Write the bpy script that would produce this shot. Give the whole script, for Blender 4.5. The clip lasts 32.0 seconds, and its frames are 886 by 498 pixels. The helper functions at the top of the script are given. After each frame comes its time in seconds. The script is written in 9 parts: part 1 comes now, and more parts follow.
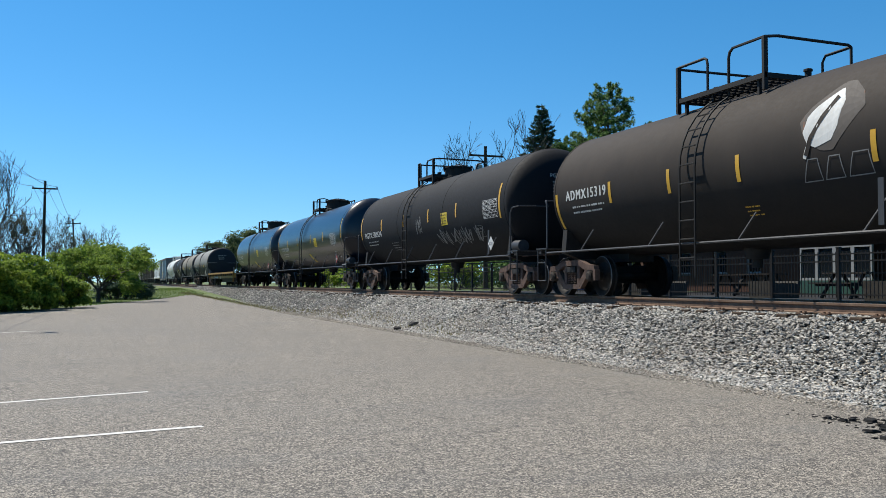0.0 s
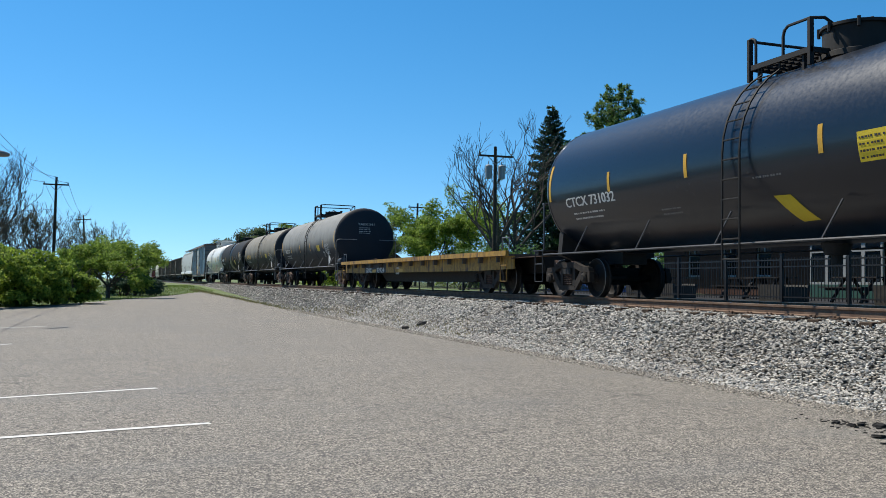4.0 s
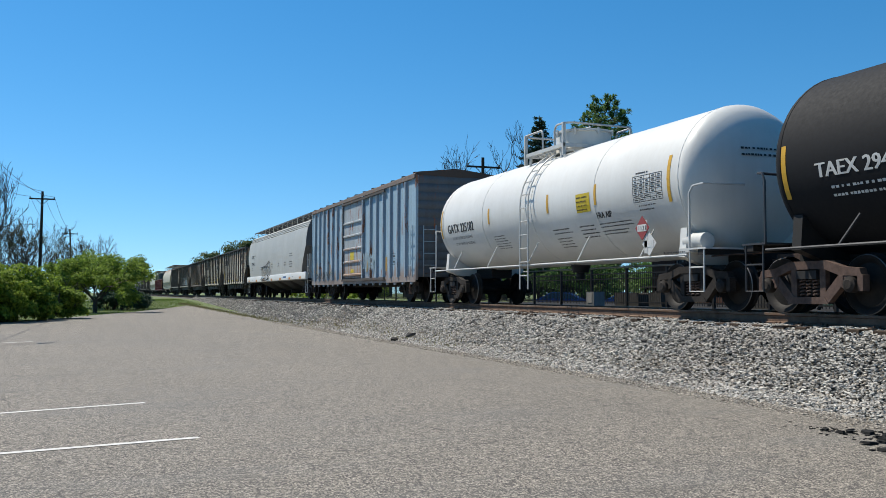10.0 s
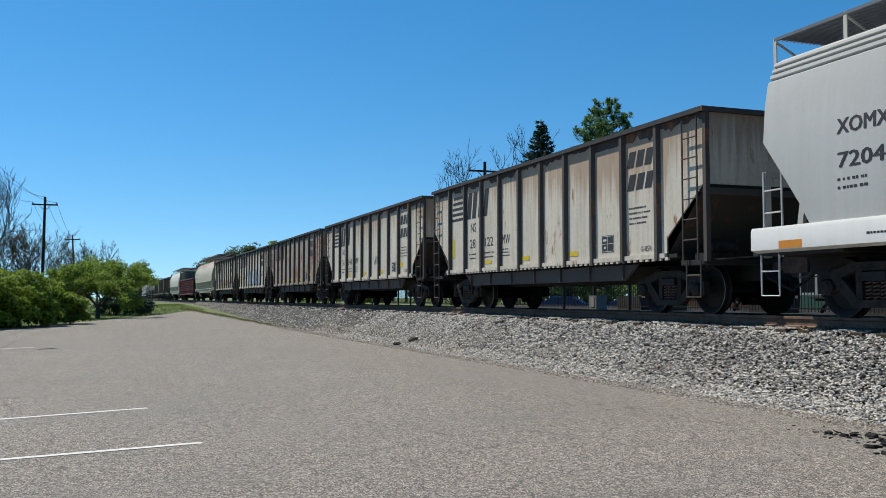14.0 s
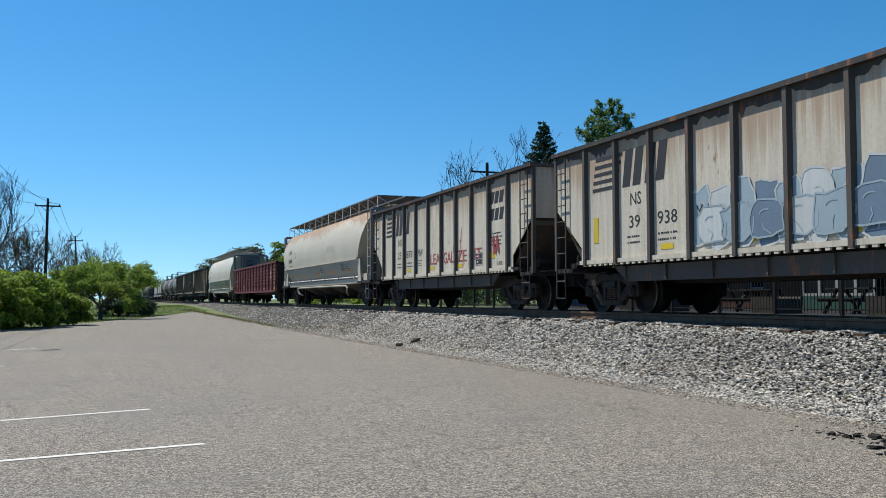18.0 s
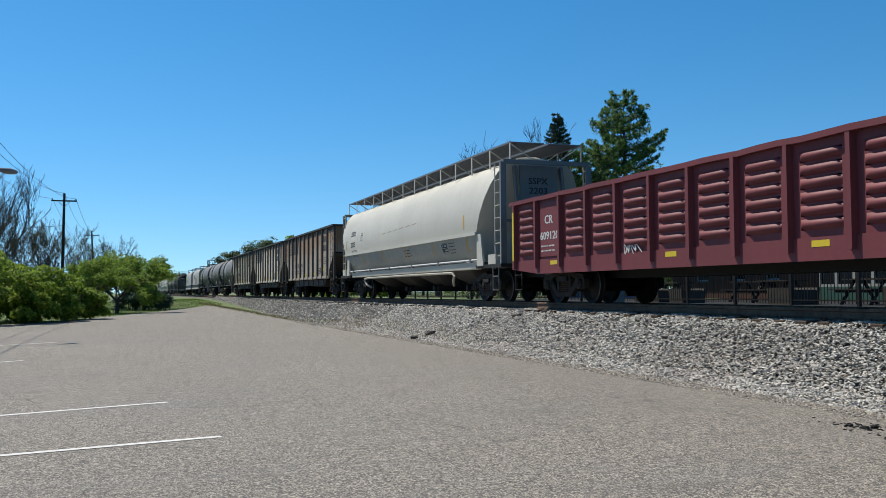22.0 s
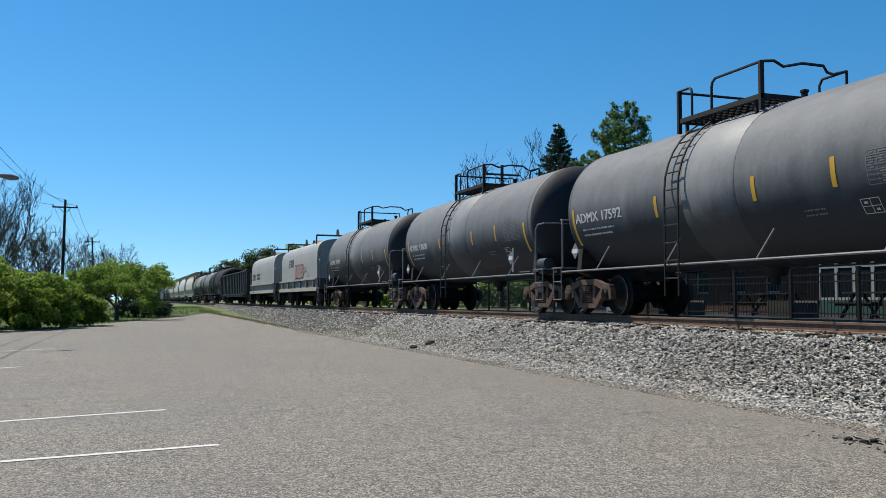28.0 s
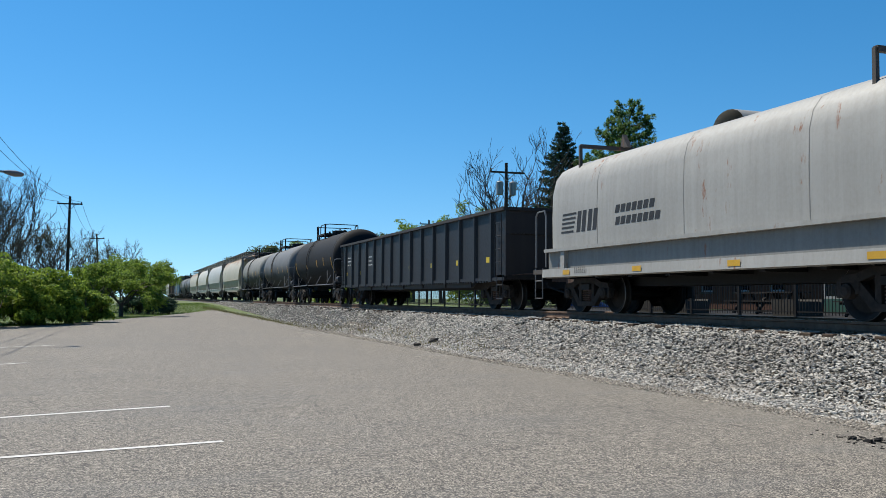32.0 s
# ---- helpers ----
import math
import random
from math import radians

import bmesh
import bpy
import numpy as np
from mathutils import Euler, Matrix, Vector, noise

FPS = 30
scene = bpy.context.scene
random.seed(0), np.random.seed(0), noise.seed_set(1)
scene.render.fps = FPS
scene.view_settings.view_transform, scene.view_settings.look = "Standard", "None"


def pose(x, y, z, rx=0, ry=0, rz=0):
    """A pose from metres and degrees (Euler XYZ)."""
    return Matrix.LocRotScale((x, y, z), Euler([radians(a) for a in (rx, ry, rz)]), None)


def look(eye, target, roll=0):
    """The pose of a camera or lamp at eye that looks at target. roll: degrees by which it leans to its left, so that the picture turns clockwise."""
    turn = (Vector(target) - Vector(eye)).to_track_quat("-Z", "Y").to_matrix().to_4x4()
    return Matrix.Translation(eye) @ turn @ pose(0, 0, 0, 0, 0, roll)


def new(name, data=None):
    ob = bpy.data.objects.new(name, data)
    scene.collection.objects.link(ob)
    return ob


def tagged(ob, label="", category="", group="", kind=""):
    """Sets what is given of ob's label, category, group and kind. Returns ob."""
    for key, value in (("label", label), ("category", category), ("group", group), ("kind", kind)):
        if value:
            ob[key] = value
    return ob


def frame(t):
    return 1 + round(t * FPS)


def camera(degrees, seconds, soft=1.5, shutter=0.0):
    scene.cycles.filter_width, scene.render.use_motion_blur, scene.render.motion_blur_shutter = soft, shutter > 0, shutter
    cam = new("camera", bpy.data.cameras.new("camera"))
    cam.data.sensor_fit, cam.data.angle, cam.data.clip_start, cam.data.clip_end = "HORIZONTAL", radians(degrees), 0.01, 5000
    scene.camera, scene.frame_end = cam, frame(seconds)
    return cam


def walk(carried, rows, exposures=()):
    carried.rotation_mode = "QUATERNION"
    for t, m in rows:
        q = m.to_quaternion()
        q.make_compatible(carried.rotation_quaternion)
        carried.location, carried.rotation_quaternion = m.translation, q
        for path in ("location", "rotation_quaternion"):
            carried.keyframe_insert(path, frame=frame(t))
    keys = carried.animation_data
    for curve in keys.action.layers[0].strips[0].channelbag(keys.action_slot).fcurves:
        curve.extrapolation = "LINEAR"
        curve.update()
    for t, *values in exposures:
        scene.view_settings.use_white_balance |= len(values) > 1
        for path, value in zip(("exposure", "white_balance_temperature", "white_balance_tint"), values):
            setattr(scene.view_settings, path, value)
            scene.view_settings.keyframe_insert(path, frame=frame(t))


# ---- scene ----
# The camera: held by hand beside the line, it only sways.
cam = camera(51.65, 32.0, soft=0.6)
PATH = [
    (0.0, pose(0, 0, 1.45, 92.09, -0.06, -20.30)),
    (0.5, pose(0, 0, 1.45, 92.09, -0.20, -20.19)),
    (1.0, pose(0, 0, 1.45, 92.08, -0.34, -20.07)),
    (1.5, pose(0, 0, 1.45, 92.07, -0.59, -19.99)),
    (2.0, pose(0, 0, 1.45, 92.08, -0.71, -19.95)),
    (2.5, pose(0, 0, 1.45, 92.04, -0.76, -19.95)),
    (3.0, pose(0, 0, 1.45, 91.99, -0.74, -19.81)),
    (3.5, pose(0, 0, 1.45, 92.02, -0.71, -19.77)),
    (5.5, pose(0, 0, 1.45, 92.18, -0.53, -19.66)),
    (6.0, pose(0, 0, 1.45, 92.10, -0.36, -19.55)),
    (6.5, pose(0, 0, 1.45, 92.18, -0.07, -19.65)),
    (7.0, pose(0, 0, 1.45, 92.34, 0.17, -19.75)),
    (7.5, pose(0, 0, 1.45, 92.45, 0.10, -19.82)),
    (8.0, pose(0, 0, 1.45, 92.50, 0.05, -19.83)),
    (8.5, pose(0, 0, 1.45, 92.52, -0.20, -20.05)),
    (9.0, pose(0, 0, 1.45, 92.72, -0.32, -20.26)),
    (9.5, pose(0, 0, 1.45, 92.80, -0.27, -20.33)),
    (10.0, pose(0, 0, 1.45, 92.78, -0.15, -20.47)),
    (10.5, pose(0, 0, 1.45, 92.77, 0.01, -20.60)),
    (11.0, pose(0, 0, 1.45, 92.88, 0.09, -20.57)),
    (11.5, pose(0, 0, 1.45, 92.99, -0.02, -20.45)),
    (12.0, pose(0, 0, 1.45, 93.06, -0.06, -20.42)),
    (12.5, pose(0, 0, 1.45, 93.14, -0.01, -20.40)),
    (13.0, pose(0, 0, 1.45, 93.04, 0.00, -20.38)),
    (13.5, pose(0, 0, 1.45, 92.99, 0.05, -20.40)),
    (14.0, pose(0, 0, 1.45, 93.05, 0.04, -20.32)),
    (14.5, pose(0, 0, 1.45, 93.11, 0.06, -20.25)),
    (15.0, pose(0, 0, 1.45, 93.11, 0.05, -20.22)),
    (15.5, pose(0, 0, 1.45, 93.14, 0.00, -20.27)),
    (17.5, pose(0, 0, 1.45, 93.14, 0.02, -20.13)),
    (18.0, pose(0, 0, 1.45, 93.11, 0.08, -20.17)),
    (18.5, pose(0, 0, 1.45, 93.20, 0.12, -20.12)),
    (19.0, pose(0, 0, 1.45, 93.23, 0.16, -19.93)),
    (19.5, pose(0, 0, 1.45, 93.12, 0.10, -19.71)),
    (20.0, pose(0, 0, 1.45, 92.94, 0.00, -19.48)),
    (20.5, pose(0, 0, 1.45, 92.78, 0.03, -19.41)),
    (21.0, pose(0, 0, 1.45, 92.60, 0.22, -19.57)),
    (21.5, pose(0, 0, 1.45, 92.63, 0.39, -19.42)),
    (22.0, pose(0, 0, 1.45, 92.65, 0.33, -19.26)),
    (22.5, pose(0, 0, 1.45, 92.71, 0.26, -19.14)),
    (23.0, pose(0, 0, 1.45, 92.87, 0.23, -19.27)),
    (23.5, pose(0, 0, 1.45, 93.04, 0.29, -19.34)),
    (24.0, pose(0, 0, 1.45, 92.98, 0.03, -19.37)),
    (24.5, pose(0, 0, 1.45, 92.99, -0.21, -19.32)),
    (26.5, pose(0, 0, 1.45, 93.05, -0.25, -19.21)),
    (27.0, pose(0, 0, 1.45, 93.10, -0.23, -19.14)),
    (27.5, pose(0, 0, 1.45, 93.15, -0.17, -19.32)),
    (28.0, pose(0, 0, 1.45, 93.26, -0.18, -19.27)),
    (28.5, pose(0, 0, 1.45, 93.31, -0.18, -19.31)),
    (29.0, pose(0, 0, 1.45, 93.30, -0.23, -19.22)),
    (29.5, pose(0, 0, 1.45, 93.21, -0.21, -19.31)),
    (30.0, pose(0, 0, 1.45, 93.20, -0.34, -19.23)),
    (30.5, pose(0, 0, 1.45, 93.21, -0.38, -19.12)),
    (31.0, pose(0, 0, 1.45, 93.17, -0.43, -19.08)),
    (31.5, pose(0, 0, 1.45, 93.14, -0.42, -19.06)),
    (32.0, pose(0, 0, 1.45, 93.11, -0.37, -19.03)),
]
EXPOSURE = [(0.0, 0.53), (3.0, 0.53), (7.0, 0.48), (10.0, 0.43), (11.0, 0.34), (12.0, 0.30), (13.0, 0.33), (15.0, 0.38), (18.0, 0.43), (20.0, 0.38), (21.0, 0.40), (24.0, 0.36), (27.0, 0.38), (30.0, 0.45), (32.0, 0.45)]
walk(cam, PATH, EXPOSURE)

# World, sun and exposure. World: +Y runs along the line, away; the line lies at +X; z = 0 is the tarmac.
EL, AZ = 57.0, 35.0          # sun: height, and turn from +Y towards -X
sun_dir = Vector((-math.cos(radians(EL)) * math.sin(radians(AZ)), math.cos(radians(EL)) * math.cos(radians(AZ)), math.sin(radians(EL))))
world = bpy.data.worlds.new("sky")
scene.world = world
world.use_nodes = True
wn, wl = world.node_tree.nodes, world.node_tree.links
sky = wn.new("ShaderNodeTexSky")
sky.sky_type, sky.sun_disc = "NISHITA", False
sky.sun_elevation, sky.sun_rotation = radians(EL), radians(-AZ)
sky.altitude, sky.air_density, sky.dust_density, sky.ozone_density = 600, 1.0, 0.2, 4.5
# the haze line lies a little under the horizon, behind hills
geo_in = wn.new("ShaderNodeTexCoord")
rise = wn.new("ShaderNodeVectorMath")
rise.inputs[1].default_value = (0, 0, 0.065)
unit = wn.new("ShaderNodeVectorMath")
unit.operation = "NORMALIZE"
wl.new(geo_in.outputs["Generated"], rise.inputs[0])
wl.new(rise.outputs[0], unit.inputs[0])
wl.new(unit.outputs[0], sky.inputs["Vector"])
hue = wn.new("ShaderNodeHueSaturation")
hue.inputs["Saturation"].default_value = 1.30
hue.inputs["Hue"].default_value = 0.492
wl.new(sky.outputs["Color"], hue.inputs["Color"])
wl.new(hue.outputs["Color"], wn["Background"].inputs["Color"])
wn["Background"].inputs["Strength"].default_value = 0.102
sun = new("sun", bpy.data.lights.new("sun", "SUN"))
sun.data.energy, sun.data.angle, sun.data.color = 5.0, radians(0.53), (1.0, 0.945, 0.84)
sun.matrix_world = look(sun_dir * 100, (0, 0, 0))

XT, ZR = 11.45, 1.14         # centre line and rail top of the track


# ---- mesh tools ----
class Geo:
    """Collects vertices and faces, with a material slot for each face."""

    def __init__(self):
        self.v, self.f, self.m, self.slot = [], [], [], 0

    def add(self, verts, faces):
        n = len(self.v)
        self.v.extend(verts)
        self.f.extend([tuple(i + n for i in f) for f in faces])
        self.m.extend([self.slot] * len(faces))
        return self

    def box(self, x0, x1, y0, y1, z0, z1):
        v = [(x, y, z) for z in (z0, z1) for y in (y0, y1) for x in (x0, x1)]
        return self.add(v, [(0, 2, 3, 1), (4, 5, 7, 6), (0, 1, 5, 4), (1, 3, 7, 5), (3, 2, 6, 7), (2, 0, 4, 6)])

    def bar(self, a, b, w, h, up=(0, 0, 1)):
        """A straight bar of section w x h from a to b."""
        a, b = Vector(a), Vector(b)
        d = (b - a).normalized()
        s = d.cross(Vector(up))
        s = s.normalized() if s.length > 1e-4 else Vector((1, 0, 0))
        u = s.cross(d)
        v = []
        for p in (a, b):
            for i, j in ((-1, -1), (1, -1), (1, 1), (-1, 1)):
                v.append(tuple(p + s * (i * w / 2) + u * (j * h / 2)))
        return self.add(v, [(3, 2, 1, 0), (4, 5, 6, 7), (0, 1, 5, 4), (1, 2, 6, 5), (2, 3, 7, 6), (3, 0, 4, 7)])

    def prism(self, pts, a0, a1, axis="x"):
        """An outline of (y, z) drawn out along x, or of (x, z) along y, or of (x, y) along z."""
        n = len(pts)
        put = {"x": lambda p, a: (a, p[0], p[1]), "y": lambda p, a: (p[0], a, p[1]), "z": lambda p, a: (p[0], p[1], a)}[axis]
        v = [put(p, a0) for p in pts] + [put(p, a1) for p in pts]
        f = [tuple(range(n)), tuple(range(2 * n - 1, n - 1, -1))]
        f += [(i, i + n, (i + 1) % n + n, (i + 1) % n) for i in range(n)]
        return self.add(v, f)

    def tube(self, pts, r, seg=6, closed=False):
        """A round pipe along a row of points."""
        P = [Vector(p) for p in pts]
        n = len(P)
        v, f = [], []
        ref = None
        for i, p in enumerate(P):
            d = (P[min(i + 1, n - 1)] - P[max(i - 1, 0)]).normalized()
            if ref is None:
                ref = Vector((0, 0, 1)) if abs(d.z) < 0.9 else Vector((1, 0, 0))
            s = d.cross(ref).normalized()
            u = s.cross(d)
            ref = u
            rr = r[i] if isinstance(r, (list, tuple)) else r
            for k in range(seg):
                a = 2 * math.pi * k / seg
                v.append(tuple(p + s * (rr * math.cos(a)) + u * (rr * math.sin(a))))
        for i in range(n - 1):
            for k in range(seg):
                k2 = (k + 1) % seg
                f.append((i * seg + k, i * seg + k2, (i + 1) * seg + k2, (i + 1) * seg + k))
        f.append(tuple(range(seg))[::-1])
        f.append(tuple(range((n - 1) * seg, n * seg)))
        return self.add(v, f)

    def lathe(self, prof, axis="y", seg=24, at=(0, 0, 0)):
        """A turned body: prof is a row of (radius, along)."""
        v, f = [], []
        n = len(prof)
        for r, a in prof:
            for k in range(seg):
                t = 2 * math.pi * k / seg
                c, s = max(r, 1e-4) * math.cos(t), max(r, 1e-4) * math.sin(t)
                p = {"y": (c, a, s), "x": (a, c, s), "z": (c, s, a)}[axis]
                v.append((p[0] + at[0], p[1] + at[1], p[2] + at[2]))
        for i in range(n - 1):
            for k in range(seg):
                k2 = (k + 1) % seg
                f.append((i * seg + k, i * seg + k2, (i + 1) * seg + k2, (i + 1) * seg + k))
        f.append(tuple(range(seg))[::-1])
        f.append(tuple(range((n - 1) * seg, n * seg)))
        return self.add(v, f)

    def grid(self, rows, thick=None):
        """A skin over rows of points."""
        n, m = len(rows), len(rows[0])
        v = [tuple(p) for r in rows for p in r]
        f = [(i * m + j, i * m + j + 1, (i + 1) * m + j + 1, (i + 1) * m + j) for i in range(n - 1) for j in range(m - 1)]
        return self.add(v, f)

    def mesh(self, name, smooth=35):
        me = bpy.data.meshes.new(name)
        me.from_pydata(self.v, [], self.f)
        me.polygons.foreach_set("material_index", self.m)
        bm = bmesh.new()
        bm.from_mesh(me)
        bmesh.ops.recalc_face_normals(bm, faces=bm.faces)
        if smooth:
            lim = radians(smooth)
            for fc in bm.faces:
                fc.smooth = True
            for e in bm.edges:
                if len(e.link_faces) == 2 and e.calc_face_angle(0) > lim:
                    e.smooth = False
        bm.to_mesh(me)
        bm.free()
        return me


def part(name, geo, mats, parent=None, label="", smooth=35):
    """Links one mesh object, under a thing or a part."""
    me = geo if isinstance(geo, bpy.types.Mesh) else geo.mesh(name, smooth)
    mats = mats if isinstance(mats, (list, tuple)) else [mats]
    if not me.materials:
        for m in mats:
            me.materials.append(m)
    ob = new(name, me)
    ob.parent = parent
    if label:
        ob["label"] = label
    return ob


# ---- materials ----
def shader(name):
    m = bpy.data.materials.new(name)
    m.use_nodes = True
    nt = m.node_tree
    return m, nt.nodes, nt.links, nt.nodes["Principled BSDF"]


def rgb(c):
    return (c[0], c[1], c[2], 1)


class Nodes:
    """Short hands for the nodes of one material."""

    def __init__(self, name, space="Object"):
        self.m, self.n, self.l, self.b = shader(name)
        self.tc = self.n.new("ShaderNodeTexCoord")
        self.co = self.tc.outputs[space]

    def scaled(self, sx, sy, sz, off=0.0):
        k = self.n.new("ShaderNodeMapping")
        k.inputs["Scale"].default_value = (sx, sy, sz)
        k.inputs["Location"].default_value = (off, off * 1.7, off * 0.6)
        self.l.new(self.co, k.inputs["Vector"])
        info = self.n.new("ShaderNodeObjectInfo")
        add = self.n.new("ShaderNodeVectorMath")
        mul = self.n.new("ShaderNodeMath")
        mul.operation = "MULTIPLY"
        mul.inputs[1].default_value = 37.0
        self.l.new(info.outputs["Random"], mul.inputs[0])
        self.l.new(k.outputs[0], add.inputs[0])
        self.l.new(mul.outputs[0], add.inputs[1])
        return add.outputs[0]

    def noise(self, vec, scale, detail=4.0, rough=0.55):
        k = self.n.new("ShaderNodeTexNoise")
        k.inputs["Scale"].default_value, k.inputs["Detail"].default_value, k.inputs["Roughness"].default_value = scale, detail, rough
        self.l.new(vec, k.inputs["Vector"])
        return k.outputs["Fac"]

    def ramp(self, fac, a, b):
        k = self.n.new("ShaderNodeMapRange")
        k.inputs["From Min"].default_value, k.inputs["From Max"].default_value = a, b
        self.l.new(fac, k.inputs["Value"])
        return k.outputs[0]

    def math(self, op, a, b):
        k = self.n.new("ShaderNodeMath")
        k.operation = op
        for i, s in enumerate((a, b)):
            if isinstance(s, (int, float)):
                k.inputs[i].default_value = s
            else:
                self.l.new(s, k.inputs[i])
        return k.outputs[0]

    def mix(self, fac, a, b, mode="MIX"):
        k = self.n.new("ShaderNodeMix")
        k.data_type, k.blend_type = "RGBA", mode
        for i, s in ((0, fac), (6, a), (7, b)):
            if isinstance(s, (int, float)):
                k.inputs[i].default_value = s
            elif isinstance(s, tuple):
                k.inputs[i].default_value = rgb(s)
            else:
                self.l.new(s, k.inputs[i])
        return k.outputs[2]

    def bump(self, height, strength, dist=0.01):
        k = self.n.new("ShaderNodeBump")
        k.inputs["Strength"].default_value, k.inputs["Distance"].default_value = strength, dist
        self.l.new(height, k.inputs["Height"])
        self.l.new(k.outputs[0], self.b.inputs["Normal"])

    def put(self, colour, rough=0.6, metal=0.0):
        for sock, s in (("Base Color", colour), ("Roughness", rough), ("Metallic", metal)):
            if isinstance(s, (int, float)):
                self.b.inputs[sock].default_value = s
            elif isinstance(s, tuple):
                self.b.inputs[sock].default_value = rgb(s)
            else:
                self.l.new(s, self.b.inputs[sock])
        return self.m


def paint(name, col, dirt=0.3, rust=0.0, rough=0.5, dirtcol=(0.063, 0.0525, 0.042), rustcol=(0.14, 0.0525, 0.021), metal=0.0, bump=0.15, gloss=0.0, spec=0.4, runs=None, pale_top=None):
    """Weathered paint on steel: blotches, run-down streaks, rust spots, slight dents."""
    k = Nodes(name)
    big = k.noise(k.scaled(1, 1, 1), 0.45, 5)
    streak = k.noise(k.scaled(7, 7, 0.35, 3.1), 1.0, 4, 0.6)
    fine = k.noise(k.scaled(1, 1, 1, 1.3), 14, 4, 0.65)
    c = k.mix(k.ramp(big, 0.3, 0.75), tuple(x * 0.9 for x in col), tuple(min(x * 1.08, 1) for x in col))
    d = k.math("MULTIPLY", k.ramp(k.math("ADD", k.math("MULTIPLY", streak, 0.65), k.math("MULTIPLY", fine, 0.35)), 0.42, 0.72), dirt)
    c = k.mix(d, c, dirtcol)
    if rust > 0:
        rn = k.math("MULTIPLY", k.noise(k.scaled(3, 3, 0.9, 7.7), 1.2, 6, 0.7), k.math("ADD", big, 0.5))
        rf = k.ramp(rn, 0.66 - 0.22 * rust, 0.74 - 0.18 * rust)
        c = k.mix(rf, c, k.mix(fine, rustcol, tuple(x * 1.7 for x in rustcol)))
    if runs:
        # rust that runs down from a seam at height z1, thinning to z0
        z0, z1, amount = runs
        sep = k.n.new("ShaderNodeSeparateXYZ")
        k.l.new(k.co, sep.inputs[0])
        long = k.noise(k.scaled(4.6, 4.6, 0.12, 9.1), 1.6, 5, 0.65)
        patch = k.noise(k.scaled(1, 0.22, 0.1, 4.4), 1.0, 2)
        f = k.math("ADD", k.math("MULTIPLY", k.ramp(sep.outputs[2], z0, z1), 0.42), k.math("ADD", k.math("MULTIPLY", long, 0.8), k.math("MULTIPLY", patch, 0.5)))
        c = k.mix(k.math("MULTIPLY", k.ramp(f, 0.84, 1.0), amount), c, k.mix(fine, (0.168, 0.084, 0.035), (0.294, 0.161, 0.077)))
    if pale_top:
        # paler colour above a ragged line, thinned in streaks; the base stays dark below
        z0, z1, dcol, amount = pale_top
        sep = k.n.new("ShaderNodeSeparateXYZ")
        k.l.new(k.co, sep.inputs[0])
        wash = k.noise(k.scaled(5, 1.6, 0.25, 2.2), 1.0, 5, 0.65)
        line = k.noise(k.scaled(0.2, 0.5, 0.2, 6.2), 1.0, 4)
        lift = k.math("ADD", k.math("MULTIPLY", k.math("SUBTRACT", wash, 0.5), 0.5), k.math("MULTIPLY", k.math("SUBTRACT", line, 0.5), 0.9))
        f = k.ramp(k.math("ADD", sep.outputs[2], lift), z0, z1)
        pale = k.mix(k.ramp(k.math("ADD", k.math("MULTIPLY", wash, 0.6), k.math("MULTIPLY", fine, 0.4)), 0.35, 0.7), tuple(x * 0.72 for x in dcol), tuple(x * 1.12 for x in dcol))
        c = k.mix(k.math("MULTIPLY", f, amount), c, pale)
    k.bump(k.math("ADD", k.math("MULTIPLY", big, 3.0), k.math("MULTIPLY", fine, 0.25)), bump, 0.02)
    r = k.math("ADD", k.math("MULTIPLY", fine, 0.25), rough - 0.12)
    k.b.inputs["Coat Weight"].default_value = gloss
    k.b.inputs["Specular IOR Level"].default_value = spec
    k.b.inputs["Coat Roughness"].default_value = 0.12
    return k.put(c, r, metal)


def rusty(name, a, b, rough=0.8, scale=6.0):
    k = Nodes(name)
    n1 = k.noise(k.scaled(1, 1, 1), scale, 6, 0.7)
    n2 = k.noise(k.scaled(1, 1, 1, 5.0), scale * 6, 3)
    c = k.mix(k.ramp(n1, 0.35, 0.65), a, b)
    c = k.mix(k.math("MULTIPLY", n2, 0.4), c, tuple(x * 0.5 for x in a))
    k.bump(n2, 0.4, 0.01)
    k.b.inputs["Specular IOR Level"].default_value = 0.2
    return k.put(c, rough)


M = {}
M["black_tank"] = paint("black_tank_paint", (0.0052, 0.0057, 0.0073), 0.22, 0.0, 0.75, (0.0126, 0.0112, 0.0105), spec=0.22)
M["brown_tank"] = paint("dark_brown_tank_paint", (0.0098, 0.0087, 0.0084), 0.4, 0.0, 0.75, (0.0168, 0.0133, 0.0105), spec=0.22, pale_top=(1.5, 2.9, (0.0308, 0.0231, 0.0175), 0.9))
M["blue_tank"] = paint("glossy_black_tank_paint", (0.003, 0.0065, 0.014), 0.05, 0.0, 0.32, (0.01, 0.0115, 0.015), bump=0.0, gloss=0.22)
M["grey_tank"] = paint("pale_topped_grey_tank_paint", (0.0182, 0.021, 0.0266), 0.35, 0.0, 0.65, (0.0315, 0.0308, 0.0294), spec=0.25, pale_top=(1.85, 2.45, (0.2205, 0.217, 0.1995), 0.97))
M["tan_tank"] = paint("tan_topped_tank_paint", (0.0196, 0.0203, 0.0224), 0.4, 0.0, 0.65, (0.035, 0.0315, 0.028), spec=0.25, pale_top=(1.8, 2.45, (0.21, 0.189, 0.1505), 0.95))
M["slate_tank"] = paint("slate_grey_tank_paint", (0.0224, 0.0259, 0.0329), 0.35, 0.0, 0.65, (0.0315, 0.0322, 0.035), spec=0.25, pale_top=(1.75, 2.6, (0.1505, 0.154, 0.1575), 0.95))
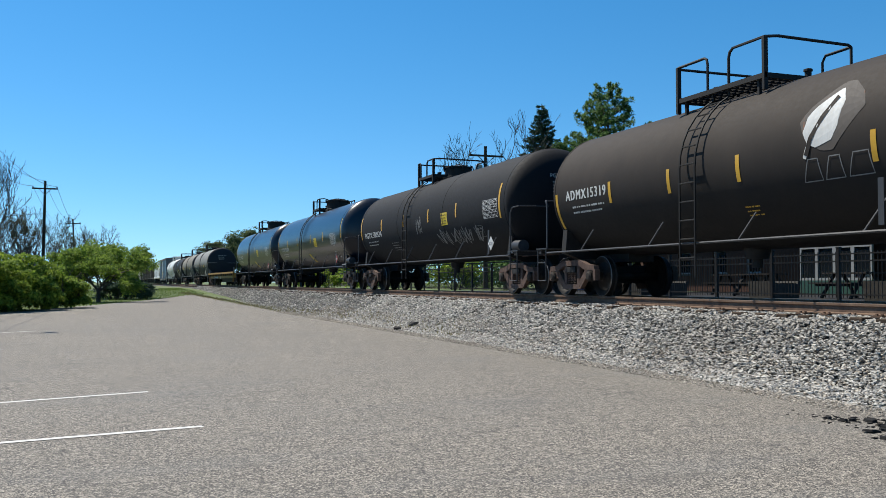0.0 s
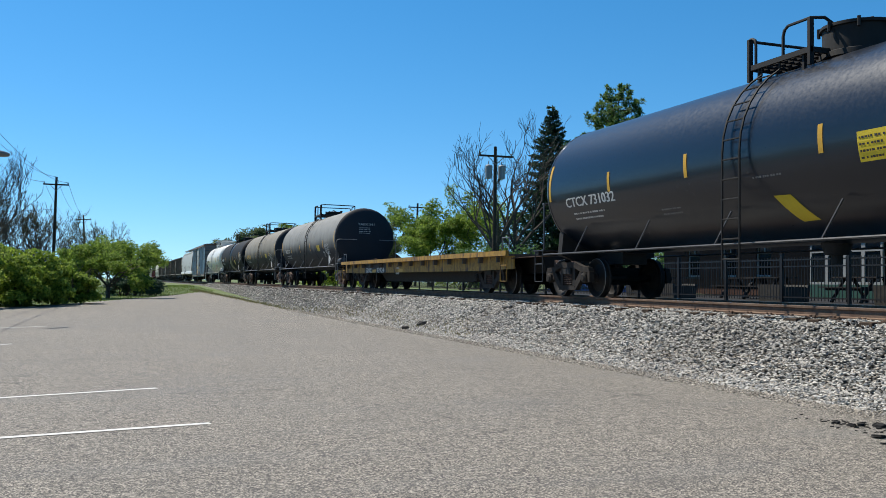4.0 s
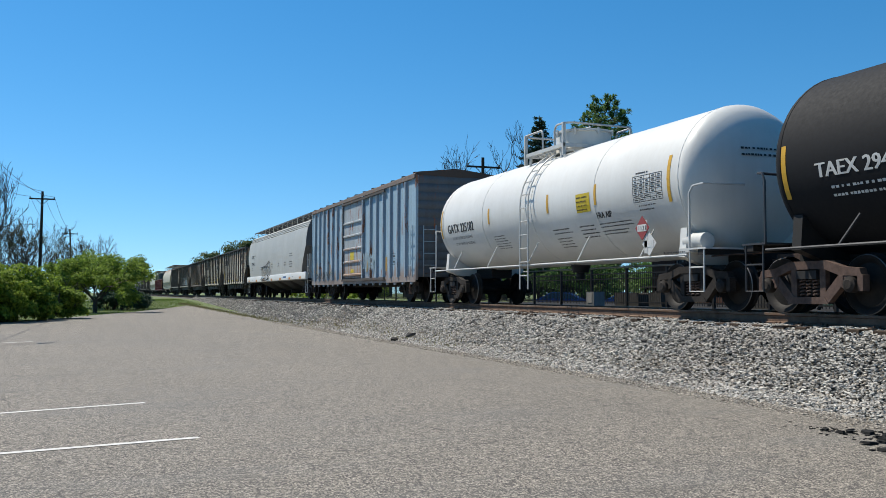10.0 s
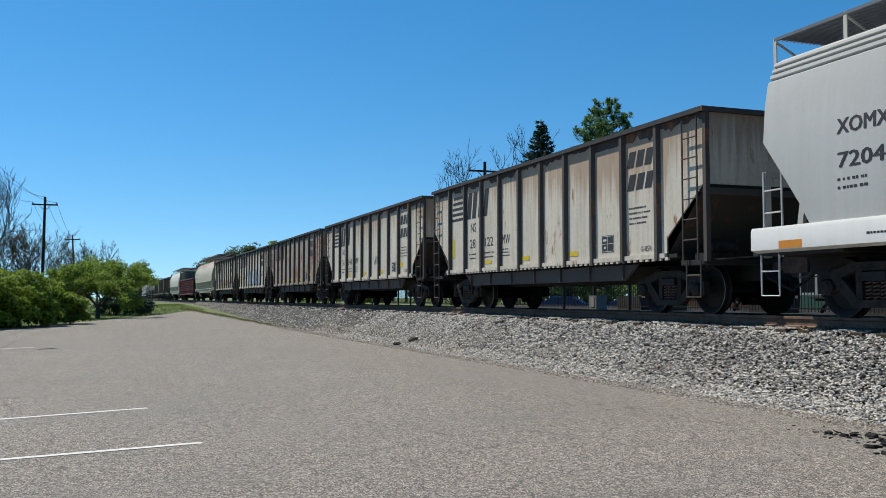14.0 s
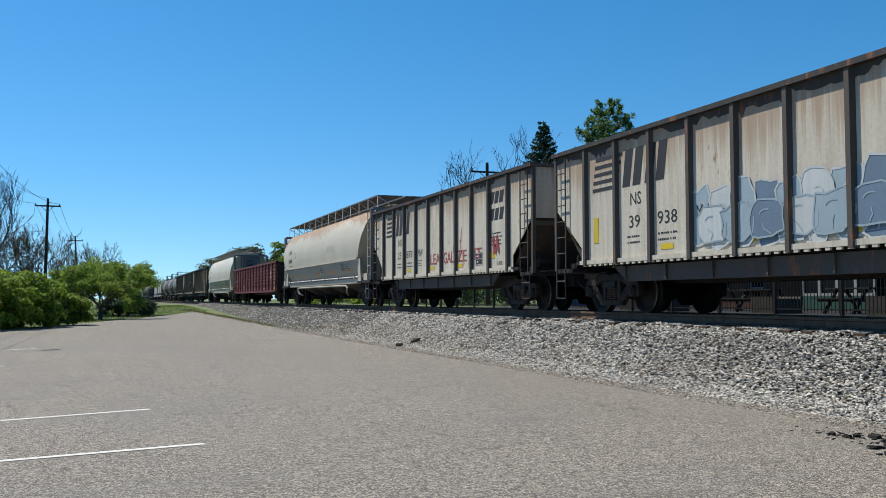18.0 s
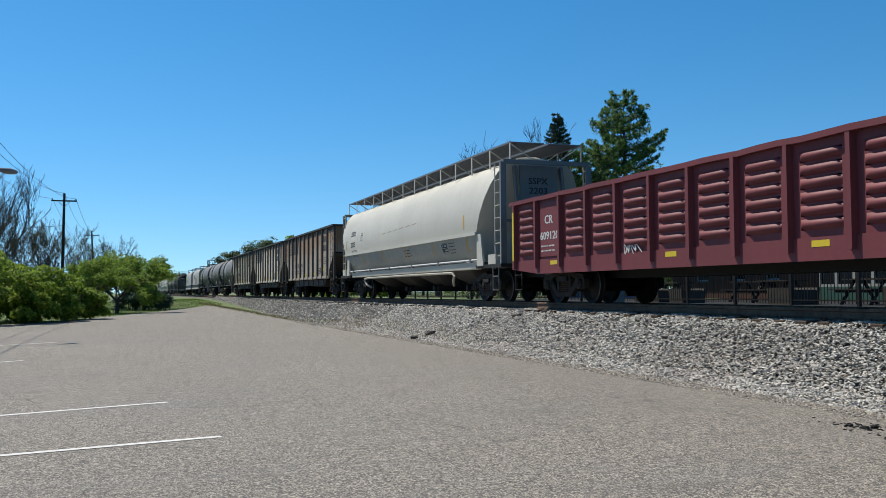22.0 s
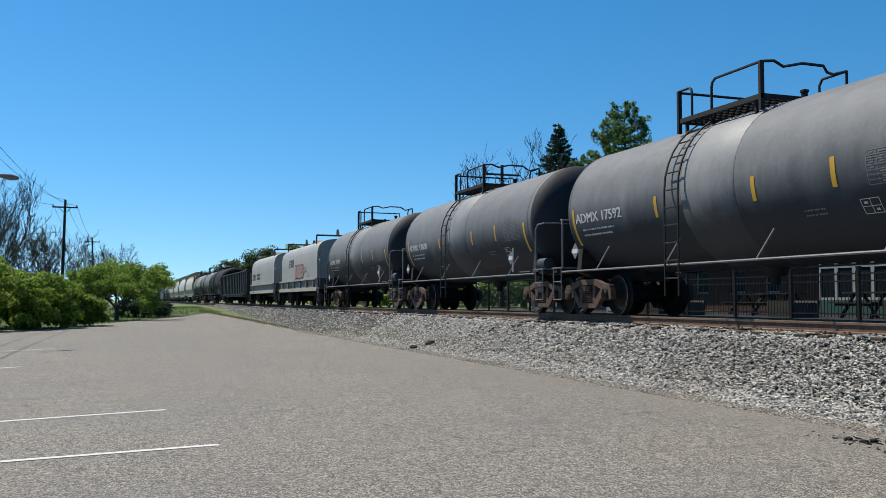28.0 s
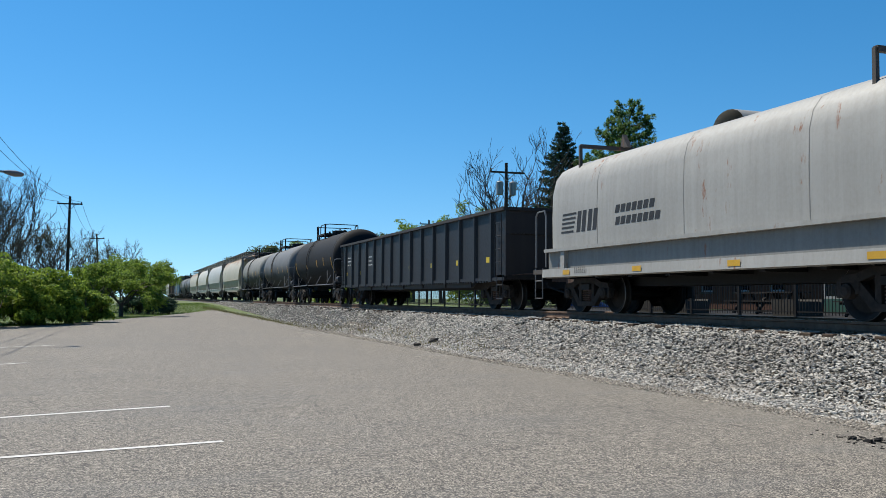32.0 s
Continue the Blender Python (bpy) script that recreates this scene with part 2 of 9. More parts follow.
M["white_tank"] = paint("white_tank_paint", (0.588, 0.5796, 0.546), 0.12, 0.0, 0.4, (0.336, 0.2856, 0.21))
M["hopper_grey"] = paint("light_grey_hopper_paint", (0.3898, 0.3898, 0.3654), 0.16, 0.0, 0.5, (0.174, 0.1531, 0.1253))
M["hopper_cream"] = paint("pale_cream_hopper_paint", (0.4122, 0.3827, 0.3091), 0.25, 0.0, 0.55, (0.2208, 0.1766, 0.1178), (0.2429, 0.1104, 0.0442), runs=(3.1, 4.0, 0.85))
M["hopper_white"] = paint("off_white_hopper_paint", (0.4484, 0.4256, 0.361), 0.18, 0.0, 0.5, (0.2584, 0.228, 0.1672))
M["gon_white"] = paint("dirty_white_gondola_paint", (0.5044, 0.4656, 0.3841), 0.45, 0.12, 0.7, (0.1552, 0.1203, 0.0815), (0.1552, 0.066, 0.031), runs=(2.0, 3.6, 0.6))
M["gon_tan"] = paint("rust_streaked_white_gondola_paint", (0.364, 0.322, 0.259), 0.7, 0.2, 0.75, (0.119, 0.077, 0.042), runs=(1.0, 3.2, 0.8))
M["gon_rust"] = paint("heavily_rusted_gondola_paint", (0.28, 0.245, 0.203), 0.6, 0.66, 0.8, (0.105, 0.063, 0.035))
M["gon_rib"] = paint("rib_paint", (0.0595, 0.0504, 0.0434), 0.5, 0.2, 0.75)
M["gon_red"] = paint("oxide_red_gondola_paint", (0.133, 0.0238, 0.028), 0.3, 0.0, 0.62, (0.063, 0.021, 0.0175))
M["gon_black"] = paint("black_gondola_paint", (0.0092, 0.0092, 0.0113), 0.35, 0.0, 0.55, (0.0252, 0.0231, 0.021))
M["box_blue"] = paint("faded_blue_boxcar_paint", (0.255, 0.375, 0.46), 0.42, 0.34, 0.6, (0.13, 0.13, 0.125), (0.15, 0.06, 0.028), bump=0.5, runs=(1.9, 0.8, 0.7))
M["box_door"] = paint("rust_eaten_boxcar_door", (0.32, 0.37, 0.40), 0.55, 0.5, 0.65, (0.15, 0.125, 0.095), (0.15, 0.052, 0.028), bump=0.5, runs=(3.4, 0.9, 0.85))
# dark heads for the tanks with a pale upper half
M["head_dark"] = paint("dark_tank_head", (0.0182, 0.021, 0.0266), 0.4, 0.0, 0.7, (0.021, 0.0196, 0.0182), spec=0.25)
M["coil_grey"] = paint("light_grey_coil_car_paint", (0.296, 0.2871, 0.2634), 0.3, 0.05, 0.55, (0.1184, 0.1006, 0.071))
M["flat_yellow"] = paint("chipped_yellow_flatcar_paint", (0.35, 0.196, 0.028), 1.0, 0.6, 0.7, (0.035, 0.0252, 0.0154), (0.049, 0.028, 0.0175))
M["frame_black"] = paint("black_underframe", (0.0077, 0.0073, 0.007), 0.5, 0.0, 0.75, (0.0182, 0.0154, 0.0126))
M["chord_dark"] = paint("dark_top_chord_paint", (0.021, 0.0189, 0.0189), 0.5, 0.25, 0.7)
# peeled paint and the top chord's shadow, in one dark colour
M["chord_shade"] = paint("chord_shade_and_peel", (0.042, 0.035, 0.0301), 0.5, 0.4, 0.8)
# darker hopper tone: shade below the ledge is in its colour, plus dirt streaks
M["hopper_low"] = paint("shaded_low_hopper_paint", (0.35, 0.325, 0.27), 0.4, 0.0, 0.6, (0.13, 0.105, 0.07))
# bays are a darker grey, with the shade under the car put into it
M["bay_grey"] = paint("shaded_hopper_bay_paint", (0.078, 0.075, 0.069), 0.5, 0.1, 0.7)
M["mesh_grey"] = paint("galvanised_mesh", (0.13, 0.14, 0.155), 0.3, 0, 0.5)
M["rust"] = rusty("rusted_casting", (0.0595, 0.0392, 0.0315), (0.133, 0.0875, 0.07))
M["truck"] = rusty("dirty_truck_casting", (0.014, 0.0126, 0.0112), (0.042, 0.0336, 0.028))
M["wheel"] = rusty("wheel_steel", (0.0098, 0.0084, 0.0077), (0.021, 0.0175, 0.0147), 0.65)
M["tread"] = paint("bright_wheel_rim", (0.16, 0.155, 0.15), 0.3, 0, 0.4, metal=0.6)
M["pipe_grey"] = paint("grey_handrail_paint", (0.147, 0.147, 0.147), 0.3, 0.0, 0.5)
M["pipe_dark"] = paint("dark_handrail_paint", (0.0315, 0.0322, 0.035), 0.3, 0.0, 0.5)
M["band_dark"] = paint("worn_dark_band_paint", (0.0182, 0.0203, 0.0245), 0.3, 0.0, 0.42, (0.049, 0.0462, 0.0434), gloss=0.1)
M["pipe_white"] = paint("white_handrail_paint", (0.49, 0.49, 0.469), 0.2, 0.0, 0.5)
M["stripe"] = paint("yellow_reflective_stripe", (0.525, 0.294, 0.021), 0.2, 0, 0.45)
M["placard_yellow"] = paint("yellow_placard", (0.525, 0.385, 0.014), 0.1, 0, 0.45)
M["white_mark"] = paint("white_lettering", (0.525, 0.525, 0.504), 0.25, 0, 0.6)
M["grey_mark"] = paint("grey_lettering", (0.168, 0.168, 0.1645), 0.3, 0, 0.6)
M["black_mark"] = paint("black_lettering", (0.0175, 0.0175, 0.0189), 0.2, 0, 0.6)
M["red_mark"] = paint("red_spray_paint", (0.266, 0.042, 0.042), 0.2, 0, 0.6)
M["blue_mark"] = paint("blue_spray_paint", (0.07, 0.175, 0.385), 0.2, 0, 0.6)
M["pale_mark"] = paint("pale_blue_spray_paint", (0.252, 0.329, 0.371), 0.2, 0, 0.6)
M["orange_mark"] = paint("orange_reflector", (0.525, 0.196, 0.014), 0.15, 0, 0.4)
M["haze_mark"] = paint("white_spray_paint", (0.434, 0.462, 0.462), 0.2, 0, 0.6)
M["pink_mark"] = paint("rose_spray_paint", (0.315, 0.189, 0.1645), 0.25, 0, 0.6)

M["box_post"] = paint("boxcar_post_paint", (0.25, 0.32, 0.38), 0.5, 0.42, 0.65, (0.1, 0.09, 0.08), (0.14, 0.052, 0.022))
M["box_roof"] = paint("rusted_boxcar_roof", (0.07, 0.049, 0.0385), 0.4, 0.5, 0.75)
M["box_rail"] = paint("rust_stained_roof_rail", (0.182, 0.14, 0.1155), 0.5, 0.4, 0.7)
# end walls are a darker blue than the sides
M["box_end"] = paint("dark_blue_boxcar_end", (0.07, 0.091, 0.112), 0.5, 0.3, 0.7)


# ---- ground materials ----
def make_tarmac():
    k = Nodes("sun_bleached_tarmac")
    v = k.n.new("ShaderNodeTexVoronoi")
    v.inputs["Scale"].default_value = 70
    k.l.new(k.co, v.inputs["Vector"])
    grain = k.noise(k.co, 48, 5, 0.85)
    mid = k.noise(k.co, 2.2, 5, 0.6)
    big = k.noise(k.co, 0.22, 4, 0.55)
    c = k.mix(k.ramp(v.outputs["Color"], 0.1, 0.9), (0.042, 0.0378, 0.0322), (0.483, 0.427, 0.3465))
    c = k.mix(k.ramp(v.outputs["Distance"], 0.5, 0.7), c, (0.035, 0.0308, 0.0266))
    c = k.mix(k.ramp(grain, 0.42, 0.49), (0.028, 0.0252, 0.0224), c)
    c = k.mix(k.math("MULTIPLY", k.ramp(big, 0.38, 0.68), 0.35), c, (0.098, 0.0896, 0.0784))
    c = k.mix(k.math("MULTIPLY", k.ramp(mid, 0.55, 0.75), 0.25), c, (0.175, 0.1526, 0.1225))
    coarse = k.noise(k.co, 17, 3, 0.7)
    c = k.mix(k.math("MULTIPLY", k.ramp(coarse, 0.56, 0.72), 0.55), c, (0.055, 0.05, 0.043))
    c = k.mix(k.math("MULTIPLY", k.ramp(coarse, 0.46, 0.28), 0.45), c, (0.48, 0.43, 0.36))
    # grey wear and smears of oil drawn out across the bays
    wear = k.noise(k.scaled(0.25, 0.6, 1, 2.7), 1.0, 5, 0.6)
    c = k.mix(k.math("MULTIPLY", k.ramp(wear, 0.52, 0.74), 0.4), c, (0.119, 0.1176, 0.1141))
    oil = k.noise(k.scaled(0.45, 1.5, 1, 5.3), 1.0, 4, 0.65)
    c = k.mix(k.math("MULTIPLY", k.ramp(oil, 0.62, 0.76), 0.5), c, (0.0525, 0.0476, 0.042))
    # sparse dark pebbles
    dots = k.n.new("ShaderNodeTexVoronoi")
    dots.inputs["Scale"].default_value = 9
    k.l.new(k.co, dots.inputs["Vector"])
    spot = k.math("MULTIPLY", k.math("LESS_THAN", dots.outputs["Distance"], 0.16), k.math("GREATER_THAN", k.ramp(dots.outputs["Color"], 0.0, 1.0), 0.72))
    c = k.mix(k.math("MULTIPLY", spot, 0.75), c, (0.028, 0.0252, 0.0238))
    # hairline cracks, a wide net and a finer one
    warp = k.n.new("ShaderNodeMixRGB")
    warp.blend_type = "ADD"
    warp.inputs[0].default_value = 0.5
    k.l.new(k.co, warp.inputs[1])
    wob = k.n.new("ShaderNodeTexNoise")
    wob.inputs["Scale"].default_value, wob.inputs["Detail"].default_value = 1.1, 6
    k.l.new(k.co, wob.inputs["Vector"])
    k.l.new(wob.outputs["Color"], warp.inputs[2])
    for scale, wide, lo, hi, amount in ((0.32, 0.005, 0.46, 0.58, 0.75), (0.85, 0.011, 0.50, 0.62, 0.6)):
        w = k.n.new("ShaderNodeTexVoronoi")
        w.feature = "DISTANCE_TO_EDGE"
        w.inputs["Scale"].default_value = scale
        k.l.new(warp.outputs[0], w.inputs["Vector"])
        crack = k.math("MULTIPLY", k.math("SUBTRACT", 1.0, k.ramp(w.outputs["Distance"], wide * 0.3, wide)), k.ramp(mid, lo, hi))
        c = k.mix(k.math("MULTIPLY", crack, amount), c, (0.035, 0.0315, 0.028))
    k.bump(k.math("ADD", v.outputs["Distance"], grain), 0.7, 0.005)
    return k.put(c, 0.9)


def make_ballast(name, dark, pale):
    k = Nodes(name)
    geo = k.n.new("ShaderNodeNewGeometry")
    n1 = k.noise(k.co, 30, 3)
    c = k.mix(geo.outputs["Random Per Island"], dark, pale)
    big = k.noise(k.co, 0.35, 3)
    c = k.mix(k.math("MULTIPLY", n1, 0.12), c, (0.098, 0.091, 0.084))
    c = k.mix(k.math("MULTIPLY", k.ramp(big, 0.45, 0.7), 0.3), c, (0.14, 0.1085, 0.084))
    k.bump(n1, 0.3, 0.01)
    return k.put(c, 0.85)


def make_grit():
    k = Nodes("grit_bed")
    v = k.n.new("ShaderNodeTexVoronoi")
    v.inputs["Scale"].default_value = 16
    k.l.new(k.co, v.inputs["Vector"])
    c = k.mix(k.ramp(v.outputs["Color"], 0.1, 0.9), (0.0347, 0.0308, 0.0243), (0.1386, 0.1232, 0.0982))
    c = k.mix(k.ramp(v.outputs["Distance"], 0.25, 0.6), c, (0.0193, 0.0181, 0.0173))
    k.bump(v.outputs["Distance"], -0.8, 0.03)
    return k.put(c, 0.9)


def make_soil_grass():
    k = Nodes("mown_grass_ground")
    n1 = k.noise(k.co, 1.2, 5)
    n2 = k.noise(k.co, 18, 4)
    n3 = k.noise(k.co, 0.15, 3)
    c = k.mix(n2, (0.049, 0.0805, 0.0175), (0.105, 0.14, 0.035))
    c = k.mix(k.math("MULTIPLY", k.ramp(n1, 0.5, 0.75), 0.6), c, (0.14, 0.126, 0.063))
    c = k.mix(k.math("MULTIPLY", k.ramp(n3, 0.5, 0.7), 0.4), c, (0.112, 0.105, 0.0525))
    k.bump(n2, 0.6, 0.05)
    return k.put(c, 0.95)


M["tarmac"], M["ballast"], M["grit"], M["grass"] = make_tarmac(), make_ballast("crushed_stone_ballast", (0.17, 0.163, 0.148), (0.53, 0.50, 0.445)), make_grit(), make_soil_grass()
M["gravel"] = make_ballast("tan_edge_gravel", (0.12, 0.103, 0.082), (0.50, 0.44, 0.36))
M["rail"] = rusty("rusted_rail_side", (0.098, 0.0595, 0.042), (0.189, 0.126, 0.0875), 0.8, 4)
M["railtop"] = paint("polished_rail_head", (0.385, 0.371, 0.35), 0.1, 0, 0.25, metal=1.0)
M["tie"] = rusty("weathered_oak_sleeper", (0.035, 0.0245, 0.0175), (0.084, 0.0595, 0.042), 0.9, 8)
M["line"] = paint("worn_white_road_paint", (0.528, 0.512, 0.48), 0.35, 0, 0.7, (0.24, 0.224, 0.2))


# ---- the ground, one sheet to the horizon ----
def ground_z(x, y):
    """Tarmac level by the camera, grass rising to the line, platform level beyond it."""
    if 27.5 < x < 38 and 49 < y < 60:
        return 0.15
    if x > 13.2:
        return 0.45 + 0.53 * min(1.0, (x - 13.2) / 2.0)
    far = max(0.0, min(1.0, (y - 48) / 60.0))
    near_line = max(0.0, min(1.0, (x + 14) / 24.0))
    return far * 0.75 * near_line


def sheet(name, x0, x1, nx, y0, y1, ny, f, mat, kind="structure", label="", cat="ground"):
    g = Geo()
    xs = [x0 + (x1 - x0) * i / nx for i in range(nx + 1)]
    ysv = [y0 + (y1 - y0) * i / ny for i in range(ny + 1)]
    g.grid([[(x, y, f(x, y)) for x in xs] for y in ysv])
    return tagged(part(name, g, mat, smooth=80), label, cat, kind=kind)


g = Geo()
xs = [-2500, -900, -300, -120, -60, -30, -20, -14, -10, -6, -2, 2, 5, 7, 8.5, 10, 11.5, 13.2, 14.2, 15.2, 17, 20, 26, 28, 37, 40, 70, 130, 300, 900, 2500]
ysv = [-600, -200, -80, -40, -20, -8, 0, 8, 16, 24, 32, 40, 46, 52, 58, 64, 70, 76, 82, 90, 100, 115, 140, 200, 320, 600, 1200, 3000]
g.grid([[(x, y, ground_z(x, y) - 0.03) for x in xs] for y in ysv])
tagged(part("ground", g, M["grass"], smooth=80), "patchy mown grass ground reaching to the horizon", "ground", kind="structure")

# tarmac of the car park: straight side along the line, slanting far edge
def edge_x(y):
    pts = [(-40, 8.1), (8, 8.2), (15.6, 8.72), (26, 8.6), (33, 8.9), (46, 8.3), (80, 7.1), (120, 6.5)]
    for (a, xa), (b, xb) in zip(pts, pts[1:]):
        if a <= y <= b:
            return xa + (xb - xa) * (y - a) / (b - a)
    return 8.2


g = Geo()
rows = []
for i in range(41):
    u = i / 40
    x = -46 + u * 54.2
    ye = 47.5 + (x + 4.6) * 32.5 / 12.0 if x > -4.6 else 47.5 + (x + 4.6) * 0.55
    ye += 0.5 * noise.noise((x * 0.7, 0, 0))
    row = []
    for v in range(121):
        y = -25 + (ye + 25) * v / 120.0
        xe = x if x < 4 else 4 + (x - 4) / (8.2 - 4) * (edge_x(y) - 4)
        if i == 40:
            xe += 0.10 * noise.noise((0, y * 2.3, 3)) + 0.06 * noise.noise((5, y * 9, 3))
        row.append((xe, y, 0.012 + ground_z(xe, y)))
    rows.append(row)
g.grid(rows)
tagged(part("car_park", g, M["tarmac"], smooth=80), "sun-bleached grey tarmac of a car park with fine cracks", "tarmac", kind="structure")


def bay_line(name, x0, y0, x1, y1, w):
    g = Geo()
    d = Vector((x1 - x0, y1 - y0)).normalized()
    n = Vector((-d.y, d.x)) * w / 2
    m = 24
    rows = []
    for i in range(m + 1):
        p = Vector((x0 + (x1 - x0) * i / m, y0 + (y1 - y0) * i / m))
        j = 0.012 * noise.noise((p.x * 5, p.y * 5, 1))
        rows.append([(p.x + n.x * (1 + j), p.y + n.y, 0.017), (p.x - n.x, p.y - n.y * (1 + j), 0.017)])
    g.grid(rows)
    return tagged(part(name, g, M["line"], smooth=0), "worn white painted parking bay line on tarmac", "road marking", "parking bay lines", "structure")


for i, (ex, ey, ln) in enumerate(((0.94, 9.44, 4.9), (0.56, 12.64, 4.9), (-2.02, 21.67, 4.9), (-1.84, 29.38, 4.9))):
    bay_line("bay_line_%d" % (i + 1), ex, ey, ex - ln, ey - ln * (0.20 if i == 0 else 0.33 if i == 1 else 0.85), 0.10)


# ballast bank: bed with a shoulder, then loose stones over it
def bank_z(x):
    prof = [(7.9, -0.02), (8.3, 0.0), (8.85, 0.12), (10.0, 0.84), (10.25, 0.93), (12.65, 0.93), (12.9, 0.88), (13.9, 0.66), (14.4, 0.62)]
    for (a, za), (b, zb) in zip(prof, prof[1:]):
        if a <= x <= b:
            return za + (zb - za) * (x - a) / (b - a)
    return 0.0


def bank_point(x, y):
    lift = ground_z(7.9, y) * max(0.0, 1 - (x - 7.9) / 2.2) if x < 10.1 else 0.0
    return max(bank_z(x), lift) + 0.035 * noise.noise((x * 1.3, y * 1.3, 0)) + 0.02 * noise.noise((x * 5, y * 5, 2))


sheet("ballast_bed", 7.9, 14.4, 26, -30, 400, 430, lambda x, y: bank_point(x, y) - 0.045, M["grit"], label="grey grit bed of the railway bank", cat="ballast")


def stones(name, n, x0, x1, y0, y1, size, seed, label, zf, power=1.0, mat="ballast"):
    """Loose angular stones as one mesh."""
    rng = np.random.default_rng(seed)
    base = np.array([(1, 0, 0), (-1, 0, 0), (0, 1, 0), (0, -1, 0), (0, 0, 1), (0, 0, -1)], float)
    faces = np.array([(0, 2, 4), (2, 1, 4), (1, 3, 4), (3, 0, 4), (2, 0, 5), (1, 2, 5), (3, 1, 5), (0, 3, 5)])
    u = rng.random(n) ** power
    Y = y0 + (y1 - y0) * u
    Xp = x0 + (x1 - x0) * rng.random(n)
    Z = np.array([zf(a, b) for a, b in zip(Xp, Y)])
    s = size * rng.uniform(0.55, 1.35, n) * (1 + 0.5 * u)
    V = base[None] * rng.uniform(0.55, 1.25, (n, 6, 1)) + rng.uniform(-0.28, 0.28, (n, 6, 3))
    q = rng.normal(size=(n, 3, 3))
    Q = np.linalg.qr(q)[0]
    V = np.einsum("nij,nkj->nki", Q, V) * s[:, None, None] * np.array([1.15, 1.15, 0.7])
    V += np.stack([Xp, Y, Z + s * 0.3], 1)[:, None, :]
    F = (faces[None] + 6 * np.arange(n)[:, None, None]).reshape(-1, 3)
    me = bpy.data.meshes.new(name)
    me.from_pydata(V.reshape(-1, 3).tolist(), [], F.tolist())
    ob = part(name, me, M[mat])
    return tagged(ob, label, "gravel", kind="stuff")


stones("ballast_stones", 98000, 8.25, 12.7, 3, 34, 0.0235, 1, "grey and white crushed stone ballast beside the rails", bank_point, 1.15)
stones("ballast_stones_far", 22000, 8.3, 12.7, 34, 110, 0.04, 2, "grey crushed stone ballast further along the line", bank_point, 1.4)
stones("foot_gravel", 16000, 8.2, 9.3, 3, 40, 0.02, 4, "tan and grey gravel along the foot of the ballast", bank_point, 1.1, "gravel")
stones("scattered_gravel", 30000, 7.8, 9.0, 2, 45, 0.012, 3, "loose gravel strewn along the tarmac edge", lambda x, y: 0.012 + ground_z(x, y), 1.0, "gravel")


# dark ground strip added to dim the gaps seen under the cars
M["dim_ground"] = rusty("dim_ground_strip", (0.0154, 0.014, 0.0126), (0.042, 0.0378, 0.0336), 0.95, 14)
sheet("cinder_path", 12.9, 15.7, 14, -20, 120, 140, lambda x, y: max(bank_point(min(x, 14.39), y), ground_z(x, y) - 0.03) + 0.02 + 0.01 * noise.noise((x * 4, y * 4, 7)), M["dim_ground"], label="added dark strip of ground beyond the track", cat="path")


# ---- track ----
track = tagged(new("track"), "single railway track with rusty rails on wooden sleepers", "railway track", kind="structure")
rail_prof = [(-0.07, 0), (0.07, 0), (0.07, 0.012), (0.012, 0.03), (0.01, 0.12), (0.036, 0.132), (0.036, 0.165), (0.03, 0.172), (-0.03, 0.172), (-0.036, 0.165), (-0.036, 0.132), (-0.01, 0.12), (-0.012, 0.03), (-0.07, 0.012)]
for s in (-1, 1):
    g = Geo()
    g.prism([(XT + s * 0.7525 + x, ZR - 0.172 + z) for x, z in rail_prof], -60, 700, "y")
    ob = part("rail", g, M["rail"], track, "rusty steel rail")
    g = Geo()
    g.box(XT + s * 0.7525 - 0.026, XT + s * 0.7525 + 0.026, -60, 700, ZR - 0.002, ZR + 0.001)
    part("running_surface", g, M["railtop"], ob, "polished rail head")
g = Geo()
g.prism([(-1.3, -0.17), (1.3, -0.17), (1.3, -0.012), (1.28, 0), (-1.28, 0), (-1.3, -0.012)], -0.115, 0.115, "y")
tie_me = g.mesh("sleeper")
tie_me.materials.append(M["tie"])
g = Geo()
for s in (-1, 1):
    g.box(s * 0.7525 - 0.17, s * 0.7525 + 0.17, -0.09, 0.09, 0.0, 0.018)
    for dx in (-0.1, 0.1):
        for dy in (-0.05, 0.05):
            g.box(s * 0.7525 + dx - 0.015, s * 0.7525 + dx + 0.015, dy - 0.015, dy + 0.015, 0.018, 0.045)
plate_me = g.mesh("tie_plate")
plate_me.materials.append(M["rail"])
rnd = random.Random(2)
for i in range(150):
    o = part("sleeper", tie_me, [], track)
    o.location = (XT + rnd.uniform(-0.05, 0.05), 2 + 0.52 * i + rnd.uniform(-0.03, 0.03), ZR - 0.19)
    o.rotation_euler = (0, 0, rnd.uniform(-0.02, 0.02))
    o = part("tie_plate", plate_me, [], track)
    o.location = (XT, 2 + 0.52 * i, ZR - 0.19)
g = Geo()
for i in range(500):
    y = 2 + 0.52 * (150 + i)
    g.box(XT - 1.3, XT + 1.3, y - 0.115, y + 0.115, ZR - 0.36, ZR - 0.19)
tagged(part("sleeper_row", g, M["tie"], track, smooth=0), kind="stuff")


# ---- lettering and marks ----
def flat(X, lean=0.0, z0=0.0):
    """Marks on a flat side: X from the car's middle, leaning in above z0."""
    return lambda y, z, lift=0.004: (-(X + lift) + lean * (z - z0), y, z)


def round_side(R, zc):
    """Marks on a tank's side."""
    def at(y, z, lift=0.005):
        a = (z - zc) / R
        return (-(R + lift) * math.cos(a), y, zc + (R + lift) * math.sin(a))
    return at


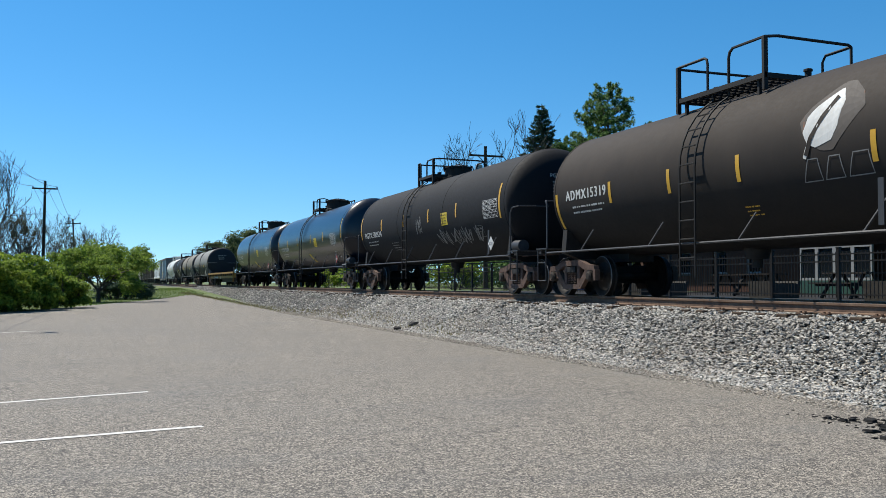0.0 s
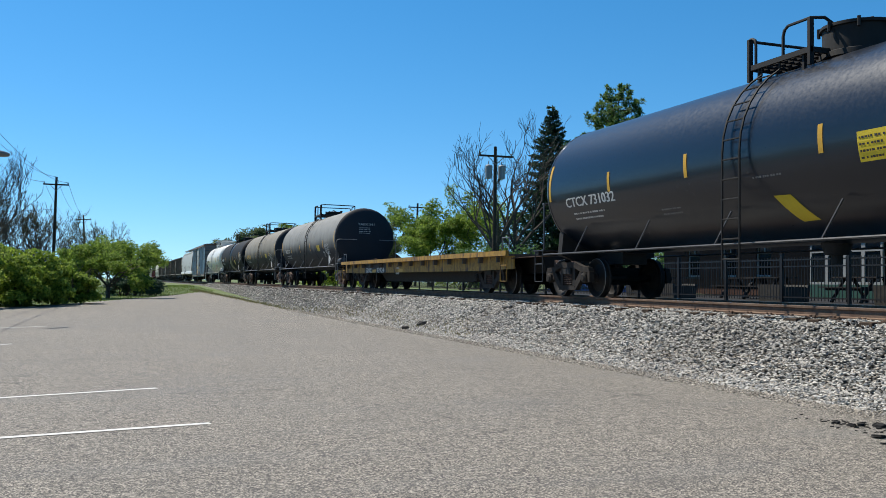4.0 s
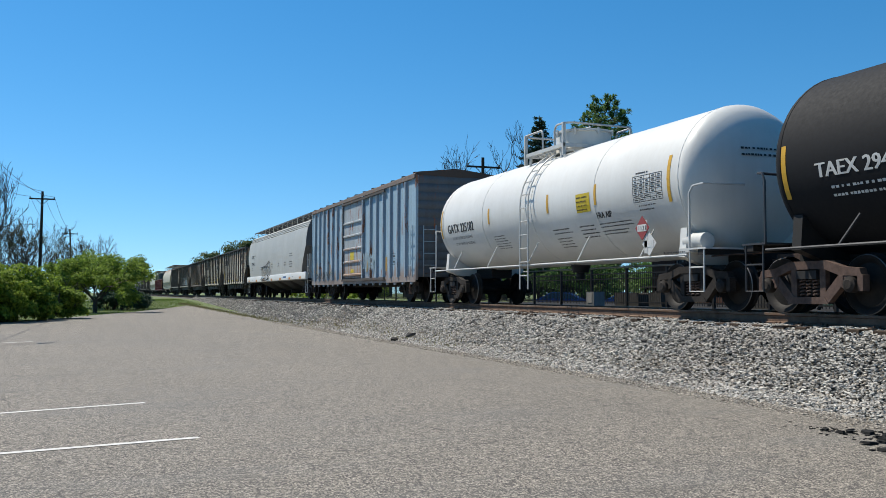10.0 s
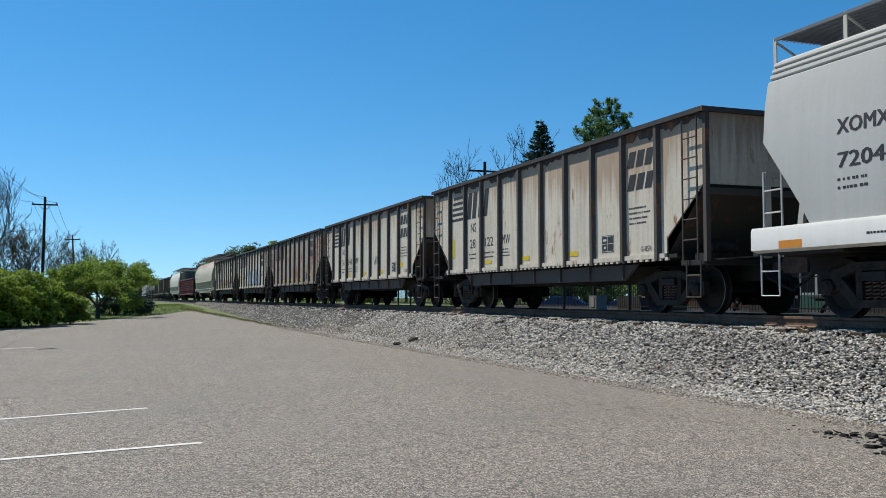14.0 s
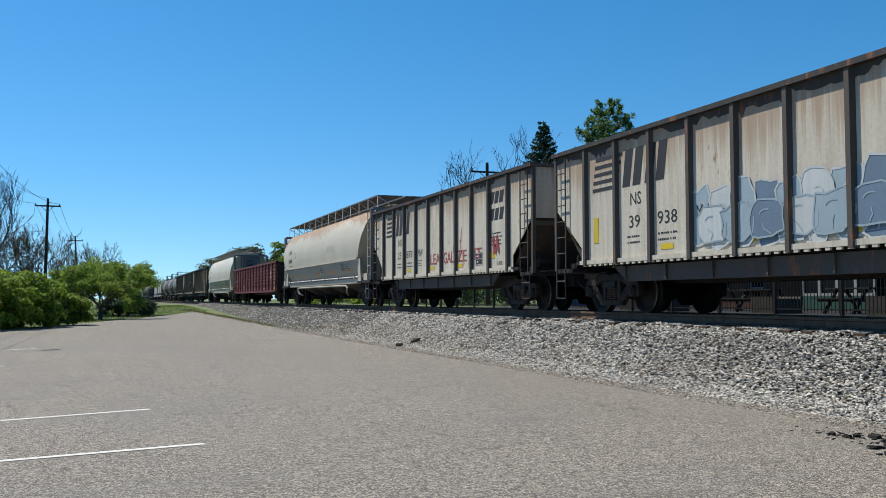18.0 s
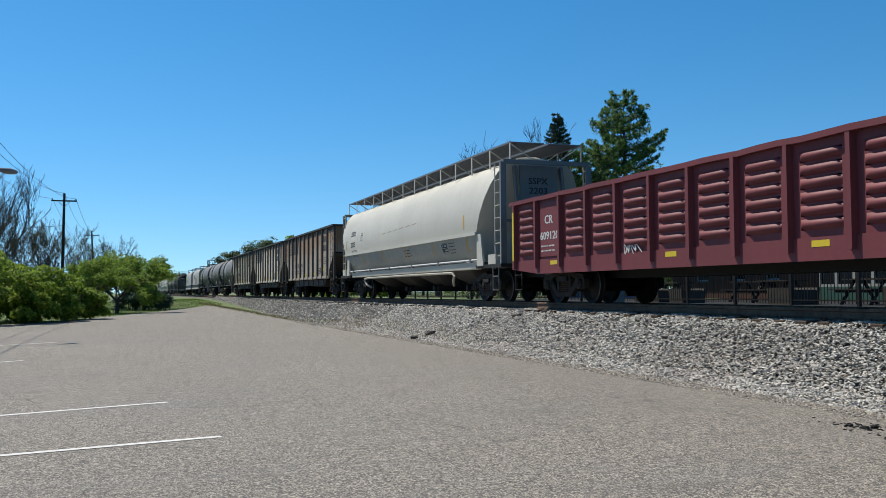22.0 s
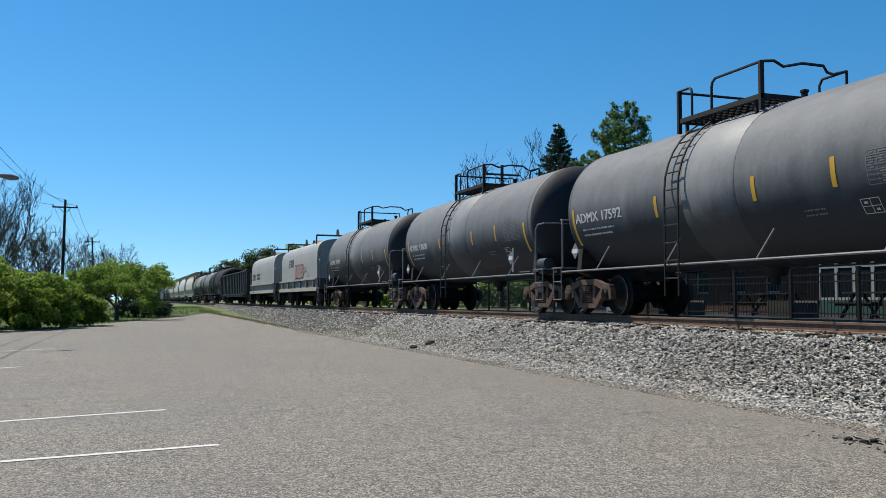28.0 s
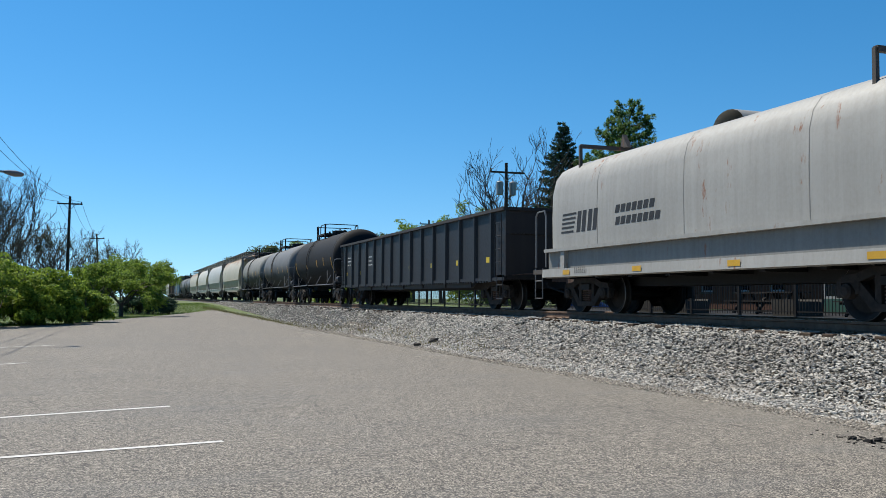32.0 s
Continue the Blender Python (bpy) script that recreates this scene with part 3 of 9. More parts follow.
def dome_end(R, zc, h, hd):
    """Marks on the round leading head of a tank."""
    def at(y, z, lift=0.01):
        q = min(1.0, (y * y + (z - zc) ** 2) / (R * R))
        return (y, -h - hd * math.sqrt(1 - q) - 0.02 - lift, z)
    return at


def head_end(yend, sgn=-1):
    """Marks on a car's end."""
    return lambda y, z, lift=0.01: (-y * sgn * -1, yend + sgn * lift, z)


FONT = {}


def glyphs(s):
    if s not in FONT:
        cu = bpy.data.curves.new("t", "FONT")
        cu.body, cu.resolution_u, cu.align_x = s, 2, "LEFT"
        cu.space_character = 1.22 if s == "ADMX15319" else 1.0
        ob = bpy.data.objects.new("t", cu)
        me = bpy.data.meshes.new_from_object(ob)
        FONT[s] = ([tuple(v.co) for v in me.vertices], [tuple(p.vertices) for p in me.polygons])
        bpy.data.objects.remove(ob)
        bpy.data.curves.remove(cu)
        bpy.data.meshes.remove(me)
    return FONT[s]


def text(parent, s, y, z, size, surf, mat, stretch=1.0, name="lettering", bold=0.0, width=None):
    """Words whose first letter stands at y, reading towards -y; each word is a piece of its own."""
    v, f = glyphs(s)
    if width:
        stretch = width / (size * max(p[0] for p in v))
    words, reach = [], -9.0
    for face in sorted(f, key=lambda q: min(v[i][0] for i in q)):
        if min(v[i][0] for i in face) > reach + 0.2 and reach > -5 or not words:
            words.append([])
        words[-1].append(face)
        reach = max(reach, max(v[i][0] for i in face))
    for word in words:
        used = sorted({i for face in word for i in face})
        at = {i: k for k, i in enumerate(used)}
        g = Geo()
        for dy in ((0,) if not bold else (-bold, 0, bold)):
            g.add([surf(y + dy - v[i][0] * size * stretch, z + v[i][1] * size, 0.005 + dy * 0.05) for i in used], [tuple(at[i] for i in face) for face in word])
        ob = part(name, g, mat, parent, smooth=0)
    return ob


def rect(g, surf, y, z, w, h, lift=0.004, n=3):
    rows = [[surf(y - w / 2 + w * j, z - h / 2 + h * i / n, lift) for j in (0, 1)] for i in range(n + 1)]
    return g.grid(rows)


def ribbon(g, surf, pts, w, lift=0.005):
    """A brush stroke through (y, z) points."""
    a, b = [], []
    n = len(pts)
    for i, p in enumerate(pts):
        q0, q1 = pts[max(i - 1, 0)], pts[min(i + 1, n - 1)]
        d = Vector((q1[0] - q0[0], q1[1] - q0[1]))
        d = d.normalized() if d.length > 1e-6 else Vector((1, 0))
        up = lift + 0.00012 * i
        a.append(surf(p[0] - d.y * w / 2, p[1] + d.x * w / 2, up))
        b.append(surf(p[0] + d.y * w / 2, p[1] - d.x * w / 2, up))
    return g.grid([a, b])


def small_print(parent, surf, y, z, w, rows, mat, seed, size=0.07):
    """Lines of print too small to read, as bars."""
    rnd = random.Random(seed)
    g = Geo()
    for i in range(rows):
        u = 0.0
        while u < w * (0.8 + 0.2 * rnd.random()):
            ln = rnd.uniform(0.5, 0.95) * size
            rect(g, surf, y - u - ln / 2, z - i * size * 1.7, ln, size * rnd.uniform(0.46, 0.6), n=1)
            u += ln + size * rnd.choice((0.22, 0.22, 0.25, 0.7))
    return tagged(part("small_print", g, mat, parent, smooth=0), kind="stuff")


def table_mark(parent, surf, y, z, w, h, mat, cols=5, rows=7):
    """A stencilled table in lines."""
    g = Geo()
    t = 0.011
    for i in range(rows + 1):
        rect(g, surf, y, z - h / 2 + h * i / rows, w, t, n=1)
    for j in range(cols + 1):
        rect(g, surf, y - w / 2 + w * j / cols, z, t, h, n=4)
    rnd = random.Random(int(y * 100) + rows)
    for i in range(rows):
        for j in range(cols):
            if rnd.random() < 0.8:
                rect(g, surf, y - w / 2 + w * (j + 0.5) / cols, z - h / 2 + h * (i + 0.5) / rows, w / cols * rnd.uniform(0.3, 0.75), h / rows * 0.3, n=1)
    return tagged(part("stencilled_table", g, mat, parent, smooth=0), kind="stuff")


def plate_box(parent, surf, y, z, w, h, mat, ink):
    g = Geo()
    rect(g, surf, y, z, w, h, 0.006)
    ob = part("placard", g, mat, parent, smooth=0)
    small_print(ob, lambda a, b, lift=0.0: surf(a, b, 0.011), y + w * 0.44, z + h * 0.3, w * 0.8, 4, ink, int(abs(y) * 77), h * 0.13)
    return ob


def scribble(parent, surf, y, z, w, h, mat, seed, letters=6, stroke=0.05, name="graffiti"):
    """Sprayed loops and zigzags of about w by h."""
    rnd = random.Random(seed)
    for k in range(letters):
        g = Geo()
        y0 = y - w * k / letters
        lw = w / letters * 1.25
        pts = []
        n = rnd.choice((5, 6, 7))
        ctrl = [(y0 - lw * rnd.random(), z + h * (0.95 if i % 2 else 0.05) + h * rnd.uniform(-0.15, 0.15)) for i in range(n)]
        for i in range(n - 1):
            p0, p1, p2, p3 = ctrl[max(i - 1, 0)], ctrl[i], ctrl[i + 1], ctrl[min(i + 2, n - 1)]
            for s in range(6):
                t = s / 6
                pts.append(tuple(0.5 * (2 * p1[c] + (p2[c] - p0[c]) * t + (2 * p0[c] - 5 * p1[c] + 4 * p2[c] - p3[c]) * t * t
                                        + (3 * p1[c] - p0[c] - 3 * p2[c] + p3[c]) * t ** 3) for c in (0, 1)))
        ribbon(g, surf, pts, stroke, 0.004 + 0.0045 * k)
        part(name, g, mat, parent, smooth=0)


def shape(car, sf, pts, name, mat, lift=0.006):
    """A filled plain outline on a car's side, in narrow slices."""
    g = Geo()
    n = 14
    lo, hi = min(p[0] for p in pts), max(p[0] for p in pts)
    rows = []
    for i in range(n + 1):
        y = lo + (hi - lo) * (0.002 + 0.996 * i / n)
        zs = [p[1] + (q[1] - p[1]) * (y - p[0]) / (q[0] - p[0]) for p, q in zip(pts, pts[1:] + pts[:1]) if (p[0] - y) * (q[0] - y) <= 0 and p[0] != q[0]]
        a, b = min(zs), max(zs)
        rows.append([sf(y, a + (b - a) * j / 6, lift) for j in range(7)])
    g.grid(rows)
    return part(name, g, mat, car, smooth=0)


def outline(car, sf, pts, name, mat, w, lift=0.007):
    g = Geo()
    fine = []
    for p, q in zip(pts, pts[1:] + pts[:1]):
        fine += [(p[0] + (q[0] - p[0]) * i / 4, p[1] + (q[1] - p[1]) * i / 4) for i in range(4)]
    ribbon(g, sf, fine + fine[:2], w, lift)
    return part(name, g, mat, car, smooth=0)


def bubbles(car, surf, y, z, w, h, n, fills, ink, seed, stroke=0.05, lift=0.005):
    """Fat sprayed letter forms, joined: filled blobs with an outline and an inner stroke."""
    rnd = random.Random(seed)
    bw = w / n
    for k in range(n):
        yc, zc = y - bw * (k + 0.5), z + h * 0.5 + rnd.uniform(-0.05, 0.05) * h
        pts = []
        for i in range(14):
            a = 6.283 * i / 14
            r = rnd.uniform(0.86, 1.16)
            q = abs(math.cos(a)) ** 0.6, abs(math.sin(a)) ** 0.6
            pts.append((yc - math.copysign(q[0], math.cos(a)) * bw * 0.58 * r, zc + math.copysign(q[1], math.sin(a)) * h * 0.5 * r))
        up = lift + 0.006 * (k % 3)
        if fills:
            shape(car, surf, pts, "graffiti_fill", M[fills[k % len(fills)]], up)
        outline(car, surf, pts, "graffiti", M[ink], stroke, up + 0.002)
        a0, a1 = rnd.choice(((30, 300), (200, 380), (60, 170), (-80, 120)))
        g = Geo()
        ribbon(g, surf, [(yc - bw * 0.2 * math.cos(radians(a0 + (a1 - a0) * i / 9)), zc + h * (0.12 + 0.14 * math.sin(radians(a0 + (a1 - a0) * i / 9)))) for i in range(10)], stroke * 0.75, up + 0.004)
        part("graffiti", g, M[ink], car, smooth=0)
        g = Geo()
        ribbon(g, surf, [(yc + bw * rnd.uniform(-0.1, 0.2), zc - h * 0.1), (yc + bw * rnd.uniform(-0.1, 0.1), zc - h * 0.25), (yc + bw * rnd.uniform(-0.2, 0.1), zc - h * 0.42)], stroke * 0.75, up + 0.0045)
        part("graffiti", g, M[ink], car, smooth=0)


def fat_text(car, s, y, z, size, surf, width, fill, ink, fat=0.05, edge=0.05):
    """Fat sprayed letters: a dark rim behind a filled form."""
    v, f = glyphs(s)
    k = width / (size * max(p[0] for p in v))
    for nm, m, r, base in (("graffiti", ink, fat + edge, 0.006), ("graffiti_fill", fill, fat, 0.018)):
        g = Geo()
        for i in range(12):
            dy, dz = r * math.cos(6.283 * i / 12), r * math.sin(6.283 * i / 12)
            g.add([surf(y + dy - p[0] * size * k, z + dz + p[1] * size, base + 0.0008 * i) for p in v], f)
        part(nm, g, M[m], car, smooth=0)


# ---- running gear shared by all the cars ----
def truck_meshes():
    out = {}
    g = Geo()
    for x0, x1 in ((-1.10, -0.97),):
        # ring of the frame: top chord, slanting struts, bottom chord, columns, pedestals
        g.prism([(-1.1, 0.58), (-1.06, 0.70), (-0.72, 0.73), (-0.40, 0.83), (0.40, 0.83), (0.72, 0.73), (1.06, 0.70), (1.1, 0.58), (0.66, 0.60), (0.36, 0.70), (-0.36, 0.70), (-0.66, 0.60)], x0, x1)
        for s in (-1, 1):
            g.prism([(s * 0.66, 0.62), (s * 0.86, 0.58), (s * 0.42, 0.17), (s * 0.30, 0.27)], x0 + 0.01, x1 - 0.01)
            g.prism([(s * 0.25, 0.24), (s * 0.37, 0.24), (s * 0.37, 0.72), (s * 0.25, 0.72)], x0 + 0.02, x1 - 0.02)
            g.prism([(s * 1.12, 0.36), (s * 1.12, 0.60), (s * 1.02, 0.62), (s * 1.02, 0.36)], x0, x1)
            g.prism([(s * 0.74, 0.40), (s * 0.74, 0.60), (s * 0.66, 0.62), (s * 0.66, 0.44)], x0, x1)
        g.prism([(-0.44, 0.16), (0.44, 0.16), (0.36, 0.27), (-0.36, 0.27)], x0, x1)
    out["side_frame"] = g.mesh("side_frame")
    g = Geo()
    g.tube([(-1.03 + 0.055 * math.cos(a * 0.785), 0.055 * math.sin(a * 0.785), 0.28 + 0.27 * a / 40) for a in range(41)], 0.016, 5)
    out["spring"] = g.mesh("spring")
    g = Geo()
    g.lathe([(0.02, -1.17), (0.07, -1.17), (0.09, -1.15), (0.12, -1.14), (0.125, -1.02), (0.09, -0.98)], "x", 12, (0, 0, 0))
    out["bearing"] = g.mesh("bearing")
    g = Geo()
    g.lathe([(0.08, -0.1), (0.075, 0.0), (0.085, 0.66)], "x", 10)
    g.lathe([(0.08, -0.66), (0.075, 0.0), (0.085, 0.66)], "x", 10)
    out["axle"] = g.mesh("axle")
    g = Geo()
    g.lathe([(0.10, -0.80), (0.11, -0.77), (0.16, -0.745), (0.33, -0.735), (0.39, -0.79), (0.445, -0.80), (0.457, -0.79), (0.457, -0.70), (0.485, -0.675), (0.485, -0.655), (0.40, -0.65), (0.34, -0.70), (0.16, -0.70), (0.10, -0.66)], "x", 28)
    out["wheel"] = g.mesh("wheel", 40)
    g = Geo()
    g.box(-0.97, 0.97, -0.2, 0.2, 0.52, 0.72)
    g.box(-1.12, -0.95, -0.22, 0.22, 0.55, 0.68)
    g.box(0.95, 1.12, -0.22, 0.22, 0.55, 0.68)
    g.lathe([(0.2, 0.72), (0.2, 0.80)], "z", 14)
    out["truck"] = g.mesh("truck")
    g = Geo()
    for s in (-1, 1):
        g.bar((-0.72, s * 0.36, 0.36), (0.72, s * 0.36, 0.36), 0.09, 0.12)
        for x in (-0.72, 0.72):
            g.box(x - 0.05, x + 0.05, s * 0.40 - 0.04, s * 0.40 + 0.04, 0.28, 0.52)
    out["brake_beam"] = g.mesh("brake_beam")
    for k, m in (("side_frame", "truck"), ("spring", "rust"), ("bearing", "truck"), ("axle", "wheel"), ("wheel", "wheel"), ("truck", "frame_black"), ("brake_beam", "truck")):
        out[k].materials.append(M[m])
    # the rim is worn bright; its highlight is put into a thin ring of colour
    out["wheel"].materials.append(M["tread"])
    for face in out["wheel"].polygons:
        face.material_index = 1 if 0.446 < math.hypot(face.center.y, face.center.z) < 0.4505 else 0
    g = out["side_frame"].copy()
    g.materials.clear()
    g.materials.append(M["rust"])
    out["side_frame_rust"] = g
    return out


TM = truck_meshes()


WHEELS = {}


def truck(car, y, rust=False):
    t = part("truck", TM["truck"], [], car)
    t.location = (0, y, 0)
    for s in (1, -1):
        for nm, key, y in (("side_frame", "side_frame_rust" if rust else "side_frame", 0.0), ("spring", "spring", -0.14), ("spring", "spring", 0.0), ("spring", "spring", 0.14)):
            o = part(nm, TM[key], [], t)
            o.location.y = y
            if s < 0:
                o.rotation_euler = (0, 0, math.pi)
        for w in (-0.89, 0.89):
            for nm in ("wheel", "bearing"):
                o = part(nm, TM[nm], [], t)
                o.location = (0, w, 0.457 if nm == "wheel" else 0.46)
                if nm == "wheel":
                    WHEELS.setdefault((w, s), []).append(o)
                if s < 0:
                    o.rotation_euler = (0, 0, math.pi)
    for w in (-0.89, 0.89):
        o = part("axle", TM["axle"], [], t)
        o.location = (0, w, 0.457)
    part("brake_beam", TM["brake_beam"], [], t)
    return t


def coupler(car, y_from, y_to, mat):
    """Shank, knuckle head and hose between the draft gear and the coupling plane."""
    s = 1 if y_to > y_from else -1
    g = Geo()
    g.box(-0.07, 0.07, min(y_from, y_to - s * 0.2), max(y_from, y_to - s * 0.2), 0.80, 0.95)
    hd = [(-0.13, y_to - s * 0.3), (-0.17, y_to - s * 0.1), (-0.12, y_to + s * 0.05), (-0.02, y_to - s * 0.04), (0.06, y_to + s * 0.06), (0.15, y_to - s * 0.05), (0.12, y_to - s * 0.3)]
    g.prism(hd, 0.74, 1.02, "z")
    part("coupler", g, mat, car)
    g = Geo()
    g.tube([(-0.25, y_from, 0.78), (-0.26, y_from + s * 0.12, 0.66), (-0.22, y_to - s * 0.12, 0.48), (-0.12, y_to, 0.42)], 0.028, 6)
    part("air_hose", g, M["frame_black"], car)
    g = Geo()
    g.tube([(-1.35, y_from, 0.98), (-0.9, y_from + s * 0.1, 1.02), (-0.2, y_to - s * 0.22, 1.06)], 0.014, 5)
    part("uncoupling_lever", g, mat, car)


def sill_step(car, x, y, mat, z0=0.34, z1=0.98, w=0.42, name="sill_step"):
    g = Geo()
    g.tube([(x, y - w / 2, z1), (x, y - w / 2, z0), (x, y + w / 2, z0), (x, y + w / 2, z1)], 0.017, 5)
    g.tube([(x, y - w / 2, (z0 + z1) / 2 + 0.06), (x, y + w / 2, (z0 + z1) / 2 + 0.06)], 0.015, 5)
    return part(name, g, mat, car)


def ladder(car, pts, across, mat, step=0.34, r=0.018, name="ladder"):
    """Two stringers along pts, offset by across, and rungs at every step."""
    a = Vector(across)
    g = Geo()
    P = [Vector(p) for p in pts]
    for s in (-0.5, 0.5):
        g.tube([p + a * s for p in P], r * 1.15, 5)
    left = 0.0
    for p, q in zip(P, P[1:]):
        d = (q - p).length
        u = step - left
        while u <= d:
            c = p.lerp(q, u / d)
            g.tube([c - a * 0.5, c + a * 0.5], r * 0.85, 5)
            u += step
        left = d - (u - step)
    return part(name, g, mat, car)


def car_root(name, label, group="freight cars of the passing train"):
    ob = new(name)
    ob.empty_display_size = 0.5
    return tagged(ob, label, "freight car", group)


# ---- tank car ----
def tank_car(label, L, e0, e1, R=1.50, zc=2.52, shell="black_tank", rail="frame_black", dome="frame_black", pipe="pipe_grey", hd=0.62, band=None,
             mark=None, markmat="white_mark", rust_truck=False, stripes=(), seed=1, step_col=None, seams=4, guard=(1.6, 1.3, 0.7, -0.6, 4.5), man=(-0.1, 0.36, 0.3), bent=False, saddle="frame_black", head=None):
    """mark: words, first and last y of the line, its foot; guard: posts of the top railing along the car, with the ladder in the gap, and its height; man: manway place, radius and height."""
    h = L / 2
    car = car_root("tank_car", label)
    surf = round_side(R, zc)
    g = Geo()
    g.lathe([(R, -h + L * i / 8) for i in range(9)], "y", 56, (0, 0, zc))
    part("tank_shell", g, M[shell], car, smooth=45)
    for s in (-1, 1):
        g = Geo()
        g.lathe([(R - 0.001, s * (h - 0.02)), (R, s * h)] + [(R * math.sin(radians(a)), s * (h + hd * math.cos(radians(a)))) for a in (86, 82, 72, 60, 45, 30, 15, 2)], "y", 56, (0, 0, zc))
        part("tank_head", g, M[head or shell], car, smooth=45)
    for i in range(seams):
        y = -h + L * (i + 0.02) / max(seams - 1, 1) * 0.98
        g = Geo()
        g.lathe([(R + 0.001, y - 0.03), (R + 0.009, y - 0.02), (R + 0.009, y + 0.02), (R + 0.001, y + 0.03)], "y", 48, (0, 0, zc))
        part("weld_seam", g, M[shell], car)
    if band:
        g = Geo()
        g.lathe([(R + 0.004, -0.75), (R + 0.014, -0.73), (R + 0.014, 0.83), (R + 0.004, 0.85)], "y", 48, (0, 0, zc))
        part("tank_band", g, M[band], car)
    tc = h - 0.15
    for s in (-1, 1):
        truck(car, s * tc, rust_truck)
        ye = e1 if s > 0 else -e0
        g = Geo()
        g.box(-0.33, 0.33, min(s * (tc - 1.3), s * (h + 0.85)), max(s * (tc - 1.3), s * (h + 0.85)), 0.78, 1.08)
        g.bar((-1.5, s * (h + 0.72), 1.06), (1.5, s * (h + 0.72), 1.06), 0.22, 0.10)
        part("stub_sill", g, M["frame_black"], car)
        g = Geo()
        g.prism([(-1.25, 1.55), (-1.3, 1.0), (-0.9, 0.86), (0.9, 0.86), (1.3, 1.0), (1.25, 1.55), (0.8, 1.25), (-0.8, 1.25)], s * tc - 0.10, s * tc + 0.10, "y")
        part("saddle", g, M[saddle], car)
        g = Geo()
        g.box(-1.52, -0.35, min(s * (h + 0.30), s * (h + 0.86)), max(s * (h + 0.30), s * (h + 0.86)), 1.11, 1.14)
        part("end_platform", g, M[pipe], car)
        g = Geo()
        g.box(0.35, 1.52, min(s * (h + 0.30), s * (h + 0.86)), max(s * (h + 0.30), s * (h + 0.86)), 1.11, 1.14)
        part("end_platform", g, M[pipe], car)
        for x in (-1, 1):
            g = Geo()
            g.tube([(x * 1.48, s * (h + 0.34), 1.1), (x * 1.48, s * (h + 0.34), 2.14), (x * 1.46, s * (h + 0.42), 2.27), (x * 1.38, s * (h + 0.62), 2.30), (x * 0.55, s * (h + 0.72), 2.30)], 0.022, 6)
            part("end_handrail", g, M[pipe], car)
            sill_step(car, x * 1.5, s * (h + 0.58), M[pipe], 0.36, 1.1)
        coupler(car, s * (h + 0.8), ye, M["rust"])
    # low pipe along each side, on slanting brackets
    for x in (-1, 1):
        g = Geo()
        g.tube([(x * 1.5, -h - 0.3, 1.02), (x * 1.5, h + 0.3, 1.02)], 0.024, 6)
        n = max(3, int(L / 2.4))
        for i in range(n):
            y = -h + L * (i + 0.5) / n
            g.tube([(x * 1.5, y, 1.02), (x * 1.30, y - 0.22, zc - R * 0.62)], 0.018, 5)
        part("side_handrail", g, M[pipe], car)
    # side ladder bending over the shell, up to the gap in the railing
    ya, yb, yc, yd, zz = guard
    yl = (yb + yc) / 2
    pts = [(-R - 0.1, yl, 0.42), (-R - 0.1, yl, 1.2), (-R - 0.1, yl, zc)]
    pts += [(-(R + 0.1) * math.cos(radians(a)), yl, zc + (R + 0.1) * math.sin(radians(a))) for a in range(10, 61, 10)]
    pts += [(-0.82, yl, zc + R + 0.07)]
    ladder(car, pts, (0, 0.46, 0), M[rail])
    # deck of grating, railing with heavy corner posts
    zt = zc + R
    xn, xf = -0.85, 1.05
    g = Geo()
    n = 15
    for i in range(n):
        x = xn + (xf - xn) * i / (n - 1)
        g.bar((x, yd, zt + 0.06), (x, ya, zt + 0.06), 0.014, 0.05)
    m = max(5, int((ya - yd) / 0.2))
    for i in range(m + 1):
        y = yd + (ya - yd) * i / m
        g.bar((xn, y, zt + 0.05), (xf, y, zt + 0.05), 0.03, 0.05)
    tagged(part("walkway_grating", g, M[rail], car), kind="stuff")
    g = Geo()
    for x in (xn, xf):
        g.bar((x, yd - 0.03, zt + 0.05), (x, ya + 0.03, zt + 0.05), 0.05, 0.09)
    for y in (yd, ya):
        g.bar((xn, y, zt + 0.05), (xf, y, zt + 0.05), 0.05, 0.09)
    part("walkway_frame", g, M[rail], car)
    for y in (ya - 0.2, yd + 0.2):
        for x in (xn + 0.05, xf - 0.2):
            g = Geo()
            g.bar((x, y, zt + 0.05), (x, y, zt - 0.32), 0.06, 0.05, (0, 1, 0))
            part("walkway_bracket", g, M[rail], car)
    for y in (ya, yd):
        g = Geo()
        g.bar((xn, y, zt - 0.2), (xn, y, zz), 0.085, 0.06, (0, 1, 0))
        part("railing_post", g, M[rail], car)
    hoops = [[(xn, ya, zz), (xn, yb + 0.09, zz), (xn, yb + 0.02, zz - 0.04), (xn, yb, zz - 0.14), (xn, yb, zt + 0.05)],
             [(xn, yc, zt + 0.05), (xn, yc, zz - 0.16), (xn, yc - 0.03, zz - 0.06), (xn, yc - 0.12, zz), (xn, yd, zz)]]
    across = [(xn, yd, zz), (xn + 0.25, yd - 0.04, zz + 0.02), (xf - 0.1, yd - 0.04, zz), (xf, yd, zz - 0.02), (xf, yd + 0.1, zz - 0.02), (xf, yd + 0.62, zz - 0.03), (xf, yd + 0.7, zz - 0.14), (xf, yd + 0.7, zt + 0.05)]
    if bent:
        across[2:3] = [(xn + 0.5, yd + 0.02, zz - 0.05), (xn + 0.85, yd - 0.06, zz + 0.02), (xn + 1.3, yd - 0.08, zz + 0.01), (xn + 1.5, yd + 0.05, zz - 0.06), (xf - 0.35, yd - 0.05, zz - 0.12)]
    hoops.append(across)
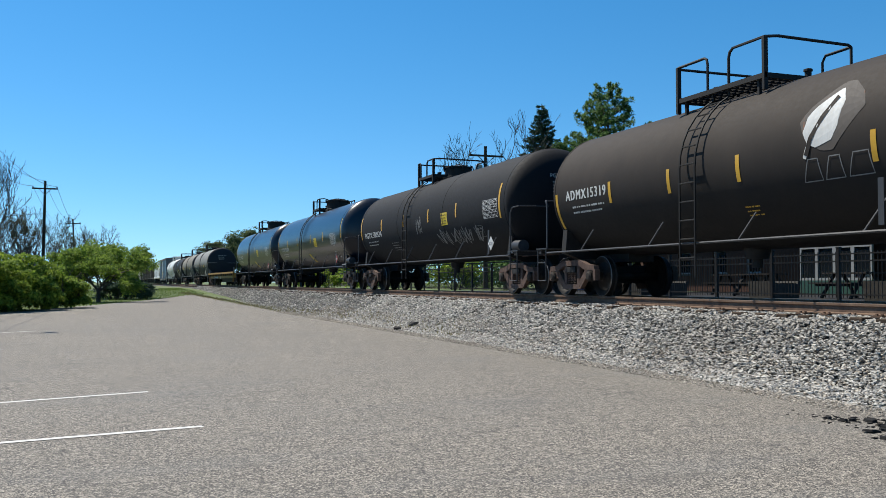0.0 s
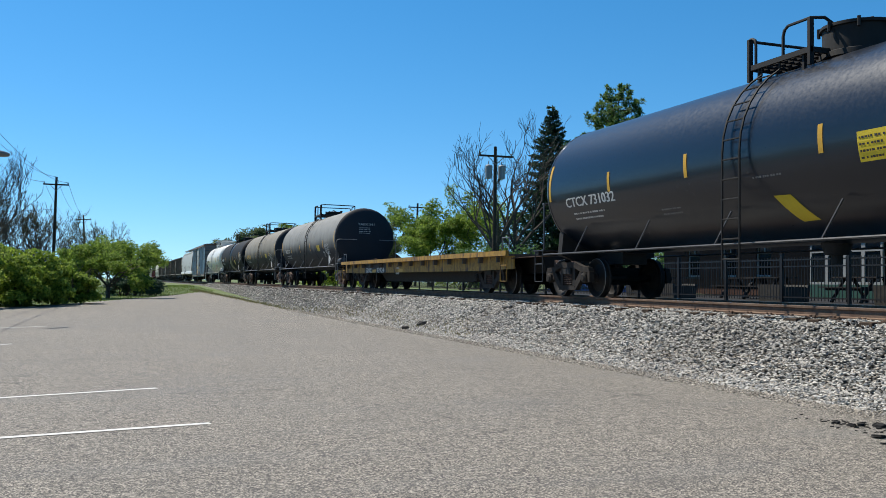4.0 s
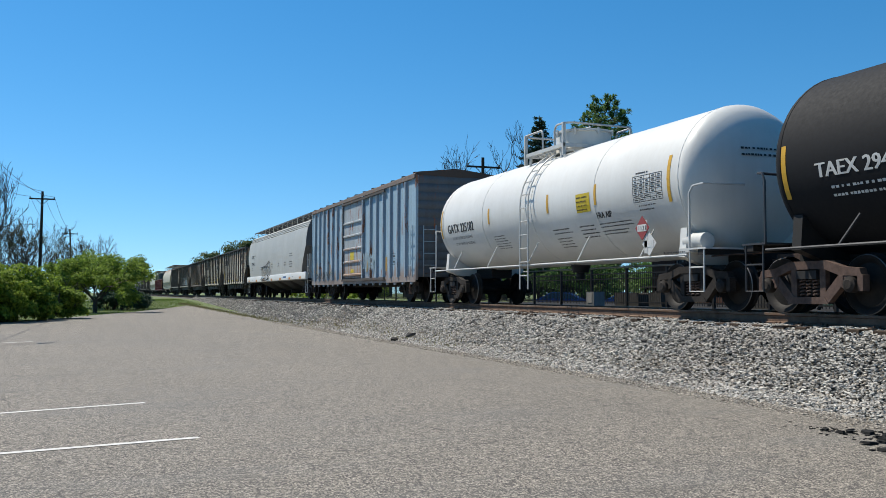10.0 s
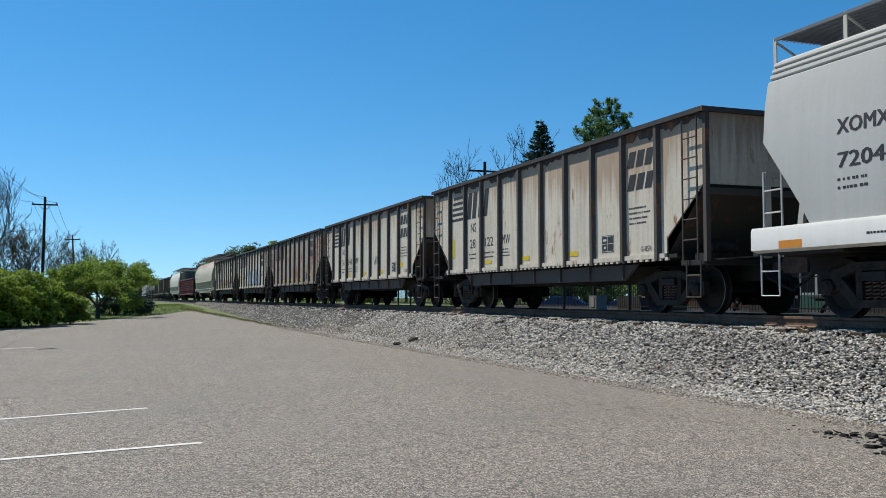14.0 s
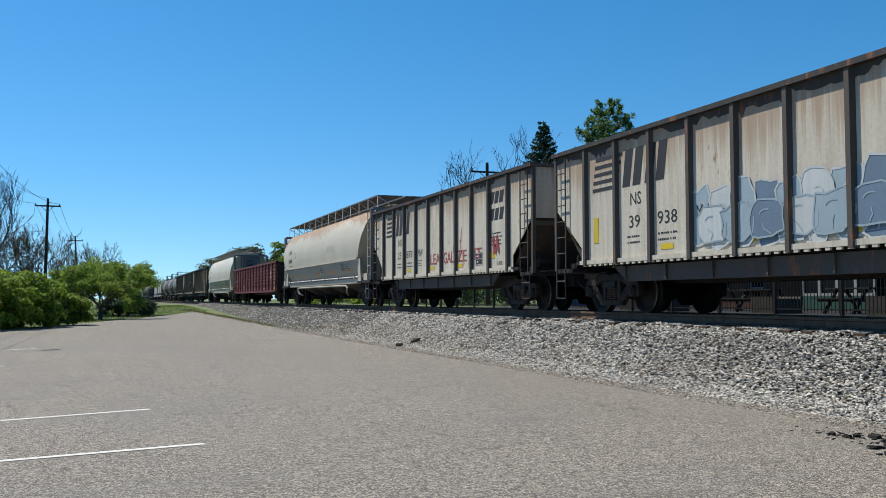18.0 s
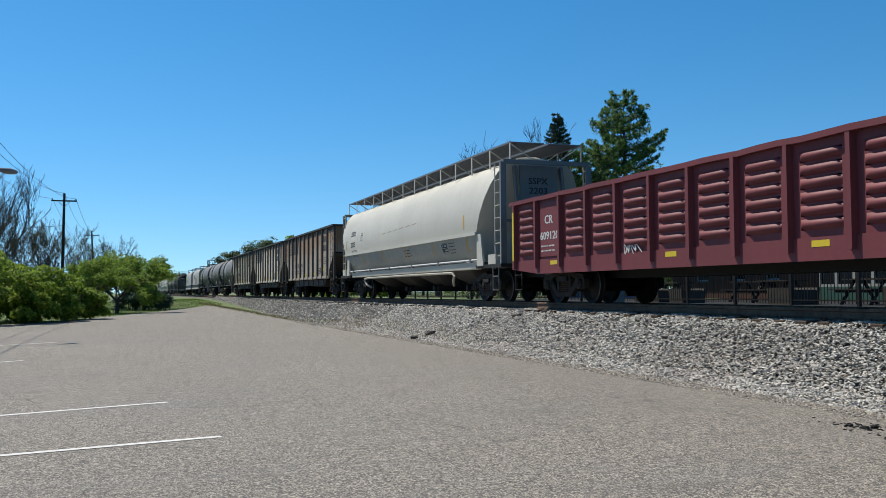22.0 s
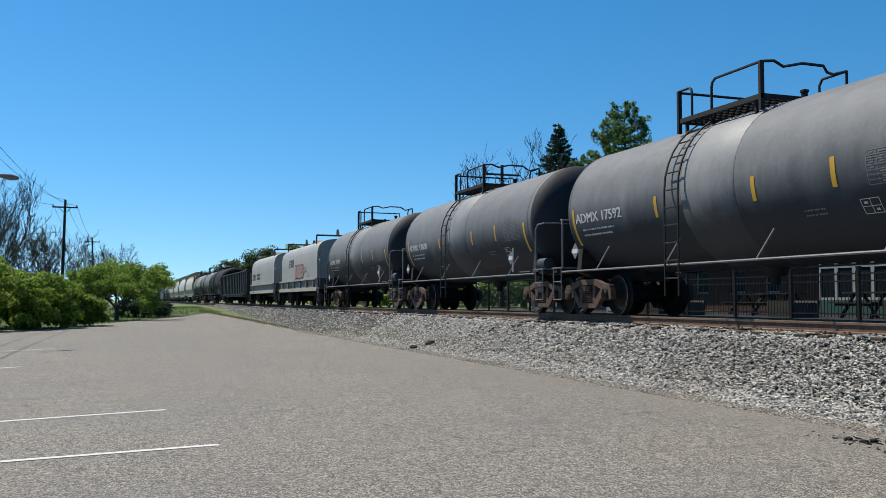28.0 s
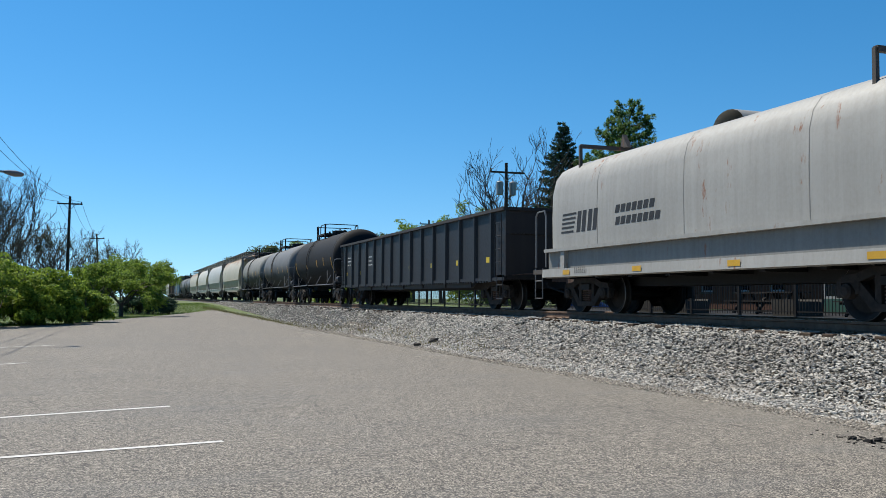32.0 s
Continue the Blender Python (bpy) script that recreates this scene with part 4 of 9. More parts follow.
    hoops.append([(xn, ya, zz - 0.03), (xf - 0.08, ya, zz - 0.03), (xf, ya - 0.05, zz - 0.04), (xf, ya - 0.42, zz - 0.06), (xf, ya - 0.5, zz - 0.16), (xf, ya - 0.5, zt + 0.05)])
    hoops.append([(xf, yd, zz - 0.02), (xf, yd, zt + 0.05)])
    for h_pts in hoops:
        g = Geo()
        g.tube(h_pts, 0.027, 6)
        part("top_railing", g, M[rail], car)
    ym, rd, hh = man
    g = Geo()
    g.lathe([(rd + 0.06, zt - 0.06), (rd + 0.05, zt + 0.03), (rd, zt + 0.05), (rd, zt + hh - 0.1), (rd + 0.04, zt + hh - 0.09), (rd + 0.04, zt + hh - 0.04), (rd * 0.8, zt + hh - 0.01), (0.02, zt + hh)], "z", 24, (0.1, ym, 0))
    ob = part("manway", g, M[dome], car)
    for k in range(8):
        a = k * math.pi / 4
        g = Geo()
        g.lathe([(0.03, zt + hh - 0.17), (0.03, zt + hh - 0.01)], "z", 6, (0.1 + (rd + 0.05) * math.cos(a), ym + (rd + 0.05) * math.sin(a), 0))
        part("bolt", g, M[dome], ob)
    g = Geo()
    g.tube([(0.1, ym - rd * 0.5, zt + hh - 0.02), (0.1, ym - rd * 0.5, zt + hh + 0.06), (0.1, ym + rd * 0.5, zt + hh + 0.06), (0.1, ym + rd * 0.5, zt + hh - 0.02)], 0.018, 5)
    part("lid_handle", g, M[dome], ob)
    for x, y in ((0.35, yd + 0.3), (-0.2, ya - 0.35)):
        g = Geo()
        g.lathe([(0.10, zt - 0.02), (0.10, zt + 0.16), (0.06, zt + 0.18), (0.06, zt + 0.26), (0.08, zt + 0.27), (0.08, zt + 0.31), (0.02, zt + 0.33)], "z", 10, (x, y, 0))
        part("relief_valve", g, M[dome], car)
    g = Geo()
    g.lathe([(0.20, zc - R - 0.18), (0.26, zc - R + 0.03)], "z", 14)
    g.lathe([(0.10, zc - R - 0.34), (0.10, zc - R - 0.18)], "z", 12)
    part("bottom_outlet", g, M["frame_black"], car)
    # brake gear at the leading end
    g = Geo()
    g.lathe([(0.02, -0.35), (0.16, -0.33), (0.17, 0.2), (0.12, 0.26), (0.02, 0.28)], "y", 14, (-1.12, -h - 0.05, 1.28))
    g.box(-1.3, -0.95, -h - 0.1, -h + 0.25, 1.08, 1.16)
    part("brake_cylinder", g, M[step_col or ("pipe_dark" if pipe != "pipe_white" else pipe)], car)
    # placard holder
    g = Geo()
    g.bar((-1.53, -h + 1.0, 1.1), (-1.53, -h + 1.0, 1.75), 0.10, 0.012, (1, 0, 0))
    part("placard_bracket", g, M[pipe], car)
    # marks
    for (y, z, hh) in stripes:
        g = Geo()
        rect(g, surf, y, z, 0.10, hh, 0.006, 6)
        part("reflective_stripe", g, M["stripe"], car, smooth=0)
    if mark:
        words, ya, yb, zm = mark
        text(car, words, ya, zm, 0.315, surf, M[markmat], bold=0.012, width=ya - yb)
        small_print(car, surf, ya - 0.25, zm - 0.17, 1.5, 2, M[markmat], seed, 0.075)
        dm = dome_end(R, zc, h, hd)
        text(car, words, 0.42, zc + 0.62, 0.16, lambda y, z, lift=0.0: dm(-y, z, lift), M[markmat], width=0.82)
        small_print(car, lambda y, z, lift=0.0: dm(-y, z, lift), 0.36, zc + 0.5, 0.6, 4, M[markmat], seed + 5, 0.05)
    return car, surf


def diamond(car, y, z, x, colour, s, size=0.19):
    """A hazard placard hung on its bracket."""
    g = Geo()
    g.prism([(y - size, z), (y, z - size), (y + size, z), (y, z + size)], -x - 0.012, -x)
    ob = part("hazard_placard", g, M[colour], car)
    g = Geo()
    fl = flat(x + 0.012)
    g.prism([(y - size * 0.66, z - size * 0.28), (y + size * 0.66, z - size * 0.28), (y + size * 0.66, z + size * 0.28), (y - size * 0.66, z + size * 0.28)], -x - 0.016, -x - 0.013)
    part("number_field", g, M["white_mark"], ob)
    if s:
        text(ob, s, y + size * 0.58, z - size * 0.2, size * 0.55, lambda a, b, lift=0: (-x - 0.02, a, b), M["black_mark"], width=size * 1.16)
    return ob


# ---- covered hopper ----
def hopper_car(label, L, e0, e1, body="hopper_grey", style="ledge", mark="", number="", seed=3, zt=4.02, outlets=4, rust_truck=False, tail=0.0, pitch=0.055):
    """style: ledge (teardrop side with a sill line) or sill (tall rounded side over a deep white sill)."""
    h = L / 2
    car = car_root("covered_hopper", label)
    if style == "ledge":
        half = [(0.02, zt + 0.10), (0.7, zt + 0.06), (0.98, zt - 0.05), (1.22, zt - 0.30), (1.40, zt - 0.65), (1.52, zt - 1.05), (1.57, zt - 1.45), (1.565, zt - 1.80), (1.545, 2.02)]
        low = [(1.545, 2.02), (1.50, 1.75), (1.38, 1.45), (1.20, 1.18)]
        def cut(z, end):
            """How far the shell stops short of each end; it sits a little back on its frame."""
            u = max(0.0, min(1.0, (zt - z) / (zt - 2.0)))
            return 0.40 + 1.05 * u ** 1.3 + (0.3 if end < 0 else -0.3)
    else:
        half = [(0.02, zt + 0.10), (0.85, zt + 0.08), (1.12, zt), (1.32, zt - 0.10), (1.33, zt - 0.14), (1.29, zt - 0.17), (1.36, zt - 0.20), (1.37, zt - 0.24), (1.33, zt - 0.27), (1.40, zt - 0.30), (1.41, zt - 0.35), (1.37, zt - 0.38), (1.45, zt - 0.42), (1.52, zt - 0.8), (1.57, zt - 1.4), (1.585, 2.2), (1.58, 1.7), (1.57, 1.40)]
        low = None
        def cut(z, end):
            u = max(0.0, min(1.0, (2.5 - z) / 1.1))
            return 0.32 + 1.0 * u ** 0.6
    full = [(-x, z) for x, z in half[::-1]] + half
    def skin(pts, mat, nm, ny=10):
        rows = []
        for x, z in pts:
            c0, c1 = cut(z, -1), cut(z, 1)
            rows.append([(x, -h + c0 + (L - c0 - c1) * j / ny, z) for j in range(ny + 1)])
        g = Geo()
        g.grid(rows)
        return part(nm, g, mat, car, smooth=30)
    skin(full, M[body], "body_shell")
    zb = half[-1][1]
    if low:
        for s in (-1, 1):
            skin([(s * x, z) for x, z in low], M["hopper_low"], "lower_side")
            g = Geo()
            g.bar((s * 1.56, -h + cut(2.02, -1) - 0.02, 2.02), (s * 1.56, h - cut(2.02, 1) + 0.02, 2.02), 0.07, 0.09)
            part("side_ledge", g, M[body], car)
    # sloping end sheets and end bulkheads
    for s in (-1, 1):
        g = Geo()
        rows = []
        for x, z in [(q[0], q[1]) for q in half] + ([q for q in low[1:]] if low else []):
            rows.append([(-x, s * (h - cut(z, s)), z), (0, s * (h - cut(z, s) - 0.02), z), (x, s * (h - cut(z, s)), z)])
        g.grid(rows)
        part("end_slope", g, M[body if style == "ledge" else "pipe_grey"], car)
        g = Geo()
        for x in (-1.35, 1.35):
            g.bar((x, s * (h - 0.12), 0.95), (x, s * (h - 0.12), zt - 0.1 if style == "ledge" else 2.35), 0.17 if style == "ledge" else 0.10, 0.09, (0, 1, 0))
        if style == "ledge":
            g.bar((-1.35, s * (h - 0.12), zt - 0.08), (1.35, s * (h - 0.12), zt - 0.08), 0.1, 0.12)
        g.bar((-1.35, s * (h - 0.12), 2.3), (1.35, s * (h - 0.12), 2.3), 0.06, 0.08)
        for x in (-0.75, 0.75):
            g.bar((x, s * (h - 0.14), 1.0), (x, s * (h - 0.7), zt - 0.12), 0.12, 0.08, (1, 0, 0))
        g.box(-0.6, 0.6, min(s * (h - 0.62), s * (h - 0.66)), max(s * (h - 0.62), s * (h - 0.66)), 2.4, zt - 0.1)
        part("end_frame", g, M["pipe_grey" if style == "ledge" else body], car)
        g = Geo()
        y0, y1 = sorted((s * (h - 1.9), s * (h + 0.05)))
        g.box(-1.5, 1.5, y0, y1, 0.98, 1.08)
        g.box(-0.35, 0.35, y0 - 0.8 if s < 0 else y0, y1 if s < 0 else y1 + 0.0, 0.70, 0.98)
        part("end_deck", g, M["frame_black"], car)
        for x in (-1.42, 1.42):
            ladder(car, [(x, s * (h - 0.34), 0.95), (x, s * (h - 0.34), zt - 0.1 if style == "ledge" else 2.35)], (0, 0.42, 0), M[body if style == "ledge" else "pipe_white"], 0.36, 0.017)
            sill_step(car, x * 1.05, s * (h - 0.34), M["pipe_white"] if style == "sill" else M["pipe_grey"], 0.34, 1.0)
        g = Geo()
        g.box(-1.5, -0.9, min(s * (h - 0.9), s * (h - 0.35)), max(s * (h - 0.9), s * (h - 0.35)), 1.08, 1.36)
        g.lathe([(0.02, -0.3), (0.13, -0.28), (0.13, 0.28), (0.02, 0.3)], "y", 12, (-0.6, s * (h - 0.9), 1.28))
        part("brake_valve", g, M[body], car)
        g = Geo()
        g.prism([(s * (h - 1.75), 1.05), (s * (h - 1.25), 1.05), (s * (h - 1.45), 2.0), (s * (h - 1.75), 2.0)], -1.52, -1.47)
        part("corner_gusset", g, M[body], car)
        tc = h - 2.05
        truck(car, s * tc, rust_truck)
        coupler(car, s * (h + 0.0), e1 if s > 0 else -e0, M["rust"])
    # sills and outlet bays
    for s in (-1, 1):
        g = Geo()
        if style == "sill":
            g.prism([(s * 1.60, 1.42), (s * 1.625, 1.36), (s * 1.625, 1.06), (s * 1.50, 1.02), (s * 1.48, 1.4)], -h + 0.05, h - 0.05, "y")
            part("side_sill", g, M["white_tank"], car)
        else:
            g.prism([(s * 1.40, 1.20), (s * 1.43, 1.18), (s * 1.41, 0.98), (s * 1.37, 0.96), (s * 1.34, 1.18)], -h + 1.75, h - 1.75, "y")
            part("side_sill", g, M[body], car)
            g = Geo()
            g.tube([(s * 1.46, -h + 1.6, 1.24), (s * 1.46, h - 1.6, 1.24)], 0.032, 8)
            part("train_line_pipe", g, M["pipe_white"], car)
            g = Geo()
            g.tube([(s * 1.2, -h + 4.6, 0.5), (s * 1.34, -h + 4.3, 0.62), (s * 1.38, -h + 4.1, 0.80), (s * 1.38, -h + 4.2, 0.88), (s * 1.38, -h + 4.6, 0.90), (s * 1.38, 0, 0.91), (s * 1.38, h - 4.6, 0.90), (s * 1.38, h - 4.2, 0.88), (s * 1.38, h - 4.1, 0.80), (s * 1.34, h - 4.3, 0.62), (s * 1.2, h - 4.6, 0.5)], 0.045, 8)
            part("unloading_pipe", g, M["hopper_low"], car)
            for i in range(6):
                y = -h + 2.4 + (L - 4.8) * i / 5
                g = Geo()
                g.box(min(s * 1.38, s * 1.50), max(s * 1.38, s * 1.50), y - 0.06, y + 0.06, 1.17, 1.29)
                part("pipe_clamp", g, M["pipe_grey"], car)
    bay0, bay1 = -h + 3.0, h - 3.0
    top = 1.22
    for i in range(outlets):
        a = bay0 + (bay1 - bay0) * i / outlets
        b = bay0 + (bay1 - bay0) * (i + 1) / outlets
        c = (a + b) / 2
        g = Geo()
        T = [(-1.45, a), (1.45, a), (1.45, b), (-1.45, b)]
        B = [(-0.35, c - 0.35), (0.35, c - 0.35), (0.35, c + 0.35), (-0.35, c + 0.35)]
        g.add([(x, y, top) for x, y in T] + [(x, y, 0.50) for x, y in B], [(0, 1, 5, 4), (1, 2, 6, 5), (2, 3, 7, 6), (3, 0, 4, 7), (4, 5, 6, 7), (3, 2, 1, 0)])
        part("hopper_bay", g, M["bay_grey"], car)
        g = Geo()
        g.box(-0.62, 0.62, c - 0.30, c + 0.30, 0.36, 0.50)
        g.lathe([(0.10, -0.72), (0.12, -0.70), (0.12, 0.70), (0.10, 0.72)], "x", 10, (0, c, 0.43))
        part("outlet_gate", g, M["frame_black"], car)
    # running board, its posts and hatch covers
    zr = zt + (0.38 if style == "sill" else 0.47)
    for s in (-1, 1):
        g = Geo()
        g.bar((s * 1.12, -h + 0.1, zr), (s * 1.12, h - 0.1, zr), 0.025, 0.05)
        g.bar((s * 0.08, -h + 0.1, zr), (s * 0.08, h - 0.1, zr), 0.025, 0.05)
        for i in range(int((L - 0.2) / pitch)):
            y = -h + 0.1 + pitch * i
            g.bar((s * 0.08, y, zr), (s * 1.12, y, zr), 0.022, 0.02)
        for j in range(12):
            x = s * (0.16 + 0.08 * j)
            g.bar((x, -h + 0.1, zr + 0.01), (x, h - 0.1, zr + 0.01), 0.018, 0.03)
        part("running_board", g, M["mesh_grey"], car)
        n = int(L / 1.45)
        for i in range(n + 1):
            y = -h + 0.12 + (L - 0.24) * i / n
            g = Geo()
            g.bar((s * 1.12, y, zt - 0.12), (s * 1.12, y, zr + 0.03), 0.07, 0.02, (1, 0, 0))
            g.bar((s * 0.5, y, zt + 0.05), (s * 1.12, y, zr - 0.03), 0.03, 0.03)
            part("running_board_bracket", g, M["hopper_white"], car)
    for i in range(10):
        y = -h + 1.4 + (L - 2.8) * i / 9
        g = Geo()
        g.lathe([(0.44, zt + 0.08), (0.44, zt + 0.16), (0.36, zt + 0.22), (0.02, zt + 0.24)], "z", 14, (0, y, 0))
        part("hatch_cover", g, M[body], car)
    def surf(y, z, lift=0.005):
        pts = half + (low[1:] if low else [])
        for p, q in zip(pts, pts[1:]):
            if q[1] <= z <= p[1]:
                u = (z - q[1]) / max(p[1] - q[1], 1e-6)
                return (-(q[0] + (p[0] - q[0]) * u + lift), y, z)
        return (-(pts[-1][0] + lift), y, z)
    bk = M["black_mark"]
    y0 = h - tail - (1.9 if style == "sill" else 1.75)
    if mark:
        text(car, mark, y0, 2.66 if style == "sill" else 2.82, 0.32, surf, bk, bold=0.010, width=0.95 if style == "sill" else 0.83)
        text(car, number, y0, 2.17 if style == "sill" else 2.34, 0.32, surf, bk, bold=0.010, width=0.205 * len(number))
    if style == "sill":
        small_print(car, surf, y0, 2.0, 0.6, 2, bk, seed, 0.07)
        py, pz = y0 - 1.3, 2.72
    else:
        py, pz = y0 - 2.0, 2.72
    outline(car, surf, [(py + 0.14, pz + 0.15), (py - 0.14, pz + 0.15), (py - 0.14, pz - 0.15), (py + 0.14, pz - 0.15)], "plate_mark", bk, 0.014)
    text(car, "PLATE", py + 0.10, pz + 0.05, 0.07, surf, bk, width=0.2)
    text(car, "C", py + 0.05, pz - 0.1, 0.15, surf, bk)
    return car, surf, h


# ---- high side gondola with ribs ----
def gondola(label, L, e0, e1, skin="gon_white", rib="gon_rib", zt=3.66, zb=1.08, ribs=10, seed=5, logo=True, number="", tail="MW", top_mark=True, black=False, rust_truck=False):
    h = L / 2
    X = 1.50
    car = car_root("gondola", label)
    c = 0.0 if black else 1.0
    for s in (-1, 1):
        g = Geo()
        out = [(-h, zt), (h, zt), (h, zb + 1.3), (h - 1.2, zb + 0.35), (h - 1.2, zb), (-h + 1.2, zb), (-h + 1.2, zb + 0.35), (-h, zb + 1.3)] if c else [(-h, zt), (h, zt), (h, zb), (-h, zb)]
        g.prism(out, min(s * X, s * (X - 0.03)), max(s * X, s * (X - 0.03)))
        part("side_sheet", g, M[skin], car)
        g = Geo()
        g.bar((s * (X + 0.03), -h - 0.02, zt), (s * (X + 0.03), h + 0.02, zt), 0.15, 0.09)
        part("top_chord", g, M["chord_dark"], car)
        g = Geo()
        g.bar((s * (X + 0.02), -h + 1.2 * c, zb + 0.02), (s * (X + 0.02), h - 1.2 * c, zb + 0.02), 0.07, 0.09)
        part("bottom_chord", g, M[skin], car)
        for i in range(ribs):
            y = -h + (1.45 if c else 0.95) + (L - (2.9 if c else 1.9)) * i / (ribs - 1)
            g = Geo()
            w = 0.085
            x0, x1 = s * X, s * (X + 0.085)
            g.prism([(x0, y - w), (x1, y - w * 0.55), (x1, y + w * 0.55), (x0, y + w)], zb - 0.06, zt - 0.05, "z")
            part("rib", g, M[rib], car)
        if not black and s < 0:
            # ragged band under the top chord: its shadow painted on, with some peeled paint
            rnd = random.Random(seed)
            g = Geo()
            n = int(L / 0.09)
            dep, rows = 0.15, []
            for i in range(n + 1):
                dep = max(0.02, min(0.16, dep + rnd.gauss(0, 0.04))) + (rnd.uniform(0, 0.12) if rnd.random() < 0.12 else 0)
                y = -h + L * i / n
                rows.append([(-X - 0.004, y, zt - 0.04), (-X - 0.004, y, zt - 0.06 - dep)])
            g.grid(rows)
            part("peeled_band", g, M["chord_shade"], car, smooth=0)
        # wave of small lugs along the foot
        g = Geo()
        n = int((L - 2.2) / 0.22)
        for i in range(n):
            y = -h + 1.1 + 0.22 * i
            g.box(min(s * (X + 0.01), s * (X + 0.05)), max(s * (X + 0.01), s * (X + 0.05)), y, y + 0.1, zb - 0.07, zb - 0.01)
        tagged(part("foot_lugs", g, M[skin], car), kind="stuff")
    for s in (-1, 1):
        # end wall, slope sheet, corner posts
        g = Geo()
        y0, y1 = sorted((s * h, s * (h - 0.04)))
        g.box(-X + 0.03, X - 0.03, y0, y1, zb + 1.25 * c, zt - 0.02)
        if c:
            g2 = Geo()
            g2.add([(-X + 0.04, s * h, zb + 1.3), (X - 0.04, s * h, zb + 1.3), (X - 0.04, s * (h - 1.25), zb), (-X + 0.04, s * (h - 1.25), zb)], [(0, 1, 2, 3)])
            part("slope_sheet", g2, M["gon_rib"], car)
        part("end_sheet", g, M[skin], car)
        g = Geo()
        g.bar((-X - 0.1, s * h, zt), (X + 0.1, s * h, zt), 0.14, 0.09)
        g.bar((-X, s * (h + 0.02), 2.2), (X, s * (h + 0.02), 2.2), 0.06, 0.12)
        part("end_chord", g, M[rib], car)
        for x in (-1, 1):
            g = Geo()
            g.bar((x * (X - 0.02), s * (h + 0.01), 0.95), (x * (X - 0.02), s * (h + 0.01), zt - 0.04), 0.09, 0.09, (0, 1, 0))
            part("corner_post", g, M[rib], car)
            ladder(car, [(x * (X + 0.07), s * (h - 0.36), 0.98), (x * (X + 0.07), s * (h - 0.36), zt - 0.12)], (0, 0.44, 0), M[rib], 0.37, 0.016)
            sill_step(car, x * (X + 0.05), s * (h - 0.3), M[rib], 0.32, 0.98)
        g = Geo()
        y0, y1 = sorted((s * (h + 0.02), s * (h - 0.75)))
        g.box(-1.5, 1.5, y0, y1, 0.90, 0.99)
        part("end_sill", g, M["frame_black"], car)
        g = Geo()
        g.lathe([(0.03, -0.3), (0.12, -0.28), (0.12, 0.28), (0.03, 0.3)], "x", 12, (-0.85, s * (h - 0.42), 1.22))
        g.box(-1.3, -0.7, min(s * (h - 0.6), s * (h - 0.3)), max(s * (h - 0.6), s * (h - 0.3)), 0.99, 1.12)
        part("brake_gear", g, M["truck"], car)
        truck(car, s * (h - 1.75), rust_truck)
        coupler(car, s * h, e1 if s > 0 else -e0, M["rust"])
    g = Geo()
    g.box(-1.48, 1.48, -h + 0.9, h - 0.9, zb - 0.02, zb + 0.05)
    g.box(-X + 0.02, X - 0.02, -h + 0.03, h - 0.03, 2.2, 2.3)
    part("floor_plate", g, M["frame_black"], car)
    g = Geo()
    g.box(-0.35, 0.35, -h, h, 0.62, 0.98)
    part("centre_sill", g, M["frame_black"], car)
    for s in (-1, 1):
        g = Geo()
        g.prism([(-h + 2.4, 0.98), (-h + 2.9, 0.66), (h - 2.9, 0.66), (h - 2.4, 0.98)], s * 1.36 - 0.03, s * 1.36 + 0.03)
        part("side_skirt", g, M["gon_rib" if c else skin], car)
    for i in range(7):
        y = -h + 2.9 + (L - 5.8) * i / 6
        g = Geo()
        g.bar((-1.42, y, 0.98), (-1.41, y, 0.68), 0.05, 0.04, (0, 1, 0))
        part("sill_bracket", g, M[rib], car)
    surf = flat(X)
    return car, surf, h


def rail_emblem(car, surf, y, z, s, mat):
    """The road's emblem as plain shapes: level bars and four slanting blocks."""
    for i in range(5):
        g = Geo()
        zz = z + s * (0.36 - 0.18 * i)
        ribbon(g, surf, [(y - s * 0.04 * (4 - i), zz), (y - s * (1.38 - 0.07 * i), zz)], s * 0.085)
        part("emblem_bar", g, mat, car, smooth=0)
    for k in range(2):
        y1 = y - s * (1.42 + 0.92 * k)
        for u0, u1, v0, v1 in ((0.0, 0.4, 0.0, 1.0), (0.55, 0.95, 0.0, 1.0)):
            g = Geo()
            g.add([surf(y1 + s * (0.06 - 0.78 * u - 0.16 * v), z + s * (-0.42 + 0.84 * v), 0.005) for u, v in ((u0, v0), (u1, v0), (u1, v1), (u0, v1))], [(0, 1, 2, 3)])
            part("emblem_block", g, mat, car, smooth=0)


def block_words(car, surf, y, z, w, hgt, n, mat, name="trade_words"):
    """A trade name, kept as plain blocks of its size."""
    g = Geo()
    bw = w / n
    for i in range(n):
        c = y - bw * (i + 0.5)
        sl = hgt * 0.16
        g.add([surf(c + p * bw * 0.38 - q * sl, z + q * hgt / 2, 0.005) for p, q in ((1, -1), (-1, -1), (-1, 1), (1, 1))], [(0, 1, 2, 3)])
    return tagged(part(name, g, mat, car, smooth=0), kind="stuff")


